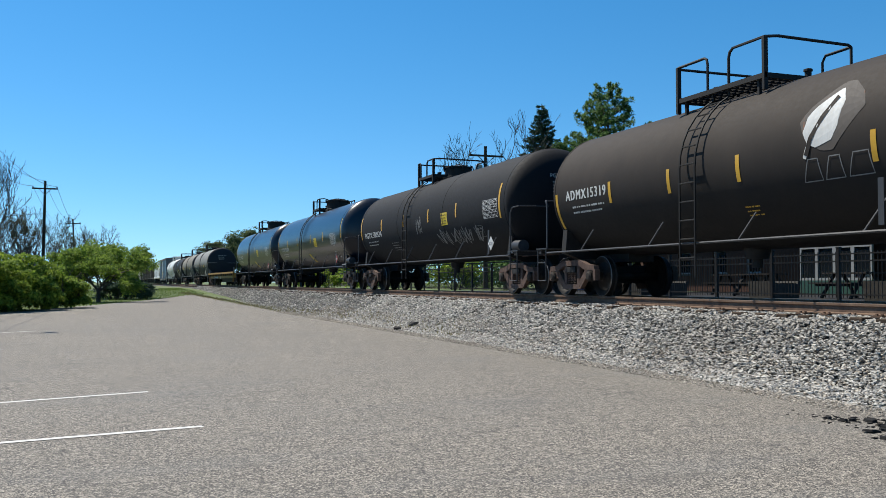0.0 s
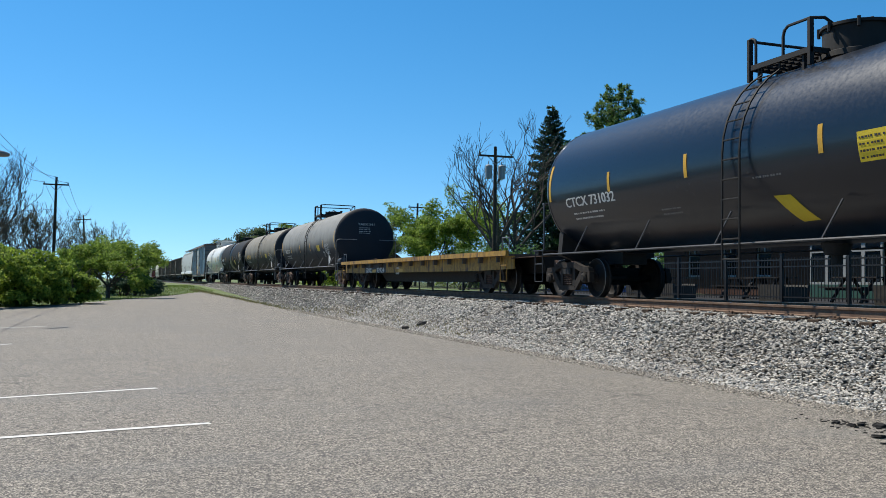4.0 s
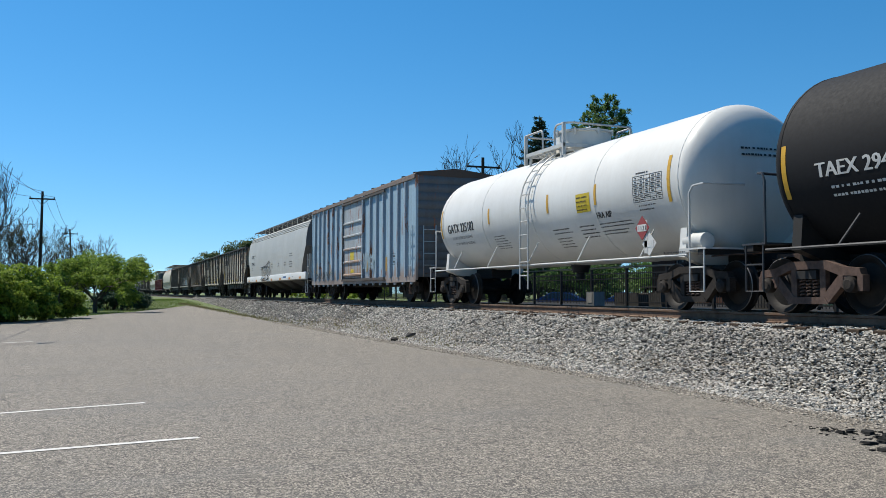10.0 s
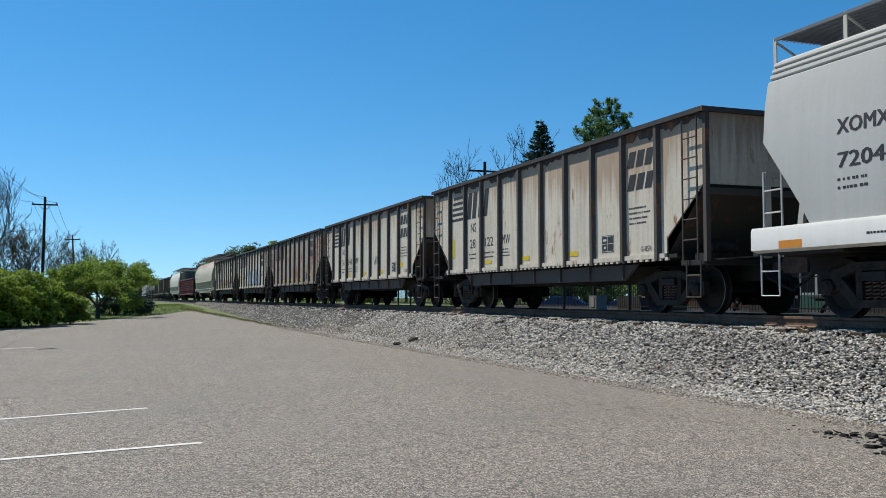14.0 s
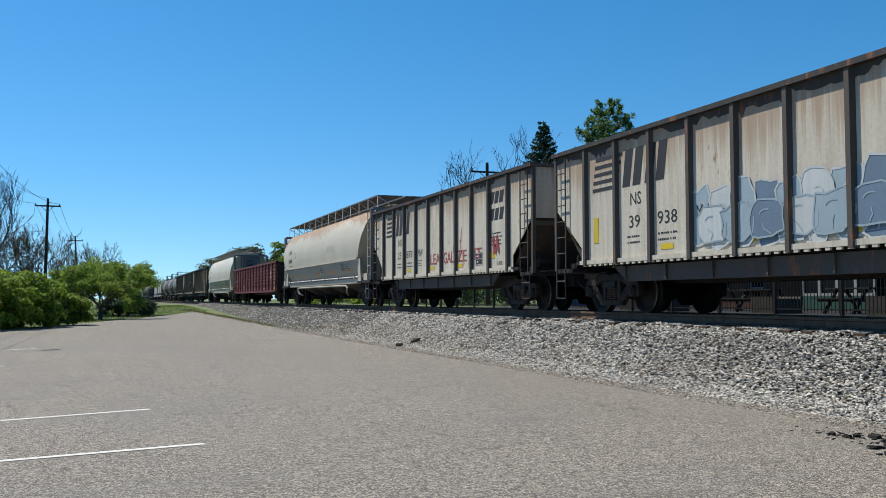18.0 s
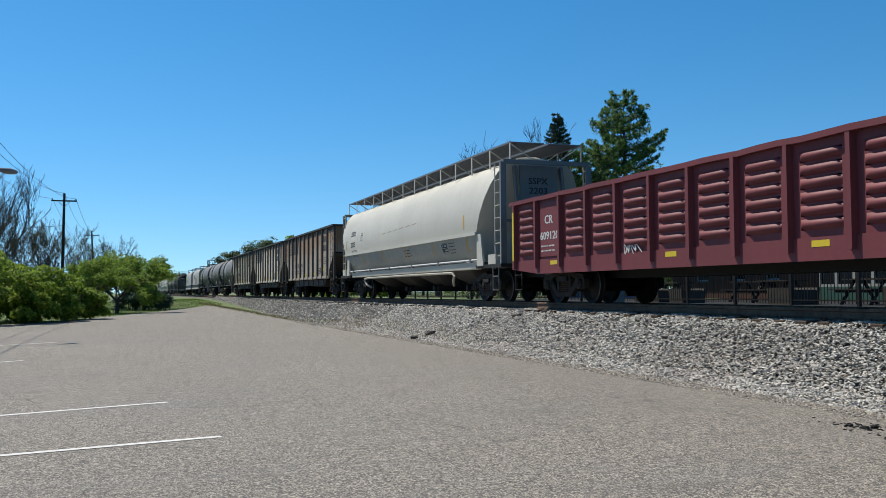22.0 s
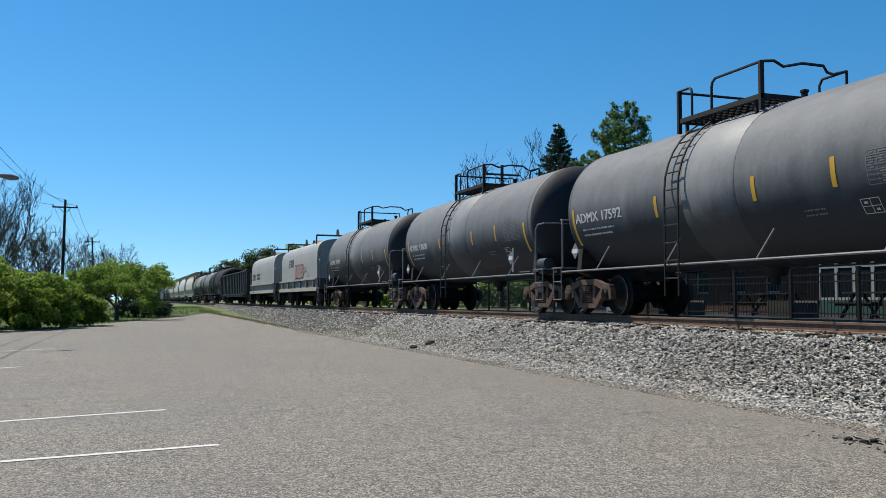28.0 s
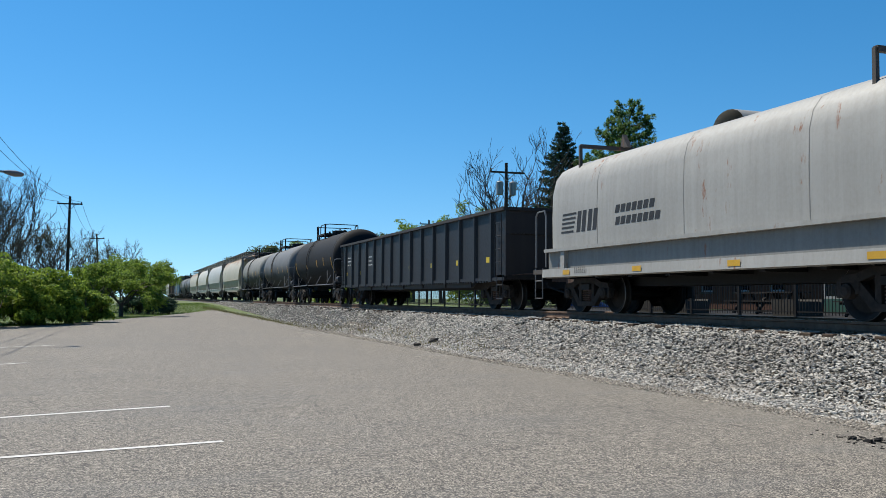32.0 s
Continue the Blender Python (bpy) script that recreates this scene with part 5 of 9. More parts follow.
# ---- boxcar ----
def boxcar(label, L, e0, e1):
    h, X, zt, zb = L / 2, 1.56, 4.33, 0.86
    car = car_root("boxcar", label)
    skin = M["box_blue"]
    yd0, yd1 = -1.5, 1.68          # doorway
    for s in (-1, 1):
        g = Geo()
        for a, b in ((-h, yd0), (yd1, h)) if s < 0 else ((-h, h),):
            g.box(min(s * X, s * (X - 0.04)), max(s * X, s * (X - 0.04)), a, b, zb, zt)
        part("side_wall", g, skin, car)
        for i in range(12 if s < 0 else 18):
            y = 2.72 + 0.89 * i if i < 6 else -2.6 - 0.89 * (i - 6) if i < 12 else -1.9 + 0.76 * (i - 12)
            g = Geo()
            x0, x1 = s * X, s * (X + 0.085)
            g.prism([(x0, y - 0.09), (x1, y - 0.045), (x1, y + 0.045), (x0, y + 0.09)], zb + 0.02, zt - 0.16, "z")
            part("side_post", g, M["box_post"], car)
        g = Geo()
        g.bar((s * (X + 0.02), -h, zt - 0.06), (s * (X + 0.02), h, zt - 0.04), 0.10, 0.13)
        part("top_rail", g, M["box_rail"], car)
        g = Geo()
        g.box(s * (X + 0.005) - 0.02, s * (X + 0.005) + 0.02, -h, h, 0.70, zb + 0.06)
        part("side_sill", g, skin, car)
        for i in range(17):
            g = Geo()
            y = -h + 0.5 + (L - 1) * i / 16
            g.prism([(y - 0.1, 0.72), (y + 0.1, 0.72), (y + 0.06, 0.62), (y - 0.06, 0.62)], s * (X - 0.02) - 0.03, s * (X - 0.02) + 0.03)
            part("sill_tab", g, M["box_post"], car)
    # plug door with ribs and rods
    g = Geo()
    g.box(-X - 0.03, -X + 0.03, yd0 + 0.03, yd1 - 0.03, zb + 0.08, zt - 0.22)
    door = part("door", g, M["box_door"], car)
    for i in range(5):
        z = 1.08 + 0.55 * i
        g = Geo()
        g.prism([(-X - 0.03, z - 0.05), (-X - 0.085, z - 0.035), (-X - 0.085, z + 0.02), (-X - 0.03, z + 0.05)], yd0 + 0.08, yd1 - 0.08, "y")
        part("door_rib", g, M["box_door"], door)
    for y in (yd1 - 0.1,):
        g = Geo()
        g.tube([(-X - 0.10, y, zb + 0.05), (-X - 0.10, y, zt - 0.25)], 0.022, 6)
        part("lock_rod", g, M["gon_rib"], door)
    g = Geo()
    g.bar((-X - 0.08, yd0 - 3.1, zt - 0.2), (-X - 0.08, yd1 + 0.1, zt - 0.2), 0.05, 0.09)
    g.bar((-X - 0.08, yd0 - 3.1, zb + 0.0), (-X - 0.08, yd1 + 0.1, zb + 0.0), 0.05, 0.09)
    part("door_track", g, M["gon_rib"], car)
    for y in (yd0 - 0.05, yd1 + 0.05):
        g = Geo()
        g.box(-X - 0.10, -X, y - 0.06, y + 0.06, zb + 0.02, zt - 0.1)
        part("door_post", g, M["box_post"], car)
    # roof with cross ribs
    g = Geo()
    g.prism([(-X - 0.06, zt), (-X, zt + 0.06), (0, zt + 0.24), (X, zt + 0.06), (X + 0.06, zt), (0, zt - 0.05)], -h - 0.03, h + 0.03, "y")
    part("roof", g, M["box_roof"], car)
    for i in range(13):
        y = -h + 0.3 + (L - 0.6) * i / 12
        g = Geo()
        for s in (-1, 1):
            g.bar((s * X, y, zt + 0.08), (0, y, zt + 0.26), 0.07, 0.06)
        part("roof_rib", g, M["box_roof"], car)
    for s in (-1, 1):
        g = Geo()
        n = 12
        prof = []
        z0, z1 = zb, zt + 0.0
        for i in range(n):
            a = z0 + (z1 - z0) * i / n
            dz = (z1 - z0) / n
            prof += [(0.0, a), (0.05, a + dz * 0.3), (0.05, a + dz * 0.7)]
        prof.append((0.0, z1))
        rows = [[(x, s * (h + d - 0.02), z) for x in (-X + 0.03, X - 0.03)] for d, z in prof]
        g.grid(rows)
        g.add([(-X + 0.03, s * h, zt), (X - 0.03, s * h, zt), (0, s * h, zt + 0.22)], [(0, 1, 2)])
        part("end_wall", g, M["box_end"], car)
        for x in (-1, 1):
            g = Geo()
            g.bar((x * (X - 0.02), s * (h - 0.0), zb - 0.1), (x * (X - 0.02), s * h, zt - 0.02), 0.09, 0.09, (0, 1, 0))
            part("corner_post", g, skin, car)
            ladder(car, [(x * (X + 0.06), s * (h - 0.4), zb), (x * (X + 0.06), s * (h - 0.4), zb + 1.75)], (0, 0.46, 0), skin, 0.40, 0.016)
            sill_step(car, x * X, s * (h - 0.4), M["gon_rib"], 0.32, 0.95)
        ladder(car, [(-1.1, s * (h + 0.10), zb), (-1.1, s * (h + 0.10), zb + 1.75)], (0.44, 0, 0), skin, 0.40, 0.016)
        truck(car, s * (h - 2.1))
        g = Geo()
        y0, y1 = sorted((s * (h - 0.3), s * (h + 0.35)))
        g.box(-0.36, 0.36, y0, y1, 0.70, 1.02)
        part("draft_sill", g, M["frame_black"], car)
        coupler(car, s * (h + 0.3), e1 if s > 0 else -e0, M["rust"])
    g = Geo()
    g.box(-0.35, 0.35, -h, h, 0.58, 0.94)
    g.box(-X + 0.06, X - 0.06, -h + 0.02, h - 0.02, 0.90, 0.98)
    for i in range(9):
        y = -h + 2.0 + (L - 4) * i / 8
        g.box(-X + 0.1, X - 0.1, y - 0.06, y + 0.06, 0.72, 0.92)
    part("underframe", g, M["frame_black"], car)
    surf = flat(X)
    rnd = random.Random(4)
    for (y, z, w, hh) in ((0.24, 1.87, 0.58, 0.34), (0.2, 1.24, 0.5, 0.14)):
        g = Geo()
        rect(g, lambda a, b, lift=0: (-X - 0.034, a, b), y, z, w, hh, n=1)
        part("yellow_patch", g, M["placard_yellow"], car, smooth=0)
    for y, z in ((6.98, 1.5), (4.28, 1.38), (-2.0, 1.4), (-4.6, 1.4)):
        g = Geo()
        rect(g, surf, y, z, 0.14, 0.5, 0.006)
        part("reflective_stripe", g, M["stripe"], car, smooth=0)
    text(car, "MB", h - 0.95, 2.35, 0.42, surf, M["pale_mark"])
    text(car, "51", h - 1.0, 1.75, 0.36, surf, M["pale_mark"])
    text(car, "63", h - 2.1, 1.75, 0.36, surf, M["pale_mark"])
    scribble(car, flat(X + 0.075), h - 0.6, 0.98, 4.2, 0.32, M["black_mark"], 8, 9, 0.035)
    scribble(car, flat(X + 0.075), -1.2, 1.2, 2.0, 0.7, M["pale_mark"], 18, 5, 0.05)
    table_mark(car, surf, -h + 2.6, 1.55, 0.6, 0.4, M["black_mark"], 2, 2)
    return car


# ---- corrugated mill gondola ----
def mill_gondola(label, L, e0, e1):
    h, X, zt, zb = L / 2, 1.52, 2.63, 0.90
    car = car_root("mill_gondola", label)
    red = M["gon_red"]
    n = 15
    bay = (L - 0.5) / n
    for s in (-1, 1):
        g = Geo()
        g.box(min(s * X, s * (X - 0.03)), max(s * X, s * (X - 0.03)), -h, h, zb, zt)
        part("side_sheet", g, red, car)
        g = Geo()
        rows = []
        for i in range(41):
            w = 0.006 * math.sin(i * 1.7) + 0.004 * math.sin(i * 4.1)
            x, z, y = s * (X + 0.03 + w), zt + w, -h + L * i / 40
            rows.append([(x - 0.08, y, z - 0.05), (x + 0.08, y, z - 0.05), (x + 0.08, y, z + 0.05), (x - 0.08, y, z + 0.05), (x - 0.08, y, z - 0.05)])
        g.grid(rows)
        part("top_chord", g, red, car)
        g = Geo()
        g.prism([(-h, zb - 0.02), (-h + 1.6, zb - 0.16), (h - 1.6, zb - 0.16), (h, zb - 0.02), (h, zb + 0.2), (-h, zb + 0.2)], s * X - 0.03, s * X + 0.03)
        part("side_sill", g, red, car)
        for i in range(n + 1):
            y = -h + 0.25 + bay * i
            g = Geo()
            x0, x1 = s * X, s * (X + 0.11)
            g.prism([(x0, y - 0.07), (x1, y - 0.045), (x1, y + 0.045), (x0, y + 0.07)], zb - 0.02, zt - 0.04, "z")
            part("side_post", g, red, car)
        for i in range(n):
            plain = i in (1, n - 2)
            a, b = -h + 0.25 + bay * i + 0.22, -h + 0.25 + bay * (i + 1) - 0.22
            if plain:
                g = Geo()
                g.box(min(s * X, s * (X + 0.03)), max(s * X, s * (X + 0.03)), a - 0.02, b + 0.02, zb + 0.26, zt - 0.14)
                part("plain_panel", g, red, car)
                continue
            for k in range(6):
                z = zb + 0.40 + (zt - zb - 0.68) * k / 5
                g = Geo()
                m = 6
                rows = []
                for q in range(m + 1):
                    u = math.sin(math.pi * q / m)
                    zz = z - 0.085 + 0.17 * q / m
                    rows.append([(s * X, a, zz), (s * (X + 0.085 * u), a + 0.14, zz), (s * (X + 0.085 * u), b - 0.14, zz), (s * X, b, zz)])
                g.grid(rows)
                part("corrugation", g, red, car, smooth=60)
    for s in (-1, 1):
        g = Geo()
        y0, y1 = sorted((s * h, s * (h - 0.05)))
        g.box(-X, X, y0, y1, zb, zt)
        part("end_wall", g, M["gon_black"], car)
        for z in (1.4, 1.9, 2.4):
            g = Geo()
            g.bar((-X, s * (h + 0.03), z), (X, s * (h + 0.03), z), 0.08, 0.16)
            part("end_rib", g, M["gon_black"], car)
        for x in (-1, 1):
            sill_step(car, x * X, s * (h - 0.35), M["frame_black"], 0.34, 1.0)
        truck(car, s * (h - 2.1))
        g = Geo()
        y0, y1 = sorted((s * (h - 0.4), s * (h + 0.25)))
        g.box(-0.36, 0.36, y0, y1, 0.70, 1.02)
        part("draft_sill", g, M["frame_black"], car)
        coupler(car, s * (h + 0.2), e1 if s > 0 else -e0, M["rust"])
        g = Geo()
        rect(g, flat(X + 0.11), s * (h - 0.25), 1.75, 0.10, 1.3, 0.006, 1)
        part("reflective_stripe", g, M["placard_yellow"], car, smooth=0)
    g = Geo()
    g.box(-0.4, 0.4, -h, h, 0.60, 0.98)
    g.box(-X + 0.05, X - 0.05, -h + 0.05, h - 0.05, 0.98, 1.06)
    g.box(-X + 0.05, X - 0.05, -h + 0.06, h - 0.06, 1.9, 2.0)
    part("underframe", g, M["frame_black"], car)
    surf = flat(X + 0.03)
    ys = -h + 0.25 + bay * (n - 1) - 0.25
    text(car, "CR", 8.2, 1.97, 0.30, surf, M["white_mark"], bold=0.01, width=0.46)
    text(car, "609120", 8.45, 1.58, 0.28, surf, M["white_mark"], bold=0.01, width=1.02)
    small_print(car, surf, 8.4, 1.42, 0.9, 2, M["white_mark"], 5, 0.07)
    table_mark(car, surf, -h + 0.25 + bay * 1.5, 1.85, 0.62, 0.5, M["white_mark"], 2, 3)
    for i in (0.5, 3.5, 6.5, 9.5, 13.3):
        g = Geo()
        rect(g, flat(X + 0.03), -h + 0.25 + bay * i, zb + 0.10, 0.38, 0.10, 0.004, 1)
        part("reflective_stripe", g, M["placard_yellow"], car, smooth=0)
    scribble(car, flat(X + 0.032), ys - bay * 3, 1.08, 0.7, 0.2, M["white_mark"], 5, 3, 0.02)
    scribble(car, flat(X + 0.033), -h + 0.25 + bay * 1.8, 2.1, 1.0, 0.25, M["grey_mark"], 15, 4, 0.015)
    return car


# trough grey is darkened to carry the hood rim's shade
M["coil_trough"] = paint("shade_grey_trough_paint", (0.1904, 0.1876, 0.1736), 0.35, 0.1, 0.6)
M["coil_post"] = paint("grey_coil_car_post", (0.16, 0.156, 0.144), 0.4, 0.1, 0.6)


# ---- coil car ----
def coil_car(label, L, e0, e1, style=1):
    h = L / 2
    car = car_root("coil_car", label)
    body = M["coil_grey"]
    zl, ztop = 1.54, 3.74
    half = [(1.46, zl), (1.47, 2.4), (1.45, 3.0), (1.37, 3.3), (1.20, 3.52), (0.92, 3.65), (0.45, 3.72), (0.0, ztop)]
    full = [(-x, z) for x, z in half] + [(x, z) for x, z in half[::-1][1:]]
    ys = [-h, -h + 0.03, h - 0.62, h - 0.30, h - 0.1, h - 0.02]
    sc = [1.0, 1.0, 1.0, 0.985, 0.93, 0.86]
    rows = [[(x * k, y, zl + (z - zl) * k) for x, z in full] for y, k in zip(ys, sc)]
    g = Geo()
    g.grid(rows)
    g.add(rows[0], [tuple(range(len(full)))])
    g.add(rows[-1], [tuple(range(len(full)))])
    part("hood", g, body, car, smooth=50)
    for i in range(3):
        y = -h + 2.6 + (L - 5.2) * i / 2
        g = Geo()
        g.grid([[(p[0] * 1.002, y + e, p[1] + 0.003) for p in full] for e in (-0.008, 0.008)])
        part("hood_seam", g, M["coil_post"], car)
    for s in (-1, 1):
        g = Geo()
        g.bar((s * 1.50, -h, zl - 0.02), (s * 1.50, h, zl - 0.02), 0.12, 0.08)
        part("hood_rim", g, body, car)
        g = Geo()
        g.box(min(s * 1.42, s * 1.38), max(s * 1.42, s * 1.38), -h, h, 1.02, zl - 0.05)
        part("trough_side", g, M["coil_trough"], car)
        g = Geo()
        g.prism([(s * 1.52, 1.06), (s * 1.54, 0.86), (s * 1.40, 0.84), (s * 1.36, 1.04)], -h - 0.15, h + 0.15, "y")
        part("side_sill", g, body, car)
        for i in range(6 if style == 1 else 2):
            y = h - 0.95 - (2.06 * i if style == 1 else (L - 1.9) * i)
            g = Geo()
            g.prism([(y - 0.1, 1.04), (y + 0.1, 1.04), (y + 0.1, zl - 0.05), (y - 0.1, zl - 0.05)], s * 1.45 - 0.07, s * 1.45 + 0.07)
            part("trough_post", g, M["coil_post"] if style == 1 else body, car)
    # lifting frames on the hood
    for y, s in ((-h + 1.5, 1), (h - 1.3, -1)):
        g = Geo()
        for x in (-1.2, 1.2):
            g.bar((x, y, 3.2), (x, y, 4.02), 0.07, 0.07, (0, 1, 0))
        g.bar((-1.2, y, 4.0), (1.2, y, 4.0), 0.09, 0.09)
        g.prism([(y - 0.25, 4.02), (y, 4.36), (y + 0.1, 4.02)], -0.06, 0.06)
        part("lifting_frame", g, M["gon_rib"], car)
    g = Geo()
    pts = [(0.5 * math.cos(radians(a)), 0.34 * math.sin(radians(a))) for a in range(0, 181, 18)]
    g.grid([[(-0.45, p[0], ztop - 0.05 + p[1]) for p in pts], [(0.45, p[0], ztop - 0.05 + p[1]) for p in pts]])
    part("lifting_saddle", g, body, car)
    for s in (-1, 1):
        g = Geo()
        y0, y1 = sorted((s * h, s * (h + 0.75)))
        g.box(-1.5, 1.5, y0, y1, 0.95, 1.06)
        g.box(-0.36, 0.36, y0, y1, 0.70, 1.02)
        g.box(-1.4, 1.4, min(s * h, s * (h - 0.05)), max(s * h, s * (h - 0.05)), 1.06, zl)
        part("end_platform", g, M["gon_rib"], car)
        for x in (-1, 1):
            g = Geo()
            g.tube([(x * 1.44, s * (h + 0.70), 1.12), (x * 1.44, s * (h + 0.70), 2.45), (x * 1.44, s * (h + 0.60), 2.55), (x * 1.44, s * (h + 0.20), 2.56), (x * 1.44, s * (h + 0.12), 2.4), (x * 1.44, s * (h + 0.12), 1.12)], 0.022, 6)
            part("handrail", g, M["pipe_grey"], car)
            sill_step(car, x * 1.48, s * (h + 0.45), M["pipe_grey"], 0.34, 1.1)
        truck(car, s * (h - 1.35))
        coupler(car, s * (h + 0.7), e1 if s > 0 else -e0, M["rust"])
    g = Geo()
    ring = [(0.27 * math.cos(radians(a)) - 0.55, -h - 0.62, 2.0 + 0.27 * math.sin(radians(a))) for a in range(0, 361, 20)]
    g.tube(ring, 0.02, 5)
    for a in (0, 60, 120):
        c, sn = 0.27 * math.cos(radians(a)), 0.27 * math.sin(radians(a))
        g.tube([(-0.55 - c, -h - 0.62, 2.0 - sn), (-0.55 + c, -h - 0.62, 2.0 + sn)], 0.014, 5)
    g.tube([(-0.55, -h - 0.62, 2.0), (-0.55, -h - 0.30, 2.0)], 0.03, 6)
    g.bar((-0.55, -h - 0.45, 1.12), (-0.55, -h - 0.45, 2.1), 0.08, 0.06, (0, 1, 0))
    part("brake_wheel", g, M["frame_black"], car)
    g = Geo()
    g.box(-0.5, 0.5, -h, h, 0.62, 1.02)
    part("underframe", g, M["frame_black"], car)
    for i in range(8):
        y = -h + 1.0 + (L - 2) * i / 7
        g = Geo()
        g.box(-1.38, 1.38, y - 0.08, y + 0.08, 0.8, 1.06)
        part("cross_beam", g, M["frame_black"], car)

    def surf(y, z, lift=0.006):
        for p, q in zip(half, half[1:]):
            if p[1] <= z <= q[1]:
                u = (z - p[1]) / max(q[1] - p[1], 1e-6)
                return (-(p[0] + (q[0] - p[0]) * u + lift), y, z)
        return (-(half[0][0] + lift), y, z)
    for i in range(4):
        g = Geo()
        rect(g, lambda a, b, lift=0: (-1.545, a, b), -h + 1.2 + (L - 2.4) * i / 3, 0.96, 0.35, 0.11, n=1)
        part("reflective_stripe", g, M["stripe"], car, smooth=0)
    table_mark(car, lambda a, b, lift=0: (-1.43, a, b), -h + 0.75, 1.22, 0.36, 0.32, M["white_mark"], 2, 3)
    return car, surf, h


# ---- long flat car ----
def flat_car(label, L, e0, e1):
    h, X, zd = L / 2, 1.45, 1.10
    car = car_root("flat_car", label)
    for i in range(int(L / 0.3)):
        a = -h + 0.3 * i
        g = Geo()
        g.box(-X, X, a + 0.01, a + 0.29, zd - 0.05, zd)
        part("deck_board", g, M["gon_rib"], car)
    for s in (-1, 1):
        g = Geo()
        g.bar((s * (X + 0.03), -h, zd + 0.02), (s * (X + 0.03), h, zd + 0.02), 0.09, 0.14)
        part("edge_rail", g, M["flat_yellow"], car)
        g = Geo()
        g.prism([(-h, zd - 0.05), (-h, zd - 0.40), (-h + 2.6, zd - 0.44), (h - 2.6, zd - 0.44), (h, zd - 0.40), (h, zd - 0.05)], s * (X - 0.18) - 0.02, s * (X - 0.18) + 0.02)
        part("side_sill", g, M["flat_yellow"], car)
        g = Geo()
        g.prism([(-h + 3.4, zd - 0.30), (-h + 4.6, zd - 0.78), (h - 4.6, zd - 0.78), (h - 3.4, zd - 0.30)], s * 0.62 - 0.02, s * 0.62 + 0.02)
        part("belly_sill", g, M["frame_black"], car)
        # ragged run of rusty scrap caught along the edge
        rnd = random.Random(17 + s)
        for i in range(14):
            y = rnd.uniform(-h + 1, h - 1)
            g = Geo()
            g.bar((s * (X - 0.05), y, zd + 0.1), (s * (X - rnd.uniform(0.1, 0.4)), y + rnd.uniform(-0.4, 0.4), zd + rnd.uniform(0.06, 0.13)), rnd.uniform(0.05, 0.12), rnd.uniform(0.02, 0.06))
            part("scrap_timber", g, M["rust"], car)
        for i in range(14):
            y = -h + 0.8 + (L - 1.6) * i / 13
            g = Geo()
            g.prism([(y - 0.06, zd - 0.04), (y - 0.045, zd - 0.22), (y + 0.045, zd - 0.22), (y + 0.06, zd - 0.04)], s * (X - 0.07) - 0.06, s * (X - 0.07) + 0.06)
            part("stake_pocket", g, M["gon_rib"], car)
    for s in (-1, 1):
        truck(car, s * (h - 2.2))
        coupler(car, s * h, e1 if s > 0 else -e0, M["rust"])
        for x in (-1, 1):
            sill_step(car, x * X, s * (h - 0.3), M["flat_yellow"], 0.36, 1.1)
        g = Geo()
        g.tube([(-1.4, s * (h - 0.5), zd), (-1.4, s * (h - 0.5), zd + 0.45), (-1.4, s * (h - 0.05), zd + 0.45), (-1.4, s * (h - 0.05), zd)], 0.02, 5)
        part("end_grab", g, M["pipe_grey"], car)
    g = Geo()
    g.box(-0.35, 0.35, -h, h, 0.60, zd - 0.05)
    part("centre_sill", g, M["frame_black"], car)
    surf = flat(X - 0.16)
    g = Geo()
    rect(g, surf, 4.45, zd - 0.25, 3.25, 0.37, 0.003, 1)
    part("black_panel", g, M["black_mark"], car, smooth=0)
    text(car, "TPAX", 5.86, zd - 0.43, 0.29, surf, M["white_mark"], bold=0.01, width=0.9)
    text(car, "93924", 4.18, zd - 0.43, 0.29, surf, M["white_mark"], bold=0.01, width=1.1)
    for y, w in ((4.56, 0.5), (0.85, 0.55)):
        g = Geo()
        rect(g, surf, y, zd - 0.36, w, 0.12, 0.007, 1)
        part("reflective_stripe", g, M["stripe"], car, smooth=0)
    small_print(car, surf, 1.45, zd - 0.27, 0.35, 2, M["white_mark"], 41, 0.12)
    for i in range(5):
        g = Geo()
        y = h - 2.2 - 1.2 * i
        g.box(-1.2, -0.6 + 0.1 * (i % 3), y - 0.3, y + 0.25, zd, zd + 0.07 + 0.03 * (i % 2))
        part("dunnage", g, M["rust"], car)
    return car


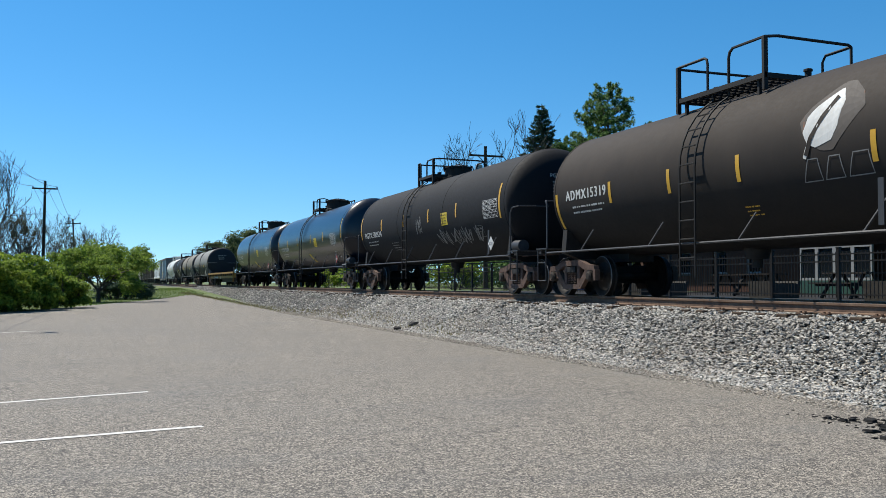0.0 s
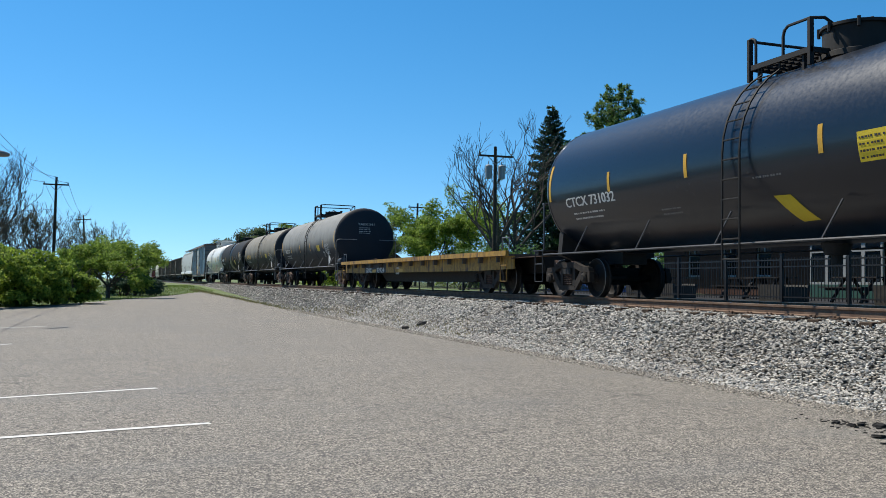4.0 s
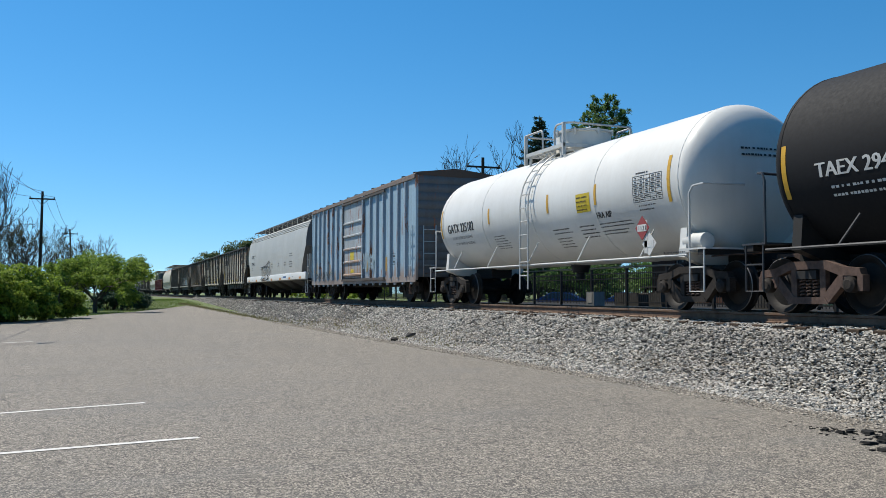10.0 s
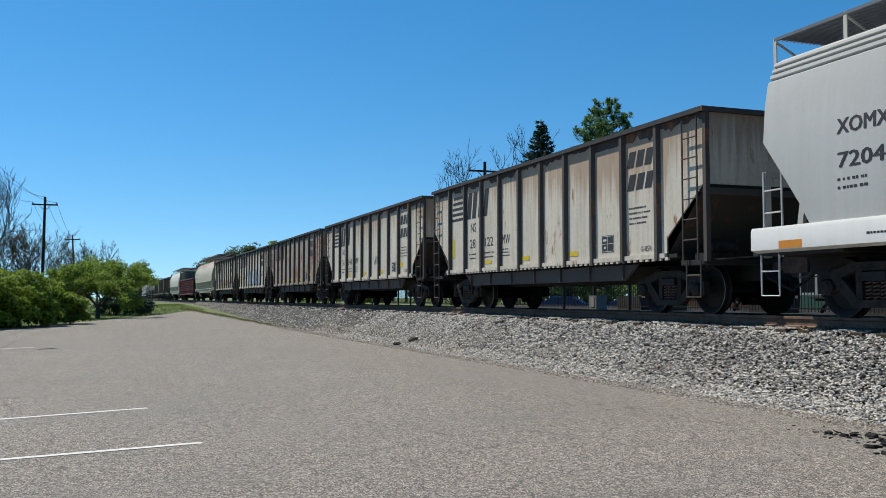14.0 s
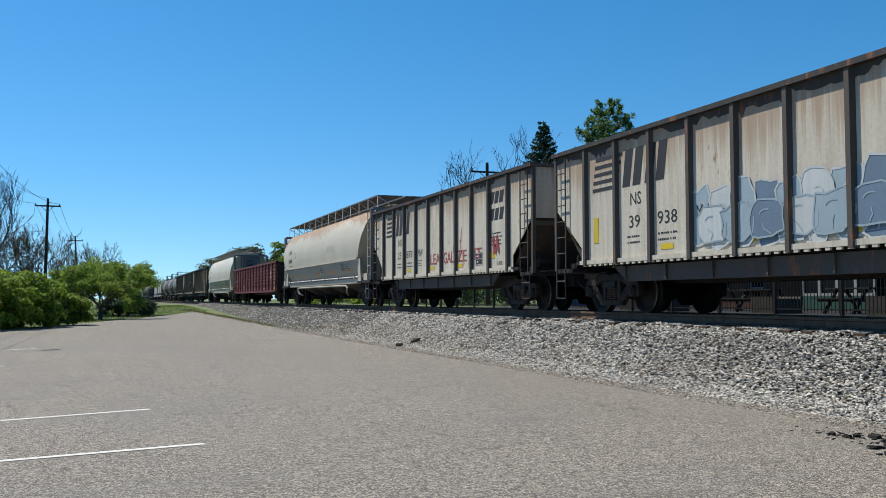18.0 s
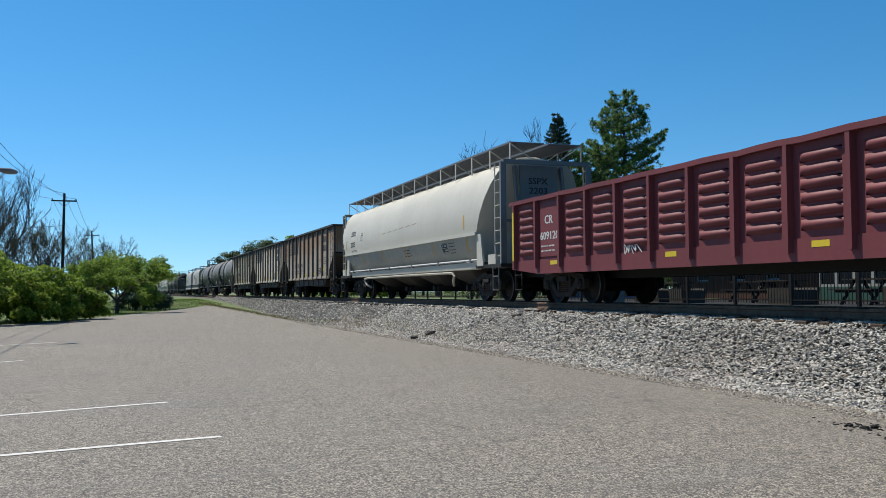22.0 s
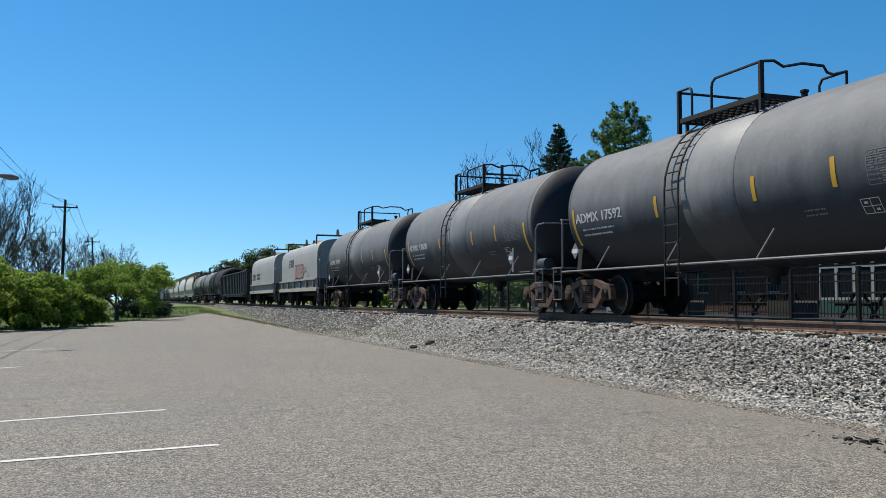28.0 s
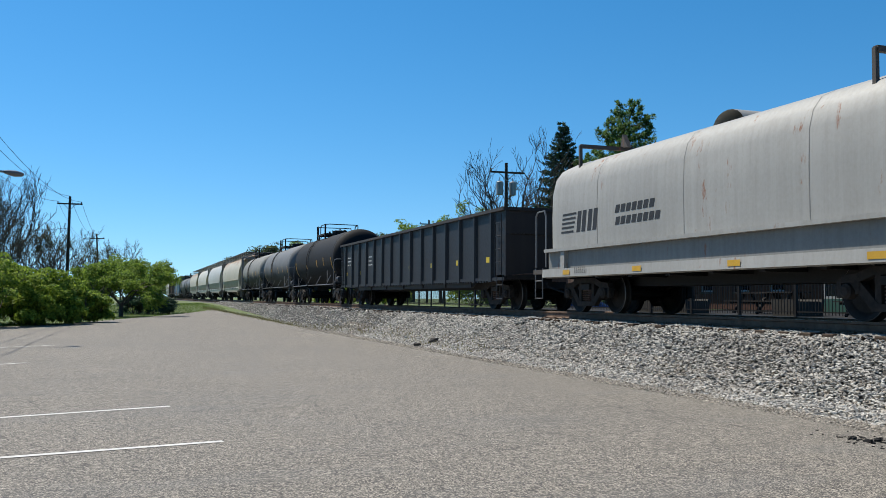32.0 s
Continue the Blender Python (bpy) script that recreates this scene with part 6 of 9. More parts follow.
# ---- the train, in its order: kind, leading and trailing end along it ----
TRAIN = [
    ("tank", 8.6, 19.4), ("tank", 22.2, 36.8), ("tank", 39.9, 55.6), ("tank", 58.5, 74.1), ("flat", 76.7, 95.7), ("tank", 97.3, 111.9), ("tank", 114.8, 129.4),
    ("tank", 131.9, 146.7), ("tank", 149.4, 162.1), ("box", 164.22, 180.25), ("hop", 181.6, 201.7), ("gon", 203.0, 217.1), ("gon", 218.2, 232.3), ("gon", 233.5, 247.9),
    ("gon", 249.05, 263.5), ("gon", 264.8, 279.2), ("hop", 279.9, 299.25), ("mill", 300.95, 321.4), ("hop", 322.35, 342.1), ("gon", 343.7, 358.0), ("gon", 359.2, 373.2),
    ("gon", 374.3, 388.1), ("tank", 389.8, 400.7), ("tank", 402.9, 414.0), ("tank", 416.5, 427.6), ("coil", 430.65, 442.75), ("coil", 445.7, 457.7), ("gon", 460.3, 480.8),
    ("tank", 483.2, 494.3), ("tank", 497.0, 508.2), ("tank", 510.8, 521.8), ("hop", 523.0, 540.4), ("hop", 541.6, 559.2), ("hop", 560.4, 577.2), ("hop", 578.4, 595.5),
    ("tank", 597.8, 610.5), ("tank", 613.2, 626.0), ("box", 628.4, 645.0), ("gon", 646.2, 660.2), ("gon", 661.4, 675.4), ("hop", 676.6, 694.0),
]
ENDS = []
for i, (kind, a, b) in enumerate(TRAIN):
    c = (a + b) / 2
    lead = c - (TRAIN[i - 1][2] + a) / 2 if i else (b - a) / 2 + 1.3
    trail = (b + TRAIN[i + 1][1]) / 2 - c if i + 1 < len(TRAIN) else (b - a) / 2 + 1.3
    ENDS.append((c, b - a, lead, trail))
CARS = []
M["blue_haze"] = paint("blue_grey_spray_paint", (0.112, 0.168, 0.231), 0.2, 0, 0.6)
M["ash_tank"] = paint("ash_grey_band_paint", (0.0245, 0.028, 0.035), 0.35, 0.0, 0.58, (0.035, 0.035, 0.035), pale_top=(1.75, 2.5, (0.203, 0.203, 0.1995), 0.95))
SHORT = ((-5.1, 2.0, 0.82), (-3.1, 2.26, 0.46), (-1.25, 2.22, 0.42), (1.75, 2.2, 0.42), (5.25, 2.02, 0.88))


def h_of(L):
    return L / 2




def add(i, made):
    CARS.append((i, made))


c, L, a, b = ENDS[0]
car, sf = tank_car("dark brown short tank car with a black walkway and white lettering", L, a, b, 1.45, 2.38, "brown_tank", pipe="pipe_dark", mark=("ADMX15319", 4.84, 3.06, 2.19), rust_truck=True,
                   stripes=((2.9, 2.22, 0.45), (0.75, 2.23, 0.46), (-1.28, 2.24, 0.46), (-4.2, 2.22, 0.45), (5.3, 1.95, 0.85), (-5.3, 1.95, 0.85)), seams=2, guard=(1.24, 0.31, -0.31, -1.28, 4.55), man=(0.2, 0.3, 0.16))
shape(car, sf, [(-2.72, 2.78), (-2.86, 2.98), (-3.42, 3.38), (-3.62, 3.36), (-3.98, 3.02), (-4.0, 2.84), (-3.44, 2.26), (-3.2, 2.28), (-2.85, 2.5)], "emblem_ground", M["gon_rib"], 0.004)
leaf = [(-2.82, 2.60), (-2.84, 2.80), (-3.0, 2.98), (-3.46, 3.26), (-3.58, 3.0), (-3.56, 2.68), (-3.42, 2.42), (-3.1, 2.34), (-2.92, 2.42)]
shape(car, sf, leaf, "leaf_emblem", M["white_mark"], 0.007)
g = Geo()
ribbon(g, sf, [(-2.9, 2.24), (-3.0, 2.5), (-3.2, 2.8), (-3.42, 3.1)], 0.085, 0.016)
part("leaf_vein", g, M["brown_tank"], car, smooth=0)
g = Geo()
ribbon(g, sf, [(-2.86, 2.2), (-2.9, 2.3), (-2.96, 2.42)], 0.07, 0.009)
part("leaf_stem", g, M["white_mark"], car, smooth=0)
for k, (p, q) in enumerate(((-2.78, -3.16), (-3.22, -3.6), (-3.68, -4.14))):
    outline(car, sf, [(p, 1.84), (p - 0.14, 2.18), (q + 0.04, 2.18), (q, 1.84)], "emblem_block", M["grey_mark"], 0.018)
small_print(car, sf, -1.2, 1.55, 0.35, 3, M["stripe"], 9, 0.05)
add(0, car)
c, L, a, b = ENDS[1]
car, sf = tank_car("matt black tank car with sprayed tags and a yellow placard", L, a, b, 1.48, 2.47, "black_tank", pipe="pipe_dark", mark=("PGTX 500534", 6.68, 4.38, 2.07), rust_truck=True,
                   stripes=((-6.9, 2.53, 0.95), (-3.64, 2.5, 0.43), (-1.09, 2.5, 0.43), (1.6, 2.5, 0.43), (4.3, 2.5, 0.43), (7.2, 2.5, 0.9)), guard=(1.64, 1.43, 0.80, 0.11, 4.57), man=(0.25, 0.46, 0.42))
plate_box(car, sf, -2.6, 2.30, 0.54, 0.40, M["placard_yellow"], M["black_mark"])
table_mark(car, sf, -6.24, 2.35, 1.0, 0.50, M["white_mark"])
scribble(car, sf, -1.6, 1.45, 3.9, 0.5, M["grey_mark"], 31, 9, 0.03)
scribble(car, sf, 0.2, 2.0, 0.5, 0.5, M["grey_mark"], 32, 2, 0.03)
small_print(car, sf, 3.4, 1.75, 0.9, 4, M["grey_mark"], 12, 0.06)
table_mark(car, sf, -5.2, 1.75, 0.5, 0.36, M["grey_mark"], 2, 2)
diamond(car, -6.5, 1.38, 1.54, "white_mark", "3257")
add(1, car)
for j, num in ((2, "CTCX 731059"), (3, "CTCX 731032")):
    c, L, a, b = ENDS[j]
    car, sf = tank_car("glossy black tank car with yellow stripes and a red hazard placard", L, a, b, 1.55, 2.58, "blue_tank", pipe="pipe_dark", mark=(num, 6.95, 4.75, 2.08),
                       stripes=((-7.7, 2.76, 0.9), (-4.12, 2.51, 0.45), (-1.33, 2.53, 0.44), (2.12, 2.52, 0.44), (4.92, 2.5, 0.42), (7.7, 2.72, 0.88)), seams=2, guard=(1.16, 1.0, 0.30, -0.35, 4.70), man=(-0.42, 0.58, 0.53), bent=True)
    plate_box(car, sf, -2.36, 2.30, 0.62, 0.44, M["placard_yellow"], M["black_mark"])
    shape(car, sf, [(-0.05, 1.75), (-0.45, 1.74), (-0.72, 1.2), (-0.32, 1.18)], "torn_label", M["placard_yellow"])
    table_mark(car, sf, -6.13, 2.33, 1.08, 0.50, M["white_mark"])
    small_print(car, sf, -6.0, 2.02, 0.3, 1, M["white_mark"], 22, 0.06)
    small_print(car, sf, 0.3, 2.1, 0.75, 1, M["grey_mark"], 22, 0.06)
    small_print(car, sf, -2.9, 1.72, 0.5, 1, M["grey_mark"], 25, 0.05)
    small_print(car, sf, -4.4, 1.62, 0.95, 4, M["grey_mark"], 23, 0.05)
    small_print(car, sf, 3.2, 1.75, 0.7, 2, M["grey_mark"], 27, 0.06)
    outline(car, sf, [(-5.75, 1.72), (-6.2, 1.70), (-6.32, 1.40), (-5.9, 1.40)], "plate_mark", M["white_mark"], 0.02)
    diamond(car, -7.03, 1.37, 1.54, "red_mark", "1987", 0.18)
    small_print(car, lambda y, z, lift=0.0: (-1.53, y, z), -h_of(L) - 0.15, 1.10, 0.75, 1, M["white_mark"], 33, 0.05)
    add(j, car)
c, L, a, b = ENDS[4]
add(4, flat_car("long flat car with a chipped yellow frame and scattered dunnage", L, a, b))
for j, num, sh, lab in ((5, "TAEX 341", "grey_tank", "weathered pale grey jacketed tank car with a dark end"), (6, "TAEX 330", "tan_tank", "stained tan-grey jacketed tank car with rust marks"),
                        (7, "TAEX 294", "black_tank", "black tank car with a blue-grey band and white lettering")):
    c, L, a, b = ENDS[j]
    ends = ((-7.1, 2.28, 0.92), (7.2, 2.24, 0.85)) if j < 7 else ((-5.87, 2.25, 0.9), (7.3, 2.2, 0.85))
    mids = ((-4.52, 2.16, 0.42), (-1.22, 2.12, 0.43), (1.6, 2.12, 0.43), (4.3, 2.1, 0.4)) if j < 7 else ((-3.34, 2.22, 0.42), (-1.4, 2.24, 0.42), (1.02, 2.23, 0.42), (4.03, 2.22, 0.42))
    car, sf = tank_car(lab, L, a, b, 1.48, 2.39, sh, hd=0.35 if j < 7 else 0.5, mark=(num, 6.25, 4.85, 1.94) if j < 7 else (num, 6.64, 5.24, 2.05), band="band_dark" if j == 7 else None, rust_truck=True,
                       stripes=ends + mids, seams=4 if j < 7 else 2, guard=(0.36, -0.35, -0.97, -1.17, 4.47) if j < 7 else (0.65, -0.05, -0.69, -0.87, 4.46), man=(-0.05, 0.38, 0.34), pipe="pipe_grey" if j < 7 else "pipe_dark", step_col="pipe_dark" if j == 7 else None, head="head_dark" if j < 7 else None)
    if j == 6:
        scribble(car, sf, L / 2 - 0.9, 1.95, 2.4, 0.3, M["stripe"], 40 + j, 6, 0.04)
    if j < 7:
        plate_box(car, sf, -3.3, 2.0, 0.66, 0.30, M["placard_yellow"], M["black_mark"])
        table_mark(car, sf, -5.27, 1.9, 0.9, 0.5, M["white_mark"])
        table_mark(car, sf, -4.35, 1.66, 0.35, 0.27, M["white_mark"], 2, 2)
    else:
        plate_box(car, sf, -2.66, 1.84, 0.68, 0.38, M["placard_yellow"], M["red_mark"])
        table_mark(car, sf, -6.5, 2.24, 1.05, 0.5, M["white_mark"])
        text(car, "DOT 111 A 100 W3", -6.2, 2.55, 0.12, sf, M["white_mark"], width=0.6)
        table_mark(car, sf, -5.0, 1.86, 0.42, 0.3, M["white_mark"], 2, 2)
        small_print(car, sf, -1.5, 2.0, 0.45, 2, M["grey_mark"], 71, 0.04)
        small_print(car, sf, -3.45, 2.0, 0.4, 2, M["grey_mark"], 72, 0.04)
        scribble(car, sf, -4.1, 2.1, 0.7, 0.3, M["band_dark"], 73, 4, 0.03)
    diamond(car, -6.52 if j == 7 else -6.58, 1.36, 1.54, "white_mark", "3257", 0.20)
    small_print(car, lambda y, z, lift=0.0: (-1.53, y, z), -h_of(L) + 0.6, 1.09, 0.8, 1, M["white_mark"], 35, 0.05)
    add(j, car)
c, L, a, b = ENDS[8]
car, sf = tank_car("clean white tank car with black lettering and white railings", L, a, b, 1.45, 2.48, "white_tank", rail="pipe_white", dome="white_tank", pipe="pipe_white", mark=None,
                   stripes=((-6.0, 2.5, 0.9), (-3.24, 2.46, 0.45), (-0.98, 2.46, 0.45), (2.58, 2.44, 0.43), (6.3, 2.45, 0.88)), seams=5, guard=(1.43, 0.43, -0.23, -0.71, 4.52), man=(0.0, 0.70, 0.55), saddle="white_tank")
bk = M["black_mark"]
text(car, "GATX 225182", 5.77, 2.14, 0.38, sf, bk, bold=0.016, width=2.05)
text(car, "LD LMT 205500 LB 93200 KG", 5.5, 1.93, 0.12, sf, M["grey_mark"], width=1.55)
text(car, "LT WT 80500 LB 36500 KG", 5.42, 1.74, 0.12, sf, M["grey_mark"], width=1.5)
plate_box(car, sf, -2.7, 2.33, 0.62, 0.42, M["placard_yellow"], bk)
table_mark(car, sf, -5.26, 2.4, 1.02, 0.52, M["black_mark"])
small_print(car, sf, -4.85, 2.72, 0.5, 1, bk, 2, 0.06)
small_print(car, sf, -4.9, 2.06, 0.6, 2, bk, 3, 0.05)
text(car, "FRA AIP", -3.2, 1.93, 0.2, sf, bk, bold=0.008, width=0.62)
small_print(car, sf, -3.2, 1.80, 1.4, 2, bk, 5, 0.045)
small_print(car, sf, -3.2, 1.62, 1.1, 2, bk, 15, 0.045)
small_print(car, sf, -2.3, 1.80, 0.75, 4, bk, 8, 0.055)
small_print(car, sf, -1.0, 1.80, 0.95, 2, bk, 6, 0.055)
small_print(car, sf, -1.0, 1.56, 0.75, 4, bk, 16, 0.05)
small_print(car, sf, 2.5, 1.85, 0.9, 6, bk, 7, 0.045)
dm = dome_end(1.45, 2.48, L / 2, 0.62)
small_print(car, lambda y, z, lift=0.0: dm(-y, z, lift), 0.5, 3.0, 0.9, 2, bk, 17, 0.07)
diamond(car, -5.25, 1.60, 1.54, "red_mark", "1131", 0.24)
diamond(car, -5.46, 1.28, 1.52, "white_mark", "", 0.24)
small_print(car, lambda y, z, lift=0.0: (-1.53, y, z), -L / 2 + 0.4, 1.08, 0.7, 1, bk, 36, 0.05)
add(8, car)
c, L, a, b = ENDS[9]
add(9, boxcar("faded pale blue boxcar with rusty ribs and a plug door", L, a, b))
c, L, a, b = ENDS[10]
car, sf, h = hopper_car("pale grey covered hopper with a white sill and black tag", L, a, b, "hopper_grey", "sill", "XOMX", "720411", 3, 4.18)
bk = M["black_mark"]
text(car, "CAR EQUIPPED WITH", -3.72, 2.03, 0.11, sf, bk, width=0.72)
text(car, "VENTED HATCHES", -3.8, 1.89, 0.11, sf, bk, width=0.58)
text(car, "CAR EQUIPPED WITH", 0.42, 2.03, 0.11, sf, bk, width=0.72)
text(car, "VENTED HATCHES", 0.34, 1.89, 0.11, sf, bk, width=0.58)
text(car, "DO NOT STEAM", -1.77, 2.03, 0.11, sf, bk, width=0.52)
text(car, "CLEAN CAR", -1.82, 1.89, 0.11, sf, bk, width=0.4)
for yy, zz, nn in ((-5.4, 2.52, 2), (-5.4, 2.06, 3), (4.4, 2.0, 2)):
    small_print(car, sf, yy, zz, 0.95, nn, bk, int(zz * 100), 0.075)
tag = lambda y, z, lift=0.004: sf(y, z, lift) if z > 1.43 else (-1.63 - lift, y, z)
bubbles(car, tag, 3.6, 1.22, 2.6, 0.78, 5, None, "black_mark", 55, 0.05)
outline(car, tag, [(3.95, 1.95), (3.4, 1.98), (2.2, 2.05), (1.0, 2.32), (0.85, 2.0), (0.62, 1.7), (0.9, 1.2), (2.2, 1.1), (3.5, 1.1), (3.75, 1.6)], "graffiti", bk, 0.06, 0.024)
text(car, "MFK", 1.3, 2.12, 0.16, sf, bk, width=0.3, name="graffiti")
sill = lambda y, z, lift=0.004: (-1.628, y, z)
for i, yy in enumerate((9.1, 5.85, 2.95, 0.0, -2.87, -5.72, -8.6)):
    g = Geo()
    rect(g, sill, yy, 1.13, 0.5, 0.12, n=1)
    part("reflective_stripe", g, M["orange_mark"], car, smooth=0)
outline(car, sill, [(-3.45, 1.22), (-3.53, 1.3), (-3.61, 1.22), (-3.53, 1.14)], "maker_mark", M["blue_mark"], 0.015)
block_words(car, sill, -3.72, 1.22, 0.95, 0.10, 10, M["blue_mark"])
for yy in (-6.4, 4.2, 7.6):
    small_print(car, sill, yy, 1.2, 0.4, 1, bk, int(yy * 9), 0.06)
add(10, car)
GONS = {11: ("gon_white", "28122", "dirty white high-sided gondola with rust runs"), 12: ("gon_white", "36348", "dirty white high-sided gondola with yellow reflectors"),
        13: ("gon_rust", "", "heavily rusted high-sided gondola"), 14: ("gon_white", "39938", "dirty white gondola with a blue and white graffiti piece"),
        15: ("gon_white", "25879", "dirty white gondola with red sprayed words"), 19: ("gon_tan", "39793", "rust-streaked tan and white gondola"),
        20: ("gon_white", "", "dirty white gondola with dark ribs"), 21: ("gon_white", "26378", "dirty white high-sided gondola with dark ribs")}
for j, (skin, num, lab) in GONS.items():
    c, L, a, b = ENDS[j]
    car, sf, h = gondola(lab, L, a, b, skin, number=num, seed=j)
    bk = M["black_mark"]
    rail_emblem(car, sf, 5.5, 2.97, 0.9, bk)
    block_words(car, sf, -4.5, 3.08, 0.95, 0.32, 3, bk)
    block_words(car, sf, -4.5, 2.62, 0.95, 0.32, 3, bk)
    if num:
        text(car, "NS", 4.0, 2.2, 0.36, sf, bk, width=0.42)
        text(car, num[:2], 4.05, 1.74, 0.36, sf, bk, width=0.42)
        text(car, num[2:], 3.02, 1.74, 0.36, sf, bk, width=0.66)
        text(car, "MW", 1.78, 1.74, 0.36, sf, bk, width=0.52)
        small_print(car, sf, 4.1, 1.56, 0.55, 2, bk, j, 0.07)
        small_print(car, sf, 3.0, 1.56, 0.7, 2, bk, j + 7, 0.07)
        small_print(car, sf, 1.8, 1.6, 0.5, 3, bk, j + 9, 0.05)
        text(car, "G-85R" if j < 18 else "G-89R", -4.95, 1.22, 0.15, sf, bk, width=0.4)
    small_print(car, sf, -4.55, 2.1, 0.75, 4, bk, j + 50, 0.06)
    shape(car, sf, [(-3.45, 1.62), (-3.95, 1.62), (-3.95, 1.26), (-3.45, 1.26)], "load_panel", bk, 0.004)
    table_mark(car, lambda y, z, lift=0: sf(y, z, lift + 0.004), -3.7, 1.44, 0.46, 0.32, M["white_mark"], 2, 2)
    for yy in (2.4, 0.0, -2.5):
        g = Geo()
        rect(g, sf, yy + 0.3, 1.30, 0.42, 0.11, 0.006, 1)
        part("reflective_stripe", g, M["placard_yellow"], car, smooth=0)
    g = Geo()
    if j in (11, 14, 21):
        rect(g, sf, 5.36, 1.78, 0.2, 0.55, 0.006, 1)
    else:
        rect(g, sf, -4.65, 1.5, 0.35, 0.16, 0.006, 1)
    part("reflective_stripe", g, M["placard_yellow"], car, smooth=0)
    if j == 21:
        g = Geo()
        rect(g, sf, -5.42, 1.85, 0.08, 0.95, 0.006, 1)
        part("reflective_stripe", g, M["placard_yellow"], car, smooth=0)
    if j == 14:
        bubbles(car, sf, 1.9, 1.18, 6.3, 1.05, 11, ("pale_mark", "haze_mark", "pale_mark", "blue_haze"), "haze_mark", 70, 0.035)
        bubbles(car, lambda y, z, lift=0.0: sf(y, z, lift + 0.02), 1.7, 1.3, 5.8, 0.6, 8, ("haze_mark", "pale_mark", "blue_haze"), "pale_mark", 71, 0.03)
    if j == 15:
        for q, (wd, yy, ww) in enumerate((("LEA", 0.5, 0.95), ("GALI", -0.75, 1.0), ("ZE", -2.0, 0.75), ("IT", -3.3, 0.6))):
            text(car, wd, yy, 1.42, 0.5, sf, M["red_mark"], name="graffiti", bold=0.008, width=ww)
        scribble(car, sf, -4.3, 1.5, 0.8, 0.5, M["red_mark"], 81, 3, 0.05)
    if j == 12:
        scribble(car, sf, -1.0, 1.6, 0.6, 0.35, bk, 83, 4, 0.015)
    add(j, car)
for j, bd, mk, num, lab in ((16, "hopper_cream", "CEFX", "76458", "cream covered hopper with rust runs under the roof"), (18, "hopper_white", "SSPX", "2203", "off-white covered hopper with dented sides")):
    c, L, a, b = ENDS[j]
    car, sf, h = hopper_car(lab, L, a, b, bd, "ledge", mk, num, j, 4.06, tail=0.47 if j == 16 else 0.5)
    ht = h - (0.47 if j == 16 else 0.5)
    bk = M["black_mark"]
    ld, lt = (("LD LMT 219500", "LT WT 66500") if j == 16 else ("LD LMT 219000", "LT WT 67000"))
    text(car, ld, ht - 2.0, 2.04 + 0.06, 0.13, sf, bk, width=0.87)
    text(car, lt, ht - 2.05, 1.88, 0.13, sf, bk, width=0.87)
    small_print(car, sf, -0.6, 1.82, 0.9, 3, bk, 90 + j, 0.06)
    for i in range(5):
        g = Geo()
        if j == 16:
            rect(g, sf, ht - 2.35 - 3.2 * i, 1.58, 0.9, 0.11, 0.006, 1)
        else:
            rect(g, sf, ht - 3.85 - 3.2 * i, 1.72, 0.12, 0.4, 0.006, 2)
        part("reflective_stripe", g, M["orange_mark" if j == 16 else "stripe"], car, smooth=0)
    if j == 18:
        for yy, zz in ((8.5, 2.45), (-7.15, 2.43)):
            g = Geo()
            rect(g, sf, yy, zz, 0.10, 0.42, 0.006, 3)
            part("reflective_stripe", g, M["stripe"], car, smooth=0)
        ee = lambda y, z, lift=0.0: (-y, -h + 0.61 - lift, z)
        text(car, "SSPX", 0.34, 3.42, 0.26, ee, bk, bold=0.008, width=0.62)
        text(car, "2203", 0.32, 3.14, 0.26, ee, bk, bold=0.008, width=0.58)
        small_print(car, ee, 0.36, 2.98, 0.7, 4, bk, 7, 0.06)
        for k in range(6):
            g = Geo()
            ribbon(g, sf, [(2.2 - 0.8 * k, 2.62 + 0.02 * k), (1.7 - 0.8 * k, 2.66 + 0.02 * k)], 0.02)
            part("scrape", g, M["gon_tan"], car, smooth=0)
    if j == 16:
        scribble(car, sf, -2.0, 2.5, 1.6, 0.4, M["hopper_grey"], 92, 4, 0.018)
    shape(car, sf, [(-4.9, 1.88), (-5.45, 1.88), (-5.45, 1.56), (-4.9, 1.56)], "load_panel", bk, 0.005)
    table_mark(car, lambda y, z, lift=0: sf(y, z, lift + 0.005), -5.17, 1.72, 0.5, 0.28, M["white_mark"], 2, 2)
    small_print(car, sf, -5.6, 1.85, 0.6, 4, bk, 95 + j, 0.06)
    add(j, car)
c, L, a, b = ENDS[17]
add(17, mill_gondola("oxide red mill gondola with pressed corrugated panels", L, a, b))
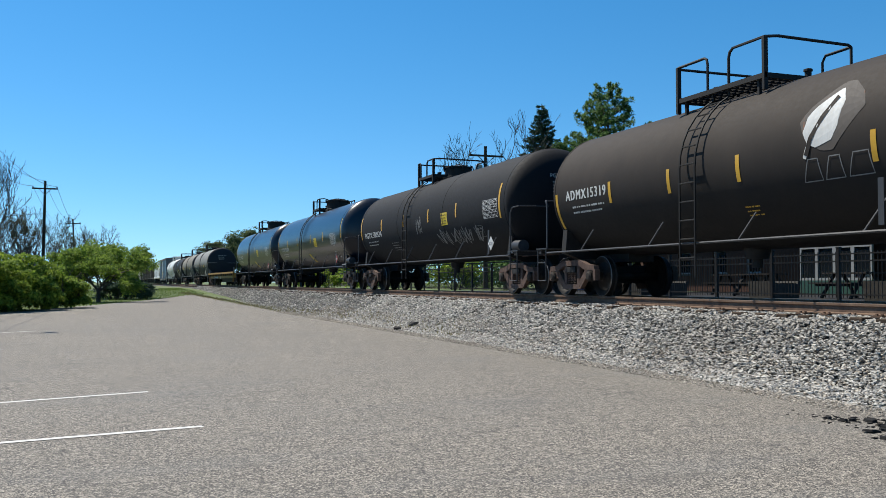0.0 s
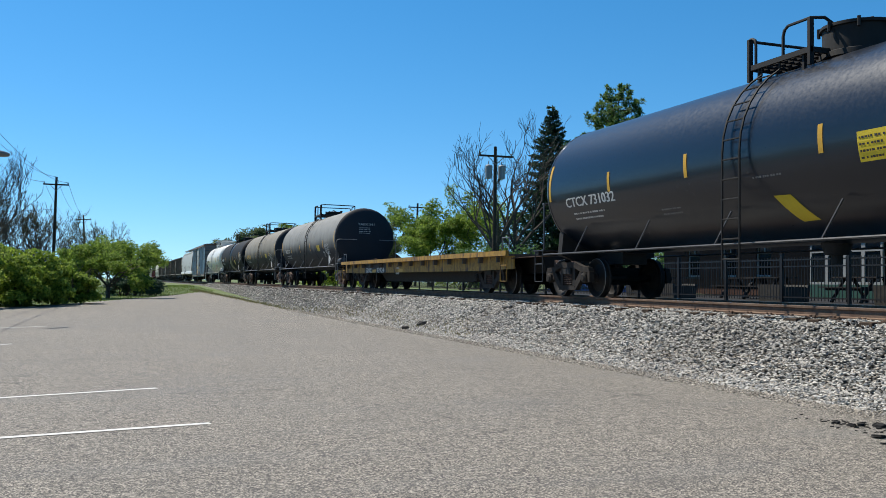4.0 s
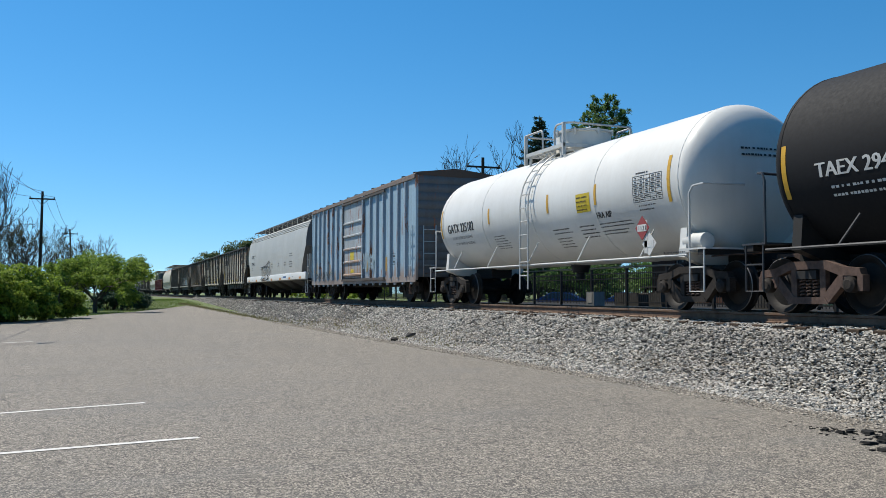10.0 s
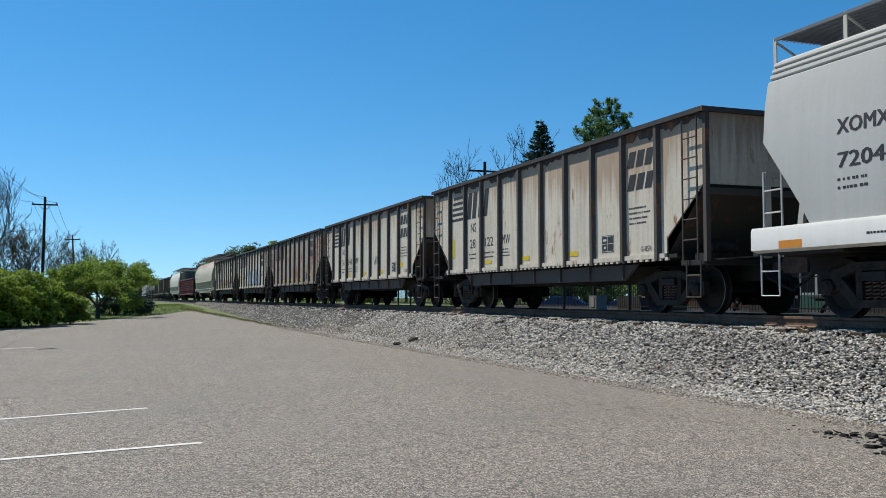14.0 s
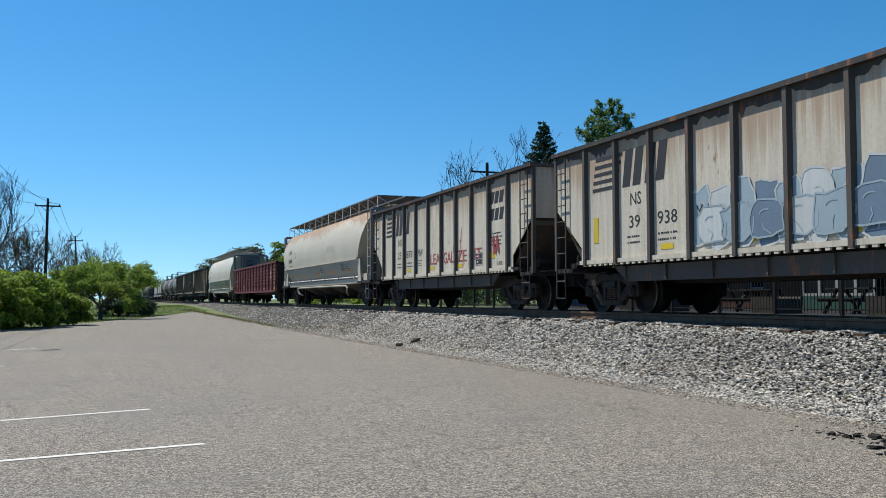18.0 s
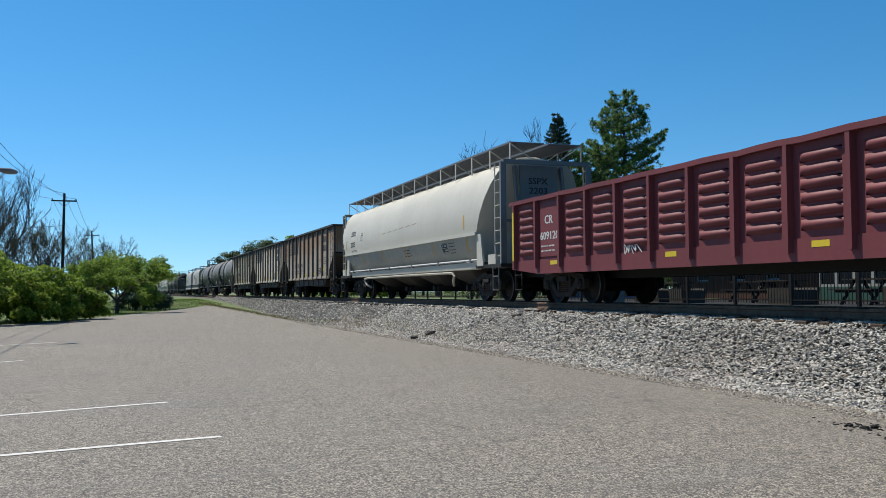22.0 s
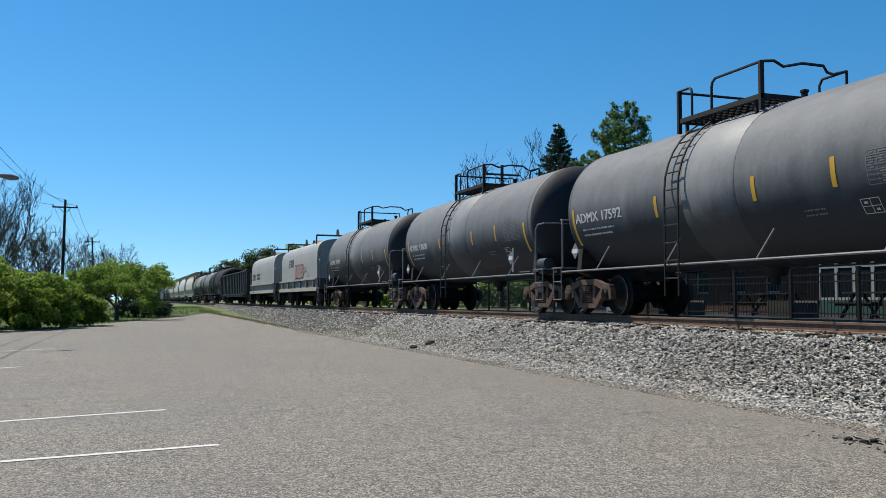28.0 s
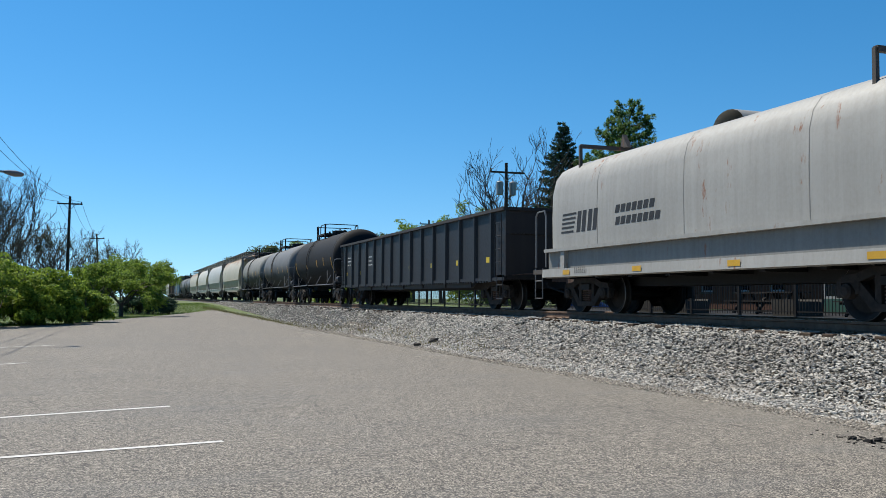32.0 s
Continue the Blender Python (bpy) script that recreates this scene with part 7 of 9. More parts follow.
for j, num in ((22, "ADMX 17592"), (23, "ADMX 17608"), (24, "ADMX 16399")):
    c, L, a, b = ENDS[j]
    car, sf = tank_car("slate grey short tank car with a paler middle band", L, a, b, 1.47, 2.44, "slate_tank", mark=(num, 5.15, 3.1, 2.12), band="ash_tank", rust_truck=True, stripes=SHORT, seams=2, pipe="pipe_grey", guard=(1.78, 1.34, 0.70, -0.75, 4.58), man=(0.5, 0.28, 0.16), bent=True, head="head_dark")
    table_mark(car, sf, -4.25, 2.23, 1.0, 0.5, M["grey_mark"])
    table_mark(car, sf, -3.66, 1.67, 0.35, 0.24, M["white_mark"], 2, 2)
    small_print(car, sf, -2.3, 1.72, 0.5, 2, M["grey_mark"], j, 0.05)
    small_print(car, lambda y, z, lift=0.0: (-1.53, y, z), -h_of(L) + 0.6, 1.09, 0.8, 1, M["grey_mark"], 37, 0.05)
    for yy in (-4.43, 5.03):
        diamond(car, yy, 1.48, 1.53, "pipe_grey", "", 0.19)
    add(j, car)
for j in (25, 26):
    c, L, a, b = ENDS[j]
    car, sf, h = coil_car("grey coil car with a round hood" + (" and rose-coloured graffiti" if j == 25 else ""), L, a, b, 1 if j == 25 else 2)
    bk = M["black_mark"]
    rail_emblem(car, sf, 2.95 if j == 25 else 5.2, 2.6 if j == 25 else 2.14, 0.58, bk)
    if j == 25:
        fat_text(car, "BEES", 0.72, 1.75, 0.86, sf, 2.75, "pink_mark", "black_mark", 0.085, 0.055)
        text(car, "I.T.C.", -2.3, 1.95, 0.42, sf, bk, name="graffiti", bold=0.012, width=0.8)
        inset = lambda y, z, lift=0: (-1.43, y, z)
        text(car, "NS", 3.5, 1.06, 0.26, inset, bk, width=0.28)
        text(car, "168720", 2.85, 1.06, 0.26, inset, bk, width=1.05)
        small_print(car, sf, -3.2, 1.85, 0.8, 3, bk, 44, 0.05)
        for yy in (1.2, -0.8, -2.6):
            g = Geo()
            rect(g, inset, yy, 1.2, 0.35, 0.09, n=1)
            part("reflective_stripe", g, M["stripe"], car, smooth=0)
        shape(car, inset, [(-3.0, 1.42), (-3.36, 1.42), (-3.36, 1.1), (-3.0, 1.1)], "load_panel", bk)
        g = Geo()
        rect(g, sf, 5.3, 1.84, 0.55, 0.10, n=1)
        part("yellow_label", g, M["placard_yellow"], car, smooth=0)
    else:
        block_words(car, sf, 2.6, 2.28, 1.6, 0.17, 7, M["black_mark"])
        block_words(car, sf, 2.6, 2.02, 1.8, 0.17, 8, M["black_mark"])
        text(car, "163632", h - 1.6, 0.93, 0.2, lambda y, z, lift=0: (-1.548, y, z), M["black_mark"], 1.0)
    rail_emblem(car, head_end(-h - 0.005, -1), 0.2, 3.0, 0.32, M["black_mark"])
    add(j, car)
c, L, a, b = ENDS[27]
car, sf, h = gondola("black high-sided gondola with yellow reflectors", L, a, b, "gon_black", "gon_black", 2.84, 0.86, 15, black=True)
for i in range(8):
    g = Geo()
    rect(g, sf, h - 1.0 - 2.6 * i, 1.45, 0.3, 0.16, 0.006, 1)
    part("reflective_stripe", g, M["placard_yellow"], car, smooth=0)
small_print(car, sf, h - 1.2, 2.2, 0.8, 3, M["white_mark"], 7, 0.1)
small_print(car, sf, h - 5.2, 2.1, 0.6, 3, M["white_mark"], 8, 0.1)
add(27, car)
for j in range(28, len(TRAIN)):
    c, L, a, b = ENDS[j]
    kind = TRAIN[j][0]
    if kind == "tank":
        sh = {28: "black_tank", 29: "slate_tank", 30: "grey_tank"}.get(j, "slate_tank")
        car = tank_car("tank car far down the train", L, a, b, 1.47, 2.44, sh, stripes=SHORT, seams=2)[0]
    elif kind == "hop":
        car = hopper_car("covered hopper far down the train", L, a, b, ("hopper_white", "hopper_cream", "hopper_grey")[j % 3], "ledge", "", "", j, 4.06, pitch=0.12)[0]
    elif kind == "gon":
        car = gondola("rusted gondola far down the train", L, a, b, "gon_rust")[0]
    else:
        car = boxcar("blue boxcar far down the train", L, a, b)
    add(j, car)


# ---- plants ----
def leaf_mat(name, a, b, trans=0.35):
    k = Nodes(name)
    geo = k.n.new("ShaderNodeNewGeometry")
    c = k.mix(geo.outputs["Random Per Island"], a, b)
    n = k.noise(k.co, 1.5, 3)
    c = k.mix(k.math("MULTIPLY", n, 0.35), c, tuple(x * 0.6 for x in a))
    k.b.inputs["Transmission Weight"].default_value = 0.0
    k.b.inputs["Specular IOR Level"].default_value = 0.15
    k.put(c, 0.6)
    tr = k.n.new("ShaderNodeBsdfTranslucent")
    mx = k.n.new("ShaderNodeMixShader")
    mx.inputs[0].default_value = trans
    k.l.new(c, tr.inputs["Color"])
    k.l.new(k.b.outputs[0], mx.inputs[1])
    k.l.new(tr.outputs[0], mx.inputs[2])
    k.l.new(mx.outputs[0], k.n["Material Output"].inputs["Surface"])
    return k.m


M["leaf_spring"] = leaf_mat("spring_leaves", (0.075, 0.14, 0.02), (0.34, 0.45, 0.07), 0.45)
M["leaf_shrub"] = leaf_mat("shrub_leaves", (0.085, 0.155, 0.018), (0.42, 0.53, 0.075), 0.48)
M["leaf_pine"] = leaf_mat("pine_needles", (0.0635, 0.127, 0.0317), (0.1799, 0.2857, 0.0794), 0.25)
M["leaf_spruce"] = leaf_mat("spruce_needles", (0.0249, 0.0552, 0.0345), (0.069, 0.1173, 0.0621), 0.15)
M["leaf_bud"] = leaf_mat("budding_twigs", (0.092, 0.092, 0.0368), (0.184, 0.184, 0.0736), 0.3)
M["leaf_far"] = leaf_mat("far_leaves", (0.0736, 0.1104, 0.046), (0.1564, 0.1932, 0.0736), 0.3)
M["blossom"] = leaf_mat("redbud_blossom", (0.2576, 0.0736, 0.184), (0.414, 0.1472, 0.3036), 0.3)
M["twig"] = rusty("grey_brown_twigs", (0.06, 0.056, 0.053), (0.11, 0.102, 0.094), 0.9, 9)
M["bark"] = rusty("grey_bark", (0.049, 0.042, 0.035), (0.112, 0.098, 0.084), 0.9, 9)
M["blade"] = leaf_mat("grass_blades", (0.092, 0.1564, 0.0276), (0.2392, 0.3128, 0.0736), 0.3)
M["dry"] = leaf_mat("dry_grass", (0.184, 0.1656, 0.0736), (0.3128, 0.276, 0.1472), 0.2)


def leaves_mesh(name, centres, size, seed, flatness=0.0, aspect=0.6, facing=None, loose=0.8, along=None):
    """Many small leaves (bent quads) as one mesh; facing turns them outwards, along lays them in a direction."""
    rng = np.random.default_rng(seed)
    C = np.asarray(centres, float)
    n = len(C)
    if facing is not None:
        N = np.asarray(facing, float) + rng.normal(size=(n, 3)) * loose
        a = np.cross(N, rng.normal(size=(n, 3)))
        a /= np.linalg.norm(a, axis=1)[:, None] + 1e-9
        b = np.cross(N, a)
    else:
        a = np.asarray(along, float) if along is not None else rng.normal(size=(n, 3))
        a[:, 2] *= 1 - flatness
        a /= np.linalg.norm(a, axis=1)[:, None]
        b = np.cross(a, rng.normal(size=(n, 3)))
    b /= np.linalg.norm(b, axis=1)[:, None] + 1e-9
    s = (size * rng.uniform(0.6, 1.4, n))[:, None]
    V = np.stack([C - a * s * 0.5, C + b * s * aspect * 0.5, C + a * s * 0.5, C - b * s * aspect * 0.5], 1)
    V[:, 1:4:2, 2] -= 0.12 * s
    me = bpy.data.meshes.new(name)
    me.from_pydata(V.reshape(-1, 3).tolist(), [], np.arange(4 * n).reshape(-1, 4).tolist())
    return me


def clump_leaves(rng, centres, radii, n):
    """Leaf places on the shells of many small clumps, with the way each one faces."""
    k = rng.choice(len(centres), n, p=radii ** 2 / (radii ** 2).sum())
    d = rng.normal(size=(n, 3))
    d[:, 2] = np.where(d[:, 2] < -0.4, -d[:, 2], d[:, 2])
    d /= np.linalg.norm(d, axis=1)[:, None]
    r = radii[k] * rng.uniform(0.55, 1.05, n) ** 0.5
    return centres[k] + d * r[:, None] * np.array([1, 1, 0.75]), d + np.array([0, 0, 0.5])


def branches(g, rnd, p, d, length, r, depth, tips, spread=0.6, up=0.15, kids=(2, 3), bend=0.12):
    """A limb that forks; its fine ends are gathered in tips."""
    pts, rad = [p.copy()], [r]
    n = 4
    for i in range(n):
        d = (d + Vector((rnd.gauss(0, bend), rnd.gauss(0, bend), rnd.gauss(0, bend) + up * 0.25))).normalized()
        p = p + d * (length / n)
        pts.append(p.copy())
        rad.append(r * (1 - 0.5 * (i + 1) / n))
        if depth <= 1:
            tips.append(p.copy())
    g.tube(pts, rad, 5 if depth > 2 else 3)
    if depth <= 0:
        return
    for k in range(rnd.choice(kids)):
        at = rnd.choice(pts[1:]) if k else pts[-1]
        side = Vector((rnd.gauss(0, 1), rnd.gauss(0, 1), rnd.gauss(0, 0.6))).normalized()
        nd = (d + side * spread + Vector((0, 0, up))).normalized()
        branches(g, rnd, at.copy(), nd, length * rnd.uniform(0.55, 0.8), max(r * 0.58, 0.019), depth - 1, tips, spread, up, kids, bend)


def tree(name, label, x, y, z, height, trunk_h, seed, leaf=None, per_tip=6, leaf_size=0.2, blur=0.5, limbs=5, depth=3, spread=0.6, up=0.2, r=0.16, lean=0.0, fill=None):
    """Trunk with forking limbs, and leaves about the fine ends."""
    rnd = random.Random(seed)
    root = tagged(new(name), label, "tree")
    root.location = (x, y, z)
    g = Geo()
    tips = []
    top = Vector((lean, 0, trunk_h))
    g.tube([(0, 0, -0.25), (lean * 0.3, 0.02, trunk_h * 0.45), tuple(top)], [r * 1.25, r, r * 0.85], 8)
    for i in range(limbs):
        a = 2 * math.pi * i / limbs + rnd.uniform(-0.4, 0.4)
        d = Vector((math.cos(a) * spread, math.sin(a) * spread, 0.9)).normalized()
        branches(g, rnd, top - Vector((0, 0, rnd.uniform(0, trunk_h * 0.3))), d, (height - trunk_h) * rnd.uniform(0.38, 0.52), r * 0.55, depth, tips, spread, up)
    part("trunk", g, M["bark"], root, smooth=60)
    if leaf:
        rng = np.random.default_rng(seed)
        T = np.array([tuple(t) for t in tips])
        T = T[T[:, 2] > 0.5]
        C, N = clump_leaves(rng, T, blur * rng.uniform(0.6, 1.5, len(T)), len(T) * per_tip)
        part("crown", leaves_mesh("crown", C, leaf_size, seed, facing=N), M[leaf], root)
    return root


def shrub(name, label, x, y, z, w, h, seed, leaf, n=5000, size=0.16):
    """Stems and a loose mass of leaves with lumps and gaps."""
    rnd = random.Random(seed)
    rng = np.random.default_rng(seed)
    root = tagged(new(name), label, "shrub")
    root.location = (x, y, z)
    g = Geo()
    tips = []
    for i in range(9):
        a = rnd.uniform(0, 6.28)
        d = Vector((math.cos(a) * 0.6, math.sin(a) * 0.6, 1)).normalized()
        branches(g, rnd, Vector((math.cos(a) * 0.25, math.sin(a) * 0.25, -0.1)), d, h * 0.5, 0.04, 2, tips, 0.7, 0.2)
    part("stem", g, M["bark"], root, smooth=60)
    k = 22
    lump = np.stack([rng.uniform(-w / 2, w / 2, k), rng.uniform(-w / 2.6, w / 2.6, k), h * rng.uniform(0.1, 0.8, k)], 1)
    lump[:, 2] *= 1 - 0.3 * (np.abs(lump[:, 0]) / (w / 2)) ** 2
    m = 9 * k
    d = rng.normal(size=(m, 3))
    d[:, 2] = np.abs(d[:, 2]) - 0.5
    d /= np.linalg.norm(d, axis=1)[:, None]
    sub_c = np.repeat(lump, 9, 0) + d * (h * 0.25 * rng.uniform(0.5, 1.15, m))[:, None]
    sub_c = sub_c[sub_c[:, 2] > 0.12]
    C, N = clump_leaves(rng, sub_c, h * 0.125 * rng.uniform(0.6, 1.5, len(sub_c)), n)
    keep = C[:, 2] > 0.03
    part("foliage", leaves_mesh("foliage", C[keep], size, seed, facing=N[keep]), M[leaf], root)
    return root


def thicket(label, x, y, z, w, h, seed):
    """A stand of leafless saplings, all twigs."""
    rnd = random.Random(seed)
    root = tagged(new("thicket"), label, "thicket")
    root.location = (x, y, z)
    for i in range(6):
        g = Geo()
        p = Vector((rnd.uniform(-w / 2, w / 2), rnd.uniform(-w / 3, w / 3), -0.2))
        d = Vector((rnd.gauss(0, 0.15), rnd.gauss(0, 0.15), 1)).normalized()
        branches(g, rnd, p, d, h * rnd.uniform(0.3, 0.42), 0.07, 5, [], 0.62, 0.22, (2, 3), 0.14)
        part("sapling", g, M["twig"], root, smooth=0)
    return root


def needle_tuft(rng, c, r, n, up=0.35):
    """Needles that burst from one point: their middles and the way they run."""
    d = rng.normal(size=(n, 3)) + np.array([0, 0, up])
    d /= np.linalg.norm(d, axis=1)[:, None]
    return np.asarray(c) + d * r * 0.5, d


def pine(label, x, y, z, height, seed, width, bare, n_whorl=15):
    """White pine: level limbs that lift at the ends and carry separate tufts, with sky between."""
    rnd = random.Random(seed)
    rng = np.random.default_rng(seed)
    root = tagged(new("pine"), label, "conifer")
    root.location = (x, y, z)
    g = Geo()
    g.tube([(0, 0, -0.3), (0.08, 0, height * 0.5), (0, 0.05, height * 0.97)], [height * 0.018, height * 0.012, 0.03], 7)
    P, D = [], []
    for i in range(n_whorl):
        u = bare + (1 - bare) * (i + 0.3) / n_whorl
        reach = width * min(1.0, 1.25 * (1 - u) ** 0.62 + 0.10)
        a0 = rnd.uniform(0, 6.28)
        nb = rnd.choice((4, 5, 6))
        for b in range(nb):
            a = a0 + 6.283 * b / nb + rnd.uniform(-0.35, 0.35)
            ln = reach * rnd.uniform(0.55, 1.12)
            d = Vector((math.cos(a), math.sin(a), 0))
            zb = height * u + rnd.uniform(-0.25, 0.25)
            lift = 0.1 + 0.5 * u
            pts = [Vector((0, 0, zb)) + d * (ln * t) + Vector((0, 0, ln * (lift * t * t - 0.06 * t))) for t in (0, 0.35, 0.7, 1.0)]
            g.tube(pts, [0.05 * ln ** 0.5, 0.035 * ln ** 0.5, 0.025, 0.012], 4)
            side = Vector((-d.y, d.x, 0))
            for q in range(max(6, int(ln * 8.5))):
                t = rnd.uniform(0.3, 1.0) ** 0.7
                j = min(int(t * 3), 2)
                c = pts[j].lerp(pts[j + 1], min(1.0, t * 3 - j))
                out = c + side * rnd.gauss(0, 0.26 * ln * (1.15 - t * 0.5)) + Vector((0, 0, rnd.uniform(0.0, 0.22)))
                g.tube([c, out], [0.018, 0.010], 3)
                p, e = needle_tuft(rng, tuple(out), rnd.uniform(0.24, 0.4), 20)
                P.append(p)
                D.append(e)
    part("trunk", g, M["bark"], root, smooth=60)
    part("needles", leaves_mesh("needles", np.concatenate(P), 0.28, seed, 0.0, 0.26, along=np.concatenate(D)), M["leaf_pine"], root)
    return root


def spruce(label, x, y, z, height, seed, width):
    """Pointed spruce: drooping boughs fringed with short sprays."""
    rnd = random.Random(seed)
    rng = np.random.default_rng(seed)
    root = tagged(new("spruce"), label, "conifer")
    root.location = (x, y, z)
    g = Geo()
    g.tube([(0, 0, -0.3), (0.05, 0, height * 0.5), (0, 0.05, height)], [height * 0.016, height * 0.011, 0.03], 7)
    P, D = [], []
    n_whorl = 46
    for i in range(n_whorl):
        u = 0.06 + 0.93 * i / n_whorl
        reach = (width * (1 - u) ** 0.9 + 0.12) * rnd.uniform(0.8, 1.08)
        a0 = rnd.uniform(0, 6.28)
        for b in range(8):
            a = a0 + 6.283 * b / 8 + rnd.uniform(-0.3, 0.3)
            ln = reach * rnd.uniform(0.7, 1.2)
            d = Vector((math.cos(a), math.sin(a), 0))
            zb = height * u + rnd.uniform(-0.35, 0.35)
            pts = [Vector((0, 0, zb)) + d * (ln * t) + Vector((0, 0, ln * (-0.2 * t + 0.26 * t * t))) for t in (0, 0.35, 0.7, 1.0)]
            g.tube(pts, [0.04 * ln ** 0.5, 0.03 * ln ** 0.5, 0.018, 0.008], 3)
            side = Vector((-d.y, d.x, 0))
            for q in range(int(12 + 30 * ln)):
                t = rnd.uniform(0.12, 1.04)
                j = min(int(t * 3), 2)
                c = pts[j].lerp(pts[j + 1], min(1.0, t * 3 - j))
                w = rnd.uniform(-1, 1)
                e = (d * 0.7 + side * w + Vector((0, 0, rnd.uniform(-0.6, 0.7)))).normalized()
                sp = 0.16 + 0.2 * ln * (1.05 - t)
                P.append(tuple(c + e * sp * rnd.uniform(0.3, 1.0)))
                D.append(tuple(e))
    part("trunk", g, M["bark"], root, smooth=60)
    part("needles", leaves_mesh("needles", P, 0.30, seed, 0.0, 0.36, along=np.array(D)), M["leaf_spruce"], root)
    return root


# hedge and small trees across the car park
for i, (x, y, w, h) in enumerate(((-9.4, 45.5, 5.2, 3.35), (-6.4, 47.5, 4.8, 3.15), (-4.6, 50.5, 3.8, 2.8), (-13.0, 44.0, 5.5, 3.4), (-7.5, 53.5, 5.0, 3.6), (-2.7, 53.0, 2.7, 2.35))):
    shrub("shrub", "broad spring-green shrub at the edge of the car park", x, y, 0.0, w, h, 11 + i, "leaf_shrub", 22000, 0.16)
tree("small_tree", "small broad spring-green tree on mown grass", -0.35, 65.0, 0.12, 4.25, 0.9, 5, "leaf_spring", 34, 0.144, 0.38, 6, 3, 0.95, 0.02, 0.13)
tree("small_tree", "small broad spring-green tree behind another", 0.95, 74.0, 0.15, 4.6, 1.0, 6, "leaf_spring", 34, 0.156, 0.40, 6, 3, 0.9, 0.02, 0.13)
tree("small_tree", "low spring-green tree beside a hedge", -1.9, 79.0, 0.15, 4.7, 0.9, 7, "leaf_spring", 34, 0.156, 0.43, 6, 3, 0.95, 0.02, 0.12)
tree("small_tree", "slender young tree with budding twigs", 2.0, 85.0, 0.25, 4.4, 0.9, 8, "leaf_spring", 12, 0.12, 0.34, 5, 3, 0.7, 0.15, 0.1)
for i, (x, y, w, h) in enumerate(((0.6, 71.6, 1.9, 1.35), (1.75, 71.0, 2.0, 1.4), (2.7, 70.6, 1.6, 1.3))):
    shrub("shrub", "dark clipped shrub under small trees", x, y, 0.2, w, h, 31 + i, "leaf_spruce", 6000, 0.12)
# bare and budding trees behind them
for i, (x, y, h, lf) in enumerate(((-10.0, 86, 10.4, None), (-11.5, 92, 11.5, None), (-7.4, 104, 8.0, "leaf_bud"), (-10.5, 110, 9.0, "leaf_bud"), (-4.4, 128, 7.8, "leaf_bud"), (-1.0, 160, 9.5, "leaf_bud"), (-15, 100, 12, "leaf_bud"))):
    tree("bare_tree", "leafless spring tree with fine twigs" if lf is None else "tree with first buds on grey twigs", x, y, 0.0, h, h * 0.22, 50 + i, lf, 2, 0.07, 0.2, 7, 5, 0.55, 0.2, 0.15)
for i, (x, y, w, h) in enumerate(((-7.0, 72, 6, 4.4), (-11.5, 72, 6, 5.4), (-4.6, 90, 6, 4.6), (-9.0, 92, 7, 7.4), (-13.5, 90, 7, 8.5), (-6.5, 110, 7, 6.0), (-11, 104, 7, 8.6))):
    thicket("grey leafless thicket behind green shrubs", x, y, 0.0, w, h, 180 + i)
shrub("redbud", "redbud shrub in pink blossom", -9.0, 68.0, 0.0, 2.4, 3.6, 77, "blossom", 1800, 0.15)

# beyond the line
pine("tall white pine with open tufted branches", 43.0, 72.8, 0.9, 18.5, 3, 5.3, 0.2, 20)
pine("shorter white pine with spreading branches", 39.5, 71.0, 0.9, 13.6, 4, 5.6, 0.1, 16)
spruce("dark pointed spruce tree beyond the line", 36.0, 72.2, 0.9, 16.3, 5, 5.4)
for i, (x, y, h) in enumerate(((31.6, 70.0, 13.4), (29.4, 69.0, 12.2))):
    tree("bare_tree", "tall leafless tree with upright limbs", x, y, 0.9, h, h * 0.3, 90 + i, None, 0, 0.2, 0.4, 6, 5, 0.66, 0.2, 0.26)
for i, (x, y, h, lf) in enumerate(((36.0, 104, 11.2, "leaf_spring"), (33.5, 98, 8.6, "leaf_spring"), (30.0, 112, 9.0, "leaf_far"), (26, 120, 8.5, "leaf_spring"), (40.0, 98, 11.2, "leaf_spring"), (24, 92, 4.5, "leaf_spring"))):
    tree("leafy_tree", "spring-green tree beyond the railway", x, y, 0.9, h, h * 0.2, 120 + i, lf, 30, 0.24, 0.6, 6, 3, 0.75, 0.1, 0.2)
for i, (x, y, h) in enumerate(((24.0, 183, 9.8), (26.8, 178, 10.8), (30.2, 181, 10.0), (35, 175, 9.5))):
    tree("leafy_tree", "far tree in first leaf beside the line", x, y, 0.9, h, h * 0.2, 140 + i, "leaf_far", 36, 0.34, 0.95, 7, 3, 0.8, 0.02, 0.25)
for i, (x, y, w, h) in enumerate(((17.5, 74, 3.5, 1.8), (18.5, 66, 3.0, 1.5), (18.0, 83, 3.5, 2.0), (22, 57, 3.0, 2.2))):
    shrub("shrub", "bright green shrub beside the railway bank", x, y, 0.95, w, h, 160 + i, "leaf_shrub", 2600, 0.2)

# far woods on the horizon
rng = np.random.default_rng(9)
C = []
for a, b, d0, d1, hh in ((-75, 6, 700, 1000, 15), (25, 100, 300, 460, 13)):
    for i in range(170):
        ang = radians(a + (b - a) * rng.random())
        dd = rng.uniform(d0, d1)
        c = np.array((math.sin(ang) * dd, math.cos(ang) * dd, 0))
        h = hh * rng.uniform(0.7, 1.25)
        q = rng.normal(size=(150, 3)) * np.array([5.0, 5.0, h * 0.22]) + np.array((0, 0, h * 0.55))
        C.append(c + q)
C = np.concatenate(C)
tagged(part("far_woods", leaves_mesh("far_woods", C[C[:, 2] > 0], 2.4, 4), M["leaf_far"]), "distant wooded skyline in early leaf", "woods", kind="stuff")

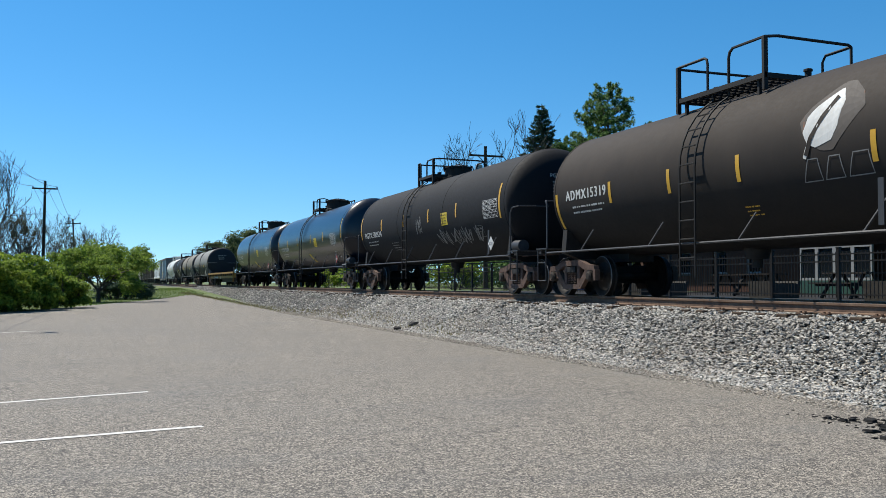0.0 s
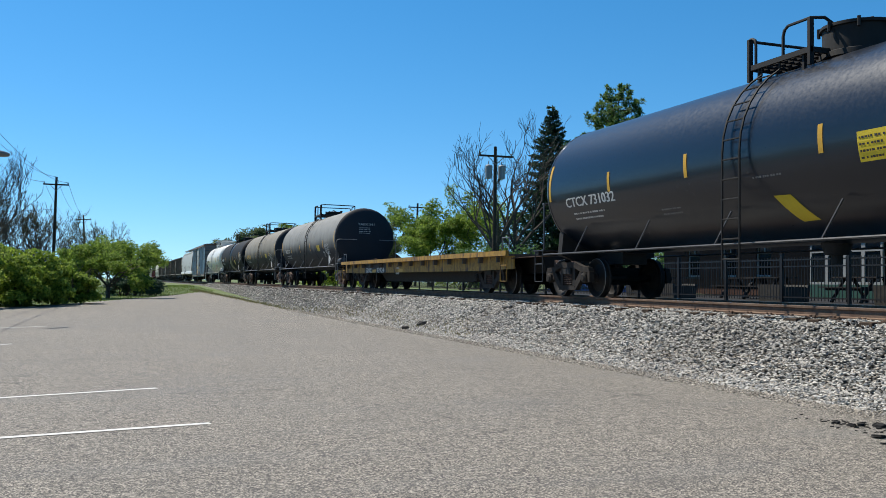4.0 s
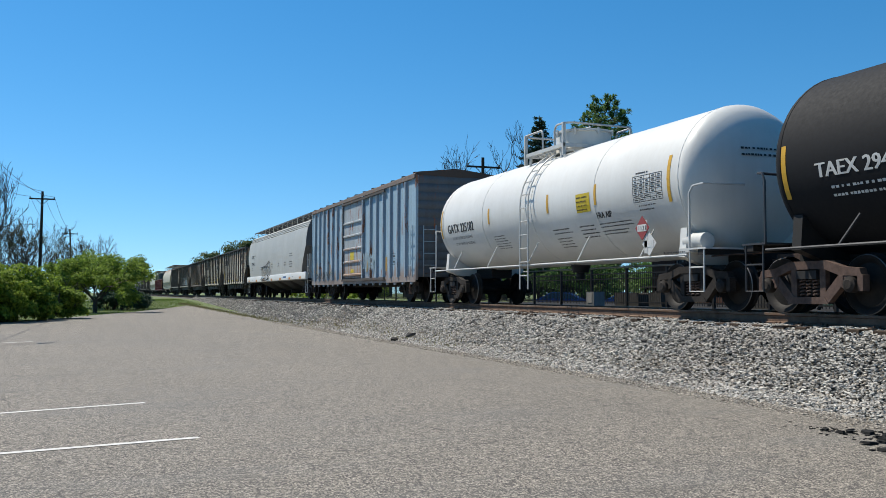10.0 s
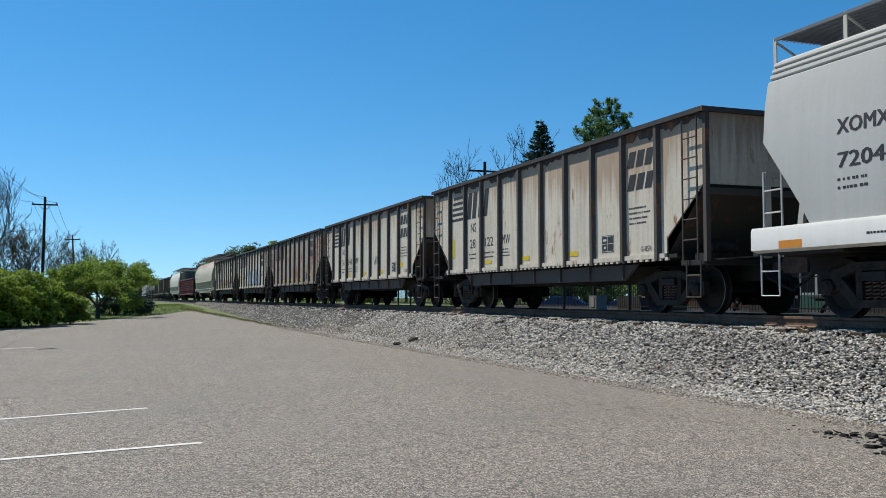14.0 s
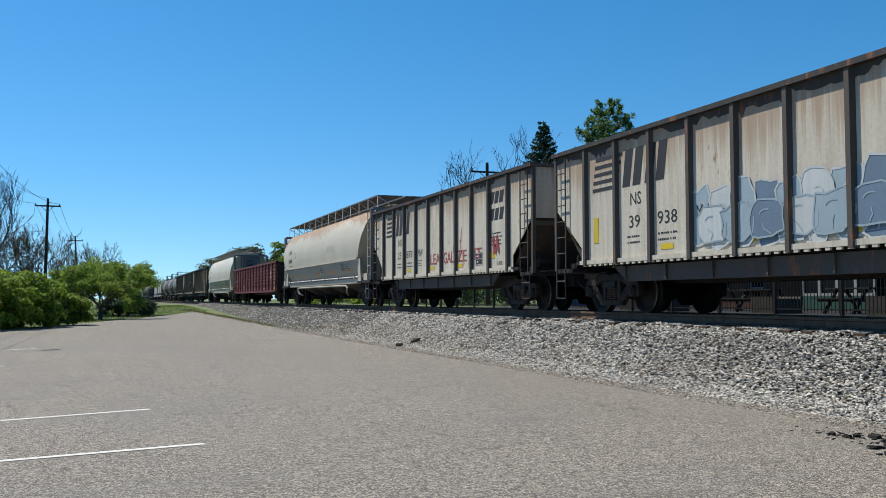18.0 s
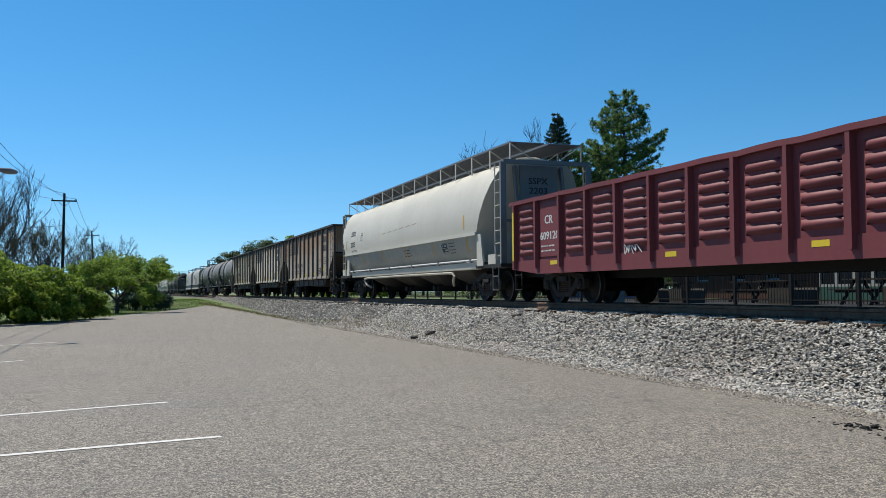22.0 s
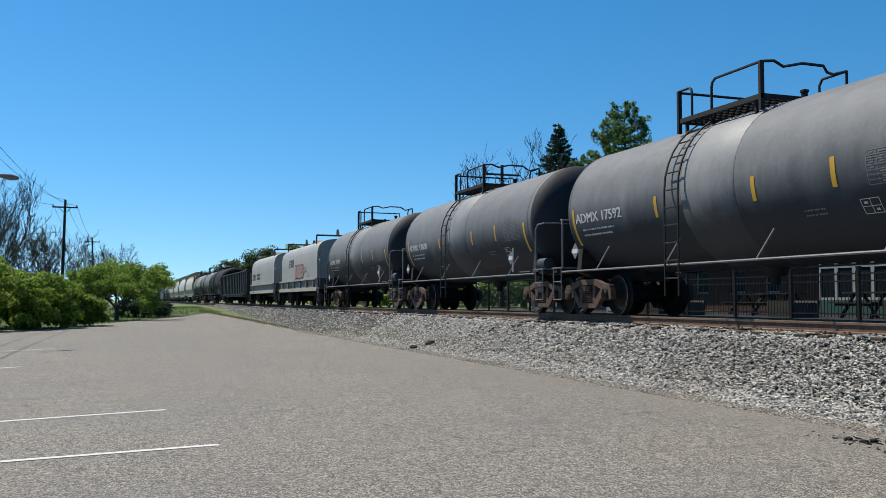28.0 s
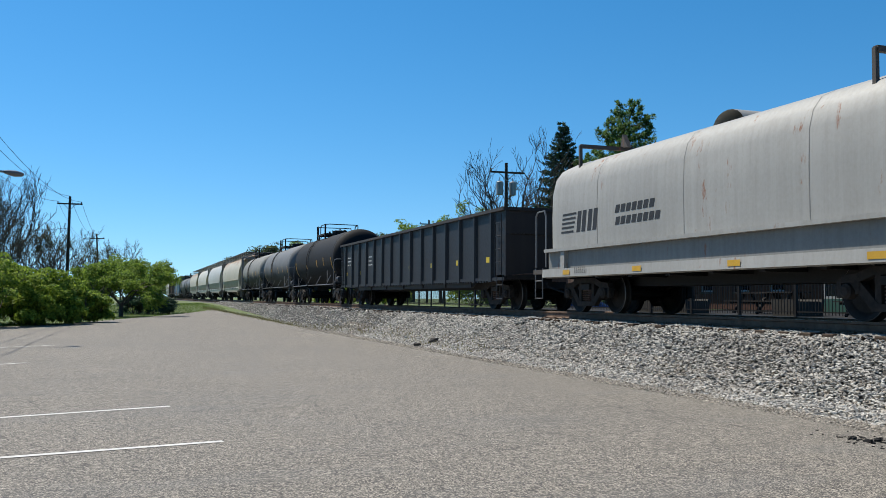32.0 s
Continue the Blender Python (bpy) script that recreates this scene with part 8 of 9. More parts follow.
# grass tufts on the verge, dry weeds along the ballast foot
def tufts(name, n, pick, size, mat, seed, label):
    rng = np.random.default_rng(seed)
    P = [pick(rng) for _ in range(n)]
    V, F = [], []
    for i, (x, y, z) in enumerate(P):
        a = rng.uniform(0, 6.28)
        h = size * rng.uniform(0.5, 1.4)
        w = 0.012 + size * 0.08
        dx, dy = math.cos(a) * w, math.sin(a) * w
        lx, ly = rng.normal(0, h * 0.35), rng.normal(0, h * 0.35)
        V += [(x - dx, y - dy, z - 0.03), (x + dx, y + dy, z - 0.03), (x + lx, y + ly, z + h)]
        F.append((3 * i, 3 * i + 1, 3 * i + 2))
    me = bpy.data.meshes.new(name)
    me.from_pydata(V, [], F)
    return tagged(part(name, me, M[mat]), label, "grass", kind="stuff")


def on_verge(rng):
    while True:
        x, y = rng.uniform(-8, 8.6), rng.uniform(42, 120)
        ye = 47.5 + (x + 4.6) * 32.5 / 12.0 if x > -4.6 else 47.5 + (x + 4.6) * 0.55
        if y > ye + 0.2:
            return x, y, ground_z(x, y) - 0.03


def on_foot(rng):
    y = rng.uniform(22, 90)
    x = edge_x(y) + rng.normal(0.15, 0.28)
    return x, y, max(bank_point(max(x, 7.95), y), ground_z(x, y)) if x > 7.95 else ground_z(x, y)


tufts("verge_grass", 26000, on_verge, 0.10, "blade", 5, "short green mown grass of the verge")
tufts("foot_weeds", 3500, on_foot, 0.09, "dry", 6, "dry weeds along the foot of the ballast")


# ---- poles, wires and lamp ----
M["pole"] = rusty("creosoted_pole", (0.0315, 0.0245, 0.0196), (0.07, 0.056, 0.0455), 0.9, 5)
M["wire"] = paint("dark_wire", (0.014, 0.014, 0.0154), 0, 0, 0.6)
M["zinc"] = paint("grey_zinc", (0.231, 0.245, 0.252), 0.3, 0, 0.5, metal=0.5)


def utility_pole(x, y, z, h, arms, lean=0.0, cans=0, label="tall creosoted wooden utility pole with a crossarm"):
    root = tagged(new("utility_pole"), label, "utility pole", "utility poles")
    root.location = (x, y, z)
    g = Geo()
    g.tube([(0, 0, -0.5), (lean * 0.5, 0, h * 0.5), (lean, 0, h)], [0.17, 0.145, 0.11], 9)
    part("pole", g, M["pole"], root, smooth=60)
    for az, w in arms:
        lx = lean * az / h
        g = Geo()
        g.bar((lx - w / 2, -0.12, az), (lx + w / 2, -0.12, az), 0.10, 0.13)
        arm = part("crossarm", g, M["pole"], root)
        for s in (-1, 1):
            g = Geo()
            g.bar((lx + s * w * 0.25, -0.14, az - 0.02), (lx, -0.14, az - 0.6), 0.03, 0.05)
            part("brace", g, M["zinc"], arm)
            g = Geo()
            g.lathe([(0.02, az + 0.06), (0.05, az + 0.10), (0.06, az + 0.16), (0.03, az + 0.24)], "z", 8, (lx + s * w * 0.46, -0.12, 0))
            part("insulator", g, M["zinc"], arm)
    for k in range(cans):
        g = Geo()
        s = -1 if k % 2 else 1
        g.lathe([(0.02, h - 2.35), (0.24, h - 2.3), (0.25, h - 1.4), (0.18, h - 1.34), (0.02, h - 1.3)], "z", 14, (s * 0.5, 0, 0))
        can = part("transformer", g, M["zinc"], root)
        g = Geo()
        g.lathe([(0.04, h - 1.32), (0.03, h - 1.05)], "z", 6, (s * 0.5, 0, 0))
        part("bushing", g, M["zinc"], can)
    return root


POLES = [(-7.5, 30.0, 10.4, 0.0), (-5.45, 93.6, 10.95, 0.12), (-4.1, 153.0, 11.25, -0.6), (-4.0, 214.0, 10.0, 0.1)]
for x, y, h, ln in POLES:
    utility_pole(x, y, 0.0, h, ((h - 0.72, 2.25),) if y < 200 else ((h - 0.5, 2.4),), ln)
utility_pole(25.5, 60.2, 0.9, 10.3, ((9.6, 2.6),), 0.0, 2, "wooden utility pole with two grey transformers")
utility_pole(34.0, 104.5, 0.9, 10.0, ((9.5, 2.4),), 0.2)


def wire(p, q, sag, name="overhead_wire", r=0.016):
    g = Geo()
    p, q = Vector(p), Vector(q)
    pts = []
    for i in range(17):
        t = i / 16
        v = p.lerp(q, t)
        v.z -= 4 * sag * t * (1 - t)
        pts.append(v)
    g.tube(pts, r, 4)
    return tagged(part(name, g, M["wire"]), "thin dark overhead wire between utility poles", "wire", "overhead wires")


for (x0, y0, h0, l0), (x1, y1, h1, l1) in zip(POLES, POLES[1:]):
    for dx, dz in ((-1.05, -0.5), (1.05, -0.5), (0.0, 0.02)):
        wire((x0 + l0 + dx, y0 - 0.12, h0 + dz), (x1 + l1 + dx, y1 - 0.12, h1 + dz), 1.4)
    if y0 < 50:
        continue
    wire((x0 + l0 * 0.7, y0 - 0.15, h0 - 2.9), (x1 + l1 * 0.7, y1 - 0.15, h1 - 2.9), 1.2, r=0.014)
    wire((x0 + l0 * 0.6, y0 - 0.15, h0 - 4.0), (x1 + l1 * 0.6, y1 - 0.15, h1 - 4.0), 1.1, r=0.016)
wire((-5.4, 93.5, 7.9), (-26, 90, 7.2), 0.5)
wire((-5.4, 93.5, 5.6), (-26, 91, 5.0), 0.4)
# street lamp on a bracket of the near pole
lamp = tagged(new("street_lamp"), "grey cobra-head street lamp on a long bracket", "street lamp")
lamp.location = (-3.45, 31.1, 5.2)
g = Geo()
g.tube([(-4.15, -1.1, -0.5), (-2.6, -1.0, 0.0), (-0.9, -0.5, 0.08), (-0.22, -0.28, 0.06)], 0.035, 7)
part("bracket", g, M["zinc"], lamp)
g = Geo()
prof = ((-0.35, 0.05, 0.04), (-0.2, 0.09, 0.07), (0.1, 0.16, 0.10), (0.35, 0.13, 0.07), (0.45, 0.04, 0.02))
dirv, sidev = Vector((0.62, 0.78, 0)), Vector((0.78, -0.62, 0))
g.grid([[tuple(dirv * a + sidev * (w * math.cos(radians(q))) + Vector((0, 0, 0.06 + t * math.sin(radians(q))))) for q in range(0, 361, 30)] for a, w, t in prof])
part("lamp_head", g, M["pipe_grey"], lamp, smooth=60)


# ---- the station side ----
M["brick"] = rusty("red_brown_brick", (0.0457, 0.0207, 0.0152), (0.0761, 0.0365, 0.0255), 0.9, 10)
M["seam_roof"] = paint("dark_blue_grey_metal_roof", (0.010, 0.015, 0.021), 0.12, 0, 0.5, (0.02, 0.024, 0.028), spec=0.5)
M["fascia"] = paint("grey_green_fascia", (0.0525, 0.0735, 0.0735), 0.3, 0, 0.5)
M["trim_white"] = paint("white_window_trim", (0.2205, 0.2205, 0.2152), 0.15, 0, 0.5)
M["stone"] = rusty("pale_lintel_stone", (0.0473, 0.0444, 0.0385), (0.071, 0.0651, 0.0562), 0.9, 6)
M["green_panel"] = paint("dark_green_panel", (0.0168, 0.056, 0.042), 0.2, 0, 0.5)
M["fence_black"] = paint("black_fence_paint", (0.0105, 0.0105, 0.0112), 0.2, 0, 0.45)
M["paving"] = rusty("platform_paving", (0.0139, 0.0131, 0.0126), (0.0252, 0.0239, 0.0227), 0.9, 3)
M["car_blue"] = paint("metallic_blue_car_paint", (0.0105, 0.042, 0.196), 0.05, 0, 0.3, bump=0.0, gloss=0.8)
M["rubber"] = paint("tyre_rubber", (0.0126, 0.0126, 0.0126), 0.3, 0, 0.85)
M["timber"] = rusty("grey_bench_timber", (0.0202, 0.0168, 0.0145), (0.0403, 0.0336, 0.0286), 0.85, 5)
M["roof_tile"] = rusty("brown_shingles", (0.084, 0.042, 0.028), (0.133, 0.07, 0.049), 0.9, 6)


def glass_mat():
    k = Nodes("dark_window_glass")
    k.b.inputs["Specular IOR Level"].default_value = 0.8
    return k.put((0.0084, 0.0112, 0.014), 0.06)


M["glass"] = glass_mat()

g = Geo()
g.box(15.6, 27.0, 6, 47, 0.90, 1.0)
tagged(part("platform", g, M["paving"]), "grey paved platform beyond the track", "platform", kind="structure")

ZP = 1.0
WX, Y0, Y1 = 29.2, 4.0, 44.4            # track-side wall and its ends
EX, EZ, RX, RZ = 27.8, 5.5, 30.9, 7.32   # eave and ridge
st = tagged(new("station_building"), "brick station building with a dark standing seam hip roof", "building")
g = Geo()
WIN = [14.5, 18.5, 22.5, 26.3, 36.0, 38.6, 41.6]
cuts = sorted(WIN)
prev = Y0
for w in cuts:
    g.box(WX, WX + 0.3, prev, w - 0.55, ZP, 5.4)
    g.box(WX, WX + 0.3, w - 0.55, w + 0.55, ZP, 1.9)
    g.box(WX, WX + 0.3, w - 0.55, w + 0.55, 4.2, 5.4)
    prev = w + 0.55
g.box(WX, WX + 0.3, prev, Y1, ZP, 5.4)
g.box(WX + 0.3, 32.6, Y1 - 0.3, Y1, ZP, 5.4)
g.box(32.4, 32.7, Y0, Y1 - 0.3, ZP, 5.4)
g.box(WX + 0.3, 32.4, Y0, Y0 + 0.3, ZP, 5.4)
part("wall", g, M["brick"], st)
for w in WIN:
    g = Geo()
    for a, b, c, d in ((w - 0.55, w - 0.47, 1.9, 4.2), (w + 0.47, w + 0.55, 1.9, 4.2), (w - 0.47, w + 0.47, 1.9, 1.98), (w - 0.47, w + 0.47, 4.12, 4.2), (w - 0.47, w + 0.47, 3.0, 3.07), (w - 0.03, w + 0.03, 3.07, 4.12)):
        g.box(WX + 0.08, WX + 0.16, a, b, c, d)
    win = part("window", g, M["trim_white"], st)
    g = Geo()
    g.box(WX + 0.12, WX + 0.13, w - 0.47, w + 0.47, 1.98, 4.12)
    part("pane", g, M["glass"], win)
    g = Geo()
    g.box(WX - 0.04, WX, w - 0.75, w + 0.75, 4.2, 4.5)
    part("lintel", g, M["stone"], win)
    g = Geo()
    g.box(WX - 0.06, WX, w - 0.65, w + 0.65, 1.80, 1.9)
    part("sill", g, M["stone"], win)
# bay with white windows
by0, by1, bx = 28.1, 32.1, 28.5
g = Geo()
g.box(bx, WX, by0, by1, ZP, 1.55)
bay = part("bay", g, M["green_panel"], st)
g = Geo()
g.box(bx - 0.02, WX, by0, by1, 4.35, 4.9)
for i in range(18):
    y = by0 + (by1 - by0) * (i + 0.5) / 18
    g.prism([(y - 0.10, 4.35), (y + 0.10, 4.35), (y, 4.17)], bx - 0.02, bx + 0.02)
part("scalloped_trim", g, M["trim_white"], bay)
for i in range(4):
    a = by0 + (by1 - by0) * i / 4
    b = a + (by1 - by0) / 4
    g = Geo()
    for p, q, c, d in ((a, a + 0.10, 1.55, 4.35), (b - 0.10, b, 1.55, 4.35), (a + 0.1, b - 0.1, 1.55, 1.66), (a + 0.1, b - 0.1, 4.25, 4.35), (a + 0.1, b - 0.1, 2.9, 3.0)):
        g.box(bx, bx + 0.1, p, q, c, d)
    win = part("bay_window", g, M["trim_white"], bay)
    g = Geo()
    g.box(bx + 0.05, bx + 0.06, a + 0.1, b - 0.1, 1.66, 4.25)
    part("pane", g, M["glass"], win)
# roof: hip with standing seams, fascia, soffit and brackets
yl, yr = 46.3, 1.5
g = Geo()
RL, RR = 43.3, 4.5
top = [(EX, yr, EZ), (EX, yl, EZ), (RX, RL, RZ), (RX, RR, RZ), (34.0, yr, EZ), (34.0, yl, EZ)]
g.add(top, [(0, 1, 2, 3), (1, 5, 2), (5, 4, 3, 2), (4, 0, 3)])
g.add([(x, y, z - 0.12) for x, y, z in top], [(3, 2, 1, 0), (2, 5, 1), (2, 3, 4, 5), (3, 0, 4)])
part("roof", g, M["seam_roof"], st, smooth=0)
n = 84
for i in range(n):
    y = yr + (yl - yr) * (i + 0.5) / n
    u = min(1.0, (yl - y) / (yl - RL), (y - yr) / (RR - yr))
    g = Geo()
    g.bar((EX, y, EZ + 0.03), (EX + (RX - EX) * u, y, EZ + (RZ - EZ) * u + 0.03), 0.03, 0.06)
    part("roof_seam", g, M["seam_roof"], st)
for i in range(10):
    x = EX + 0.3 + (34.0 - EX - 0.6) * i / 9
    u = min(1.0, (x - EX) / (RX - EX), (34.0 - x) / (34.0 - RX))
    g = Geo()
    g.bar((x, yl, EZ + 0.03), (x, yl - (yl - RL) * u, EZ + (RZ - EZ) * u + 0.03), 0.03, 0.06)
    part("roof_seam", g, M["seam_roof"], st)
g = Geo()
g.box(EX - 0.04, EX, yr, yl, EZ - 0.34, EZ + 0.02)
g.box(EX, 34.0, yl, yl + 0.04, EZ - 0.34, EZ + 0.02)
part("fascia", g, M["fascia"], st)
g = Geo()
g.tube([(EX - 0.1, yr, EZ - 0.02), (EX - 0.1, yl, EZ - 0.02)], 0.07, 8)
part("gutter", g, M["fascia"], st)
g = Geo()
g.box(EX, WX + 0.05, yr, yl, EZ - 0.36, EZ - 0.30)
part("soffit", g, M["fascia"], st)
for i in range(9):
    y = 5.5 + 4.7 * i
    g = Geo()
    g.bar((WX, y, 3.6), (EX + 0.15, y, EZ - 0.38), 0.12, 0.14)
    part("bracket", g, M["fascia"], st)
g = Geo()
g.tube([(30.4, 43.0, 6.9), (30.4, 43.0, 7.6)], 0.06, 8)
part("vent_pipe", g, M["trim_white"], st)

# picket fence
fence = tagged(new("picket_fence"), "black metal picket fence along the platform", "fence")
FX = 17.0
g = Geo()
g.box(-0.008, 0.008, -0.008, 0.008, 0.08, 1.22)
pk = g.mesh("picket")
pk.materials.append(M["fence_black"])
g = Geo()
g.box(-0.04, 0.04, -0.04, 0.04, 0, 1.30)
g.box(-0.05, 0.05, -0.05, 0.05, 1.30, 1.34)
post_me = g.mesh("post")
post_me.materials.append(M["fence_black"])
for i in range(20):
    y = 13.0 + 2.4 * i
    o = part("post", post_me, [], fence)
    o.location = (FX, y, ZP)
    if i < 19:
        for z in (0.16, 0.98, 1.16):
            g = Geo()
            g.box(FX - 0.018, FX + 0.018, y + 0.04, y + 2.36, ZP + z - 0.018, ZP + z + 0.018)
            part("rail", g, M["fence_black"], fence)
for i in range(296):
    o = part("picket", pk, [], fence)
    o.location = (FX, 13.1 + 0.12 * i, ZP)
g = Geo()
for i in range(296, 378):
    y = 13.1 + 0.12 * i
    g.box(FX - 0.008, FX + 0.008, y - 0.008, y + 0.008, ZP + 0.08, ZP + 1.22)
tagged(part("picketing", g, M["fence_black"], fence, smooth=0), kind="stuff")


# picnic tables and planters
def picnic_table(x, y, turn):
    root = tagged(new("picnic_table"), "grey timber picnic table on the platform", "table", "picnic tables")
    root.location, root.rotation_euler = (x, y, ZP), (0, 0, turn)
    for i in range(5):
        g = Geo()
        g.box(-0.9, 0.9, -0.36 + 0.145 * i, -0.23 + 0.145 * i, 0.71, 0.75)
        part("plank", g, M["timber"], root)
    for s in (-1, 1):
        g = Geo()
        g.box(-0.9, 0.9, s * 0.72 - 0.13, s * 0.72 + 0.13, 0.42, 0.46)
        part("bench", g, M["timber"], root)
        g = Geo()
        for q in (-1, 1):
            g.bar((s * 0.6, q * 0.62, 0), (s * 0.6, q * 0.15, 0.71), 0.05, 0.09)
        g.bar((s * 0.6, -0.8, 0.39), (s * 0.6, 0.8, 0.39), 0.05, 0.08)
        part("leg_frame", g, M["timber"], root)


for x, y, t in ((20.4, 24.8, 1.5), (21.6, 27.6, 1.6), (20.2, 20.6, 1.5), (21.0, 31.6, 1.4)):
    picnic_table(x, y, t)


def planter(x, y, s):
    root = tagged(new("planter"), "pale concrete planter box on the platform", "planter", "planters")
    root.location = (x, y, ZP)
    g = Geo()
    g.prism([(-0.45, 0), (0.45, 0), (0.5, 0.5), (0.44, 0.5), (0.4, 0.42), (-0.4, 0.42), (-0.44, 0.5), (-0.5, 0.5)], -0.4 * s, 0.4 * s, "y")
    part("box", g, M["stone"], root)
    g = Geo()
    g.box(-0.4, 0.4, -0.36 * s, 0.36 * s, 0.38, 0.44)
    part("soil", g, M["tie"], root)


for x, y, s in ((18.6, 27.4, 1.0), (18.8, 29.6, 2.0), (18.4, 17.4, 1.4), (18.9, 22.4, 1.4)):
    planter(x, y, s)
# equipment box with a small sign by the track
box = tagged(new("signal_box"), "small grey trackside equipment cabinet with a white sign", "cabinet")
box.location = (15.3, 26.6, 0.97)
g = Geo()
g.box(-0.2, 0.2, -0.25, 0.25, 0, 0.55)
part("body", g, M["zinc"], box)
g = Geo()
g.box(-0.215, -0.202, -0.14, 0.14, 0.18, 0.5)
part("sign", g, M["trim_white"], box)


def parked_car(x, y, turn, label):
    root = tagged(new("parked_car"), label, "car", "parked cars")
    root.location, root.rotation_euler = (x, y, 0.12), (0, 0, turn)
    def hull(pts, wtop, wbot, nm, mat, z_mid):
        g = Geo()
        n = len(pts)
        L = [(-(wbot if z < z_mid else wtop), yy, z) for yy, z in pts]
        R = [((wbot if z < z_mid else wtop), yy, z) for yy, z in pts]
        g.add(L + R, [tuple(range(n)), tuple(range(2 * n - 1, n - 1, -1))] + [(i, i + n, (i + 1) % n + n, (i + 1) % n) for i in range(n)])
        return part(nm, g, mat, root, smooth=40)
    hull([(-2.2, 0.35), (-2.28, 0.55), (-2.2, 0.82), (-1.2, 0.95), (1.5, 1.0), (2.1, 0.95), (2.25, 0.6), (2.2, 0.32)], 0.86, 0.90, "body", M["car_blue"], 0.7)
    hull([(-1.2, 0.94), (-0.4, 1.40), (0.9, 1.44), (1.75, 0.98)], 0.66, 0.80, "cabin", M["car_blue"], 1.1)
    hull([(-1.05, 0.99), (-0.38, 1.36), (0.85, 1.40), (1.55, 1.0)], 0.69, 0.82, "side_glass", M["glass"], 1.1)
    for s in (-1, 1):
        for yy in (-1.35, 1.35):
            g = Geo()
            g.lathe([(0.16, s * 0.72), (0.32, s * 0.72), (0.33, s * 0.80), (0.32, s * 0.90), (0.2, s * 0.91)], "x", 18, (0, yy, 0.33))
            w = part("wheel", g, M["rubber"], root)
            g = Geo()
            g.lathe([(0.02, s * 0.895), (0.2, s * 0.905), (0.21, s * 0.915)], "x", 14, (0, yy, 0.33))
            part("rim", g, M["zinc"], w)
    for s in (-1, 1):
        g = Geo()
        g.box(s * 0.7 - 0.14, s * 0.7 + 0.14, -2.25, -2.2, 0.62, 0.76)
        part("headlight", g, M["trim_white"], root)
        g = Geo()
        g.box(s * 0.72 - 0.12, s * 0.72 + 0.12, 2.17, 2.25, 0.66, 0.82)
        part("tail_light", g, M["red_mark"], root)


parked_car(30.2, 56.6, 0.9, "blue car parked behind the fence")
parked_car(33.0, 52.0, 0.7, "bright blue car parked by the station")

for i, (x, y, w, h) in enumerate(((26, 64, 5, 3.2), (31, 66, 5, 3.6), (36, 65, 5, 3.8), (40, 60, 5, 3.8), (43, 54, 5, 4.0))):
    shrub("shrub", "dense green shrub behind a small car park", x, y, 0.9, w, h, 210 + i, "leaf_pine", 4500, 0.2)

# house beyond
hs = tagged(new("house"), "small house with a brown gable roof among trees", "house")
g = Geo()
g.box(31, 38, 122, 132, 0.9, 4.2)
part("wall", g, M["stone"], hs)
g = Geo()
g.prism([(30.5, 4.1), (34.5, 6.8), (38.5, 4.1), (34.5, 4.3)], 121.5, 132.5, "y")
part("roof", g, M["roof_tile"], hs)
for y in (124.5, 129):
    g = Geo()
    g.box(30.96, 31.0, y - 0.5, y + 0.5, 2.0, 3.3)
    part("window", g, M["glass"], hs)

# broken tarmac and stones at the lot's edge
def chunk(name, label, x, y, z, s, seed, mat, cat, flat_k=1.0):
    rnd = random.Random(seed)
    g = Geo()
    n = 7
    ring = lambda k, zz: [(k * s * rnd.uniform(0.75, 1.2) * math.cos(2 * math.pi * i / n), k * s * rnd.uniform(0.75, 1.2) * math.sin(2 * math.pi * i / n), zz * s * rnd.uniform(0.85, 1.15)) for i in range(n)]
    a, b, c = ring(0.9, -0.1), ring(1.0, 0.35), ring(0.55, 0.75)
    v = a + b + c
    f = [(i, (i + 1) % n, n + (i + 1) % n, n + i) for i in range(n)] + [(n + i, n + (i + 1) % n, 2 * n + (i + 1) % n, 2 * n + i) for i in range(n)]
    f += [tuple(range(2 * n, 3 * n)), tuple(range(n - 1, -1, -1))]
    g.add([(p[0], p[1], p[2] * flat_k) for p in v], f)
    ob = part(name, g, mat, smooth=25)
    ob.location = (x, y, z)
    return tagged(ob, label, cat)


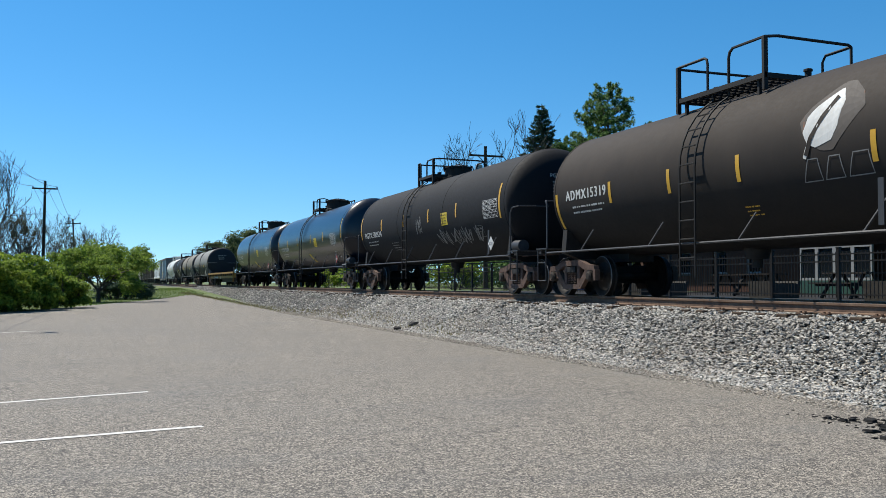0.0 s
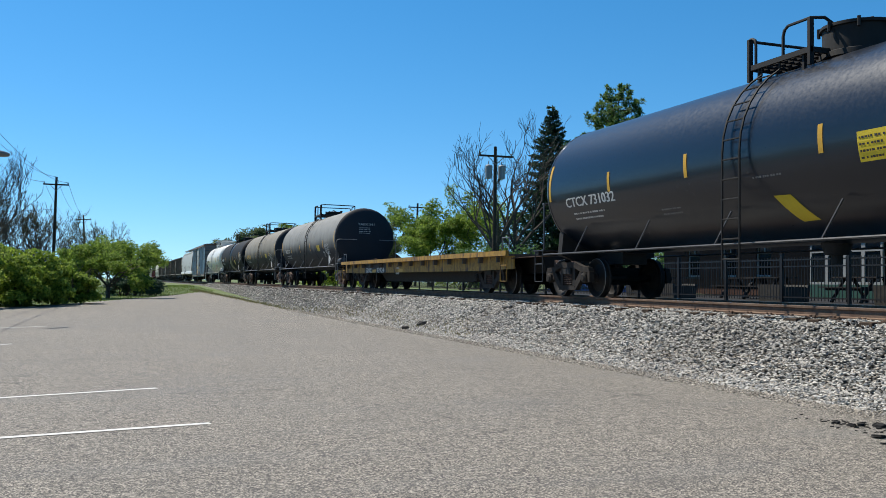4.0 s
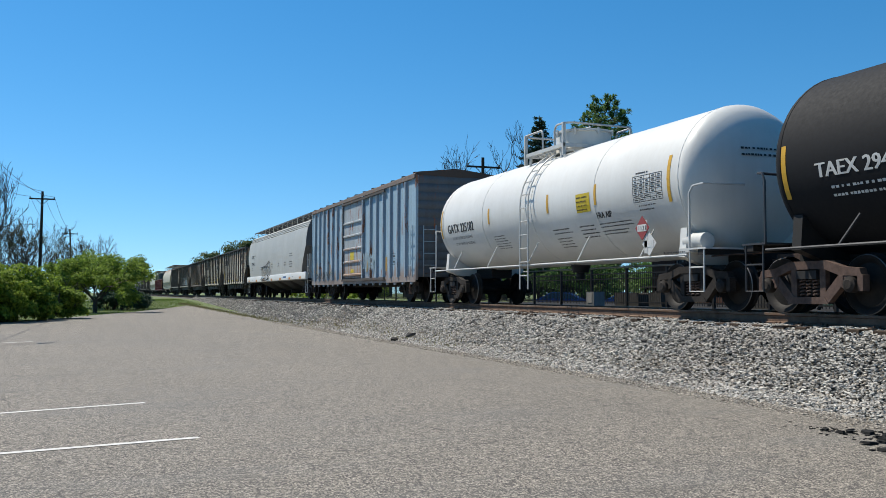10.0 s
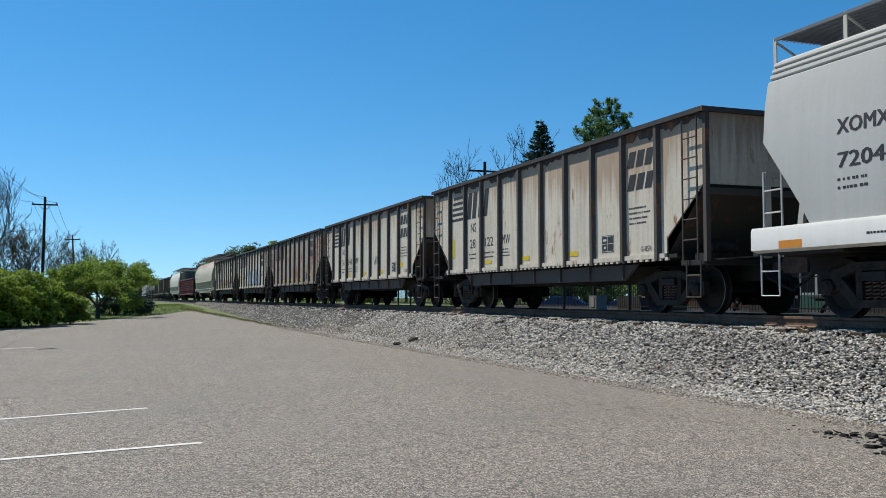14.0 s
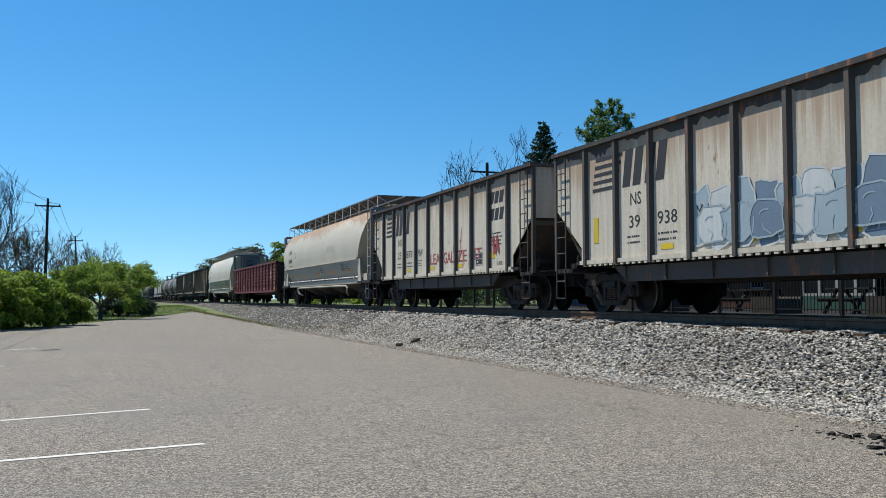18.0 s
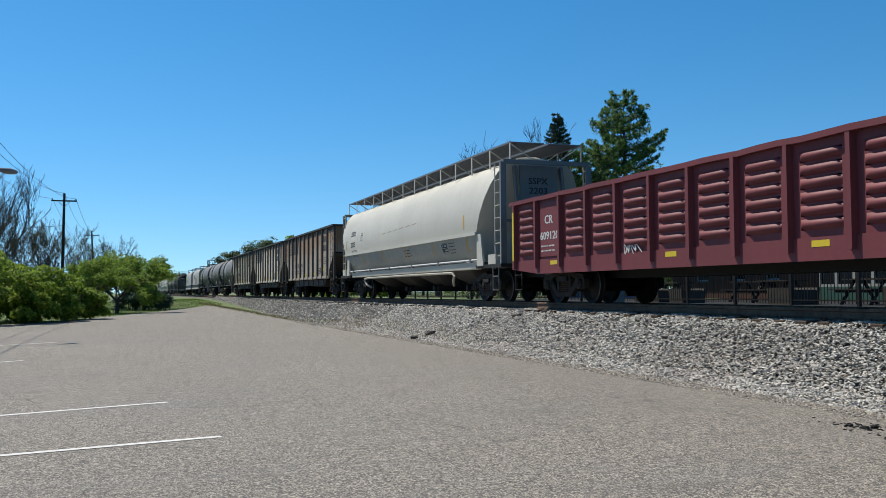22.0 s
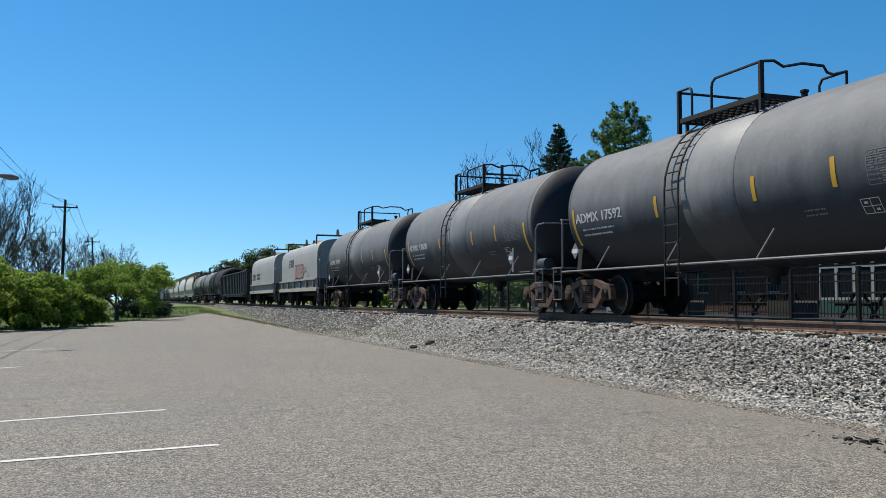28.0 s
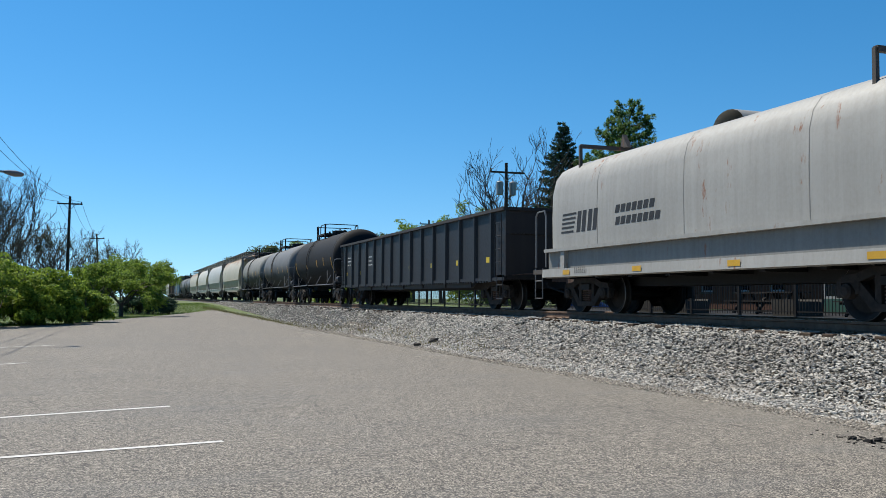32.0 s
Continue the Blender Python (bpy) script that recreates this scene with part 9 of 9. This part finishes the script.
M["bitumen"] = rusty("broken_black_bitumen", (0.0084, 0.0084, 0.0084), (0.028, 0.0266, 0.0252), 0.95, 12)
M["dark_stone"] = rusty("dark_stone", (0.042, 0.0385, 0.035), (0.091, 0.084, 0.077), 0.9, 9)
rnd = random.Random(14)
chunk("rock", "dark rock lying at the tarmac edge", 8.87, 26.4, 0.10, 0.20, 3, M["dark_stone"], "rock")
chunk("rock", "small dark rock lying at the tarmac edge", 8.36, 26.6, 0.03, 0.13, 4, M["dark_stone"], "rock")
def slab(x, y, z, s, seed):
    """A thin broken flake of bitumen, tilted."""
    r = random.Random(seed)
    n = r.choice((6, 7, 8, 9))
    ring = [(s * r.uniform(0.5, 1.4) * math.cos(6.283 * i / n), 0.8 * s * r.uniform(0.5, 1.4) * math.sin(6.283 * i / n)) for i in range(n)]
    top = [(p[0] * 0.86, p[1] * 0.86) for p in ring]
    t = s * r.uniform(0.1, 0.22)
    g = Geo()
    g.add([(p[0], p[1], -0.01) for p in ring] + [(p[0], p[1], t + r.uniform(0, 0.08) * s) for p in top],
          [tuple(range(n - 1, -1, -1)), tuple(range(n, 2 * n))] + [(i, (i + 1) % n, (i + 1) % n + n, i + n) for i in range(n)])
    ob = part("bitumen_piece", g, M["bitumen"], smooth=0)
    ob.location, ob.rotation_euler = (x, y, z), (r.uniform(-0.14, 0.14), r.uniform(-0.14, 0.14), r.uniform(0, 3))
    return tagged(ob, "thin broken piece of black bitumen at the tarmac edge", "rubble", "broken bitumen")


for i in range(260):
    u = rnd.random() ** 1.4
    big = i < 70 and u < 0.75
    slab(7.42 - 0.14 * u + rnd.gauss(0.1 * (1 - u), 0.10 + 0.24 * (1 - u)), 6.2 + 1.7 * u + rnd.gauss(0, 0.16), 0.016 + (0.012 if big else 0.0), (rnd.uniform(0.05, 0.10) if big else rnd.uniform(0.015, 0.045)) * (1.15 - 0.55 * u), 300 + i)


# ---- the train's way past the camera ----
ADVANCE = [(0.0, 0.0), (4.5, 60.79), (9.0, 121.58), (13.0, 175.85), (16.5, 223.69), (20.0, 271.5), (24.0, 326.06), (27.0, 367.39), (29.5, 402.03), (32.0, 436.78)]


def advance(t):
    return float(np.interp(t, [k[0] for k in ADVANCE], [k[1] for k in ADVANCE]))


def motions():
    for i, car in CARS:
        walk(car, [(t, pose(XT, ENDS[i][0] - s, ZR)) for t, s in ADVANCE])
    # wheels of one place on their trucks turn alike, and share one set of keys
    for (y, s), wheels in WHEELS.items():
        first = wheels[0]
        rows = [(f / FPS, pose(0, y, 0.457, math.degrees(s * advance(f / FPS) / 0.457), 0, 0 if s > 0 else 180)) for f in range(32 * FPS + 1)]
        walk(first, rows)
        for other in wheels[1:]:
            other.rotation_mode = "QUATERNION"
            keys = other.animation_data_create()
            keys.action = first.animation_data.action
            keys.action_slot = first.animation_data.action_slot


motions()
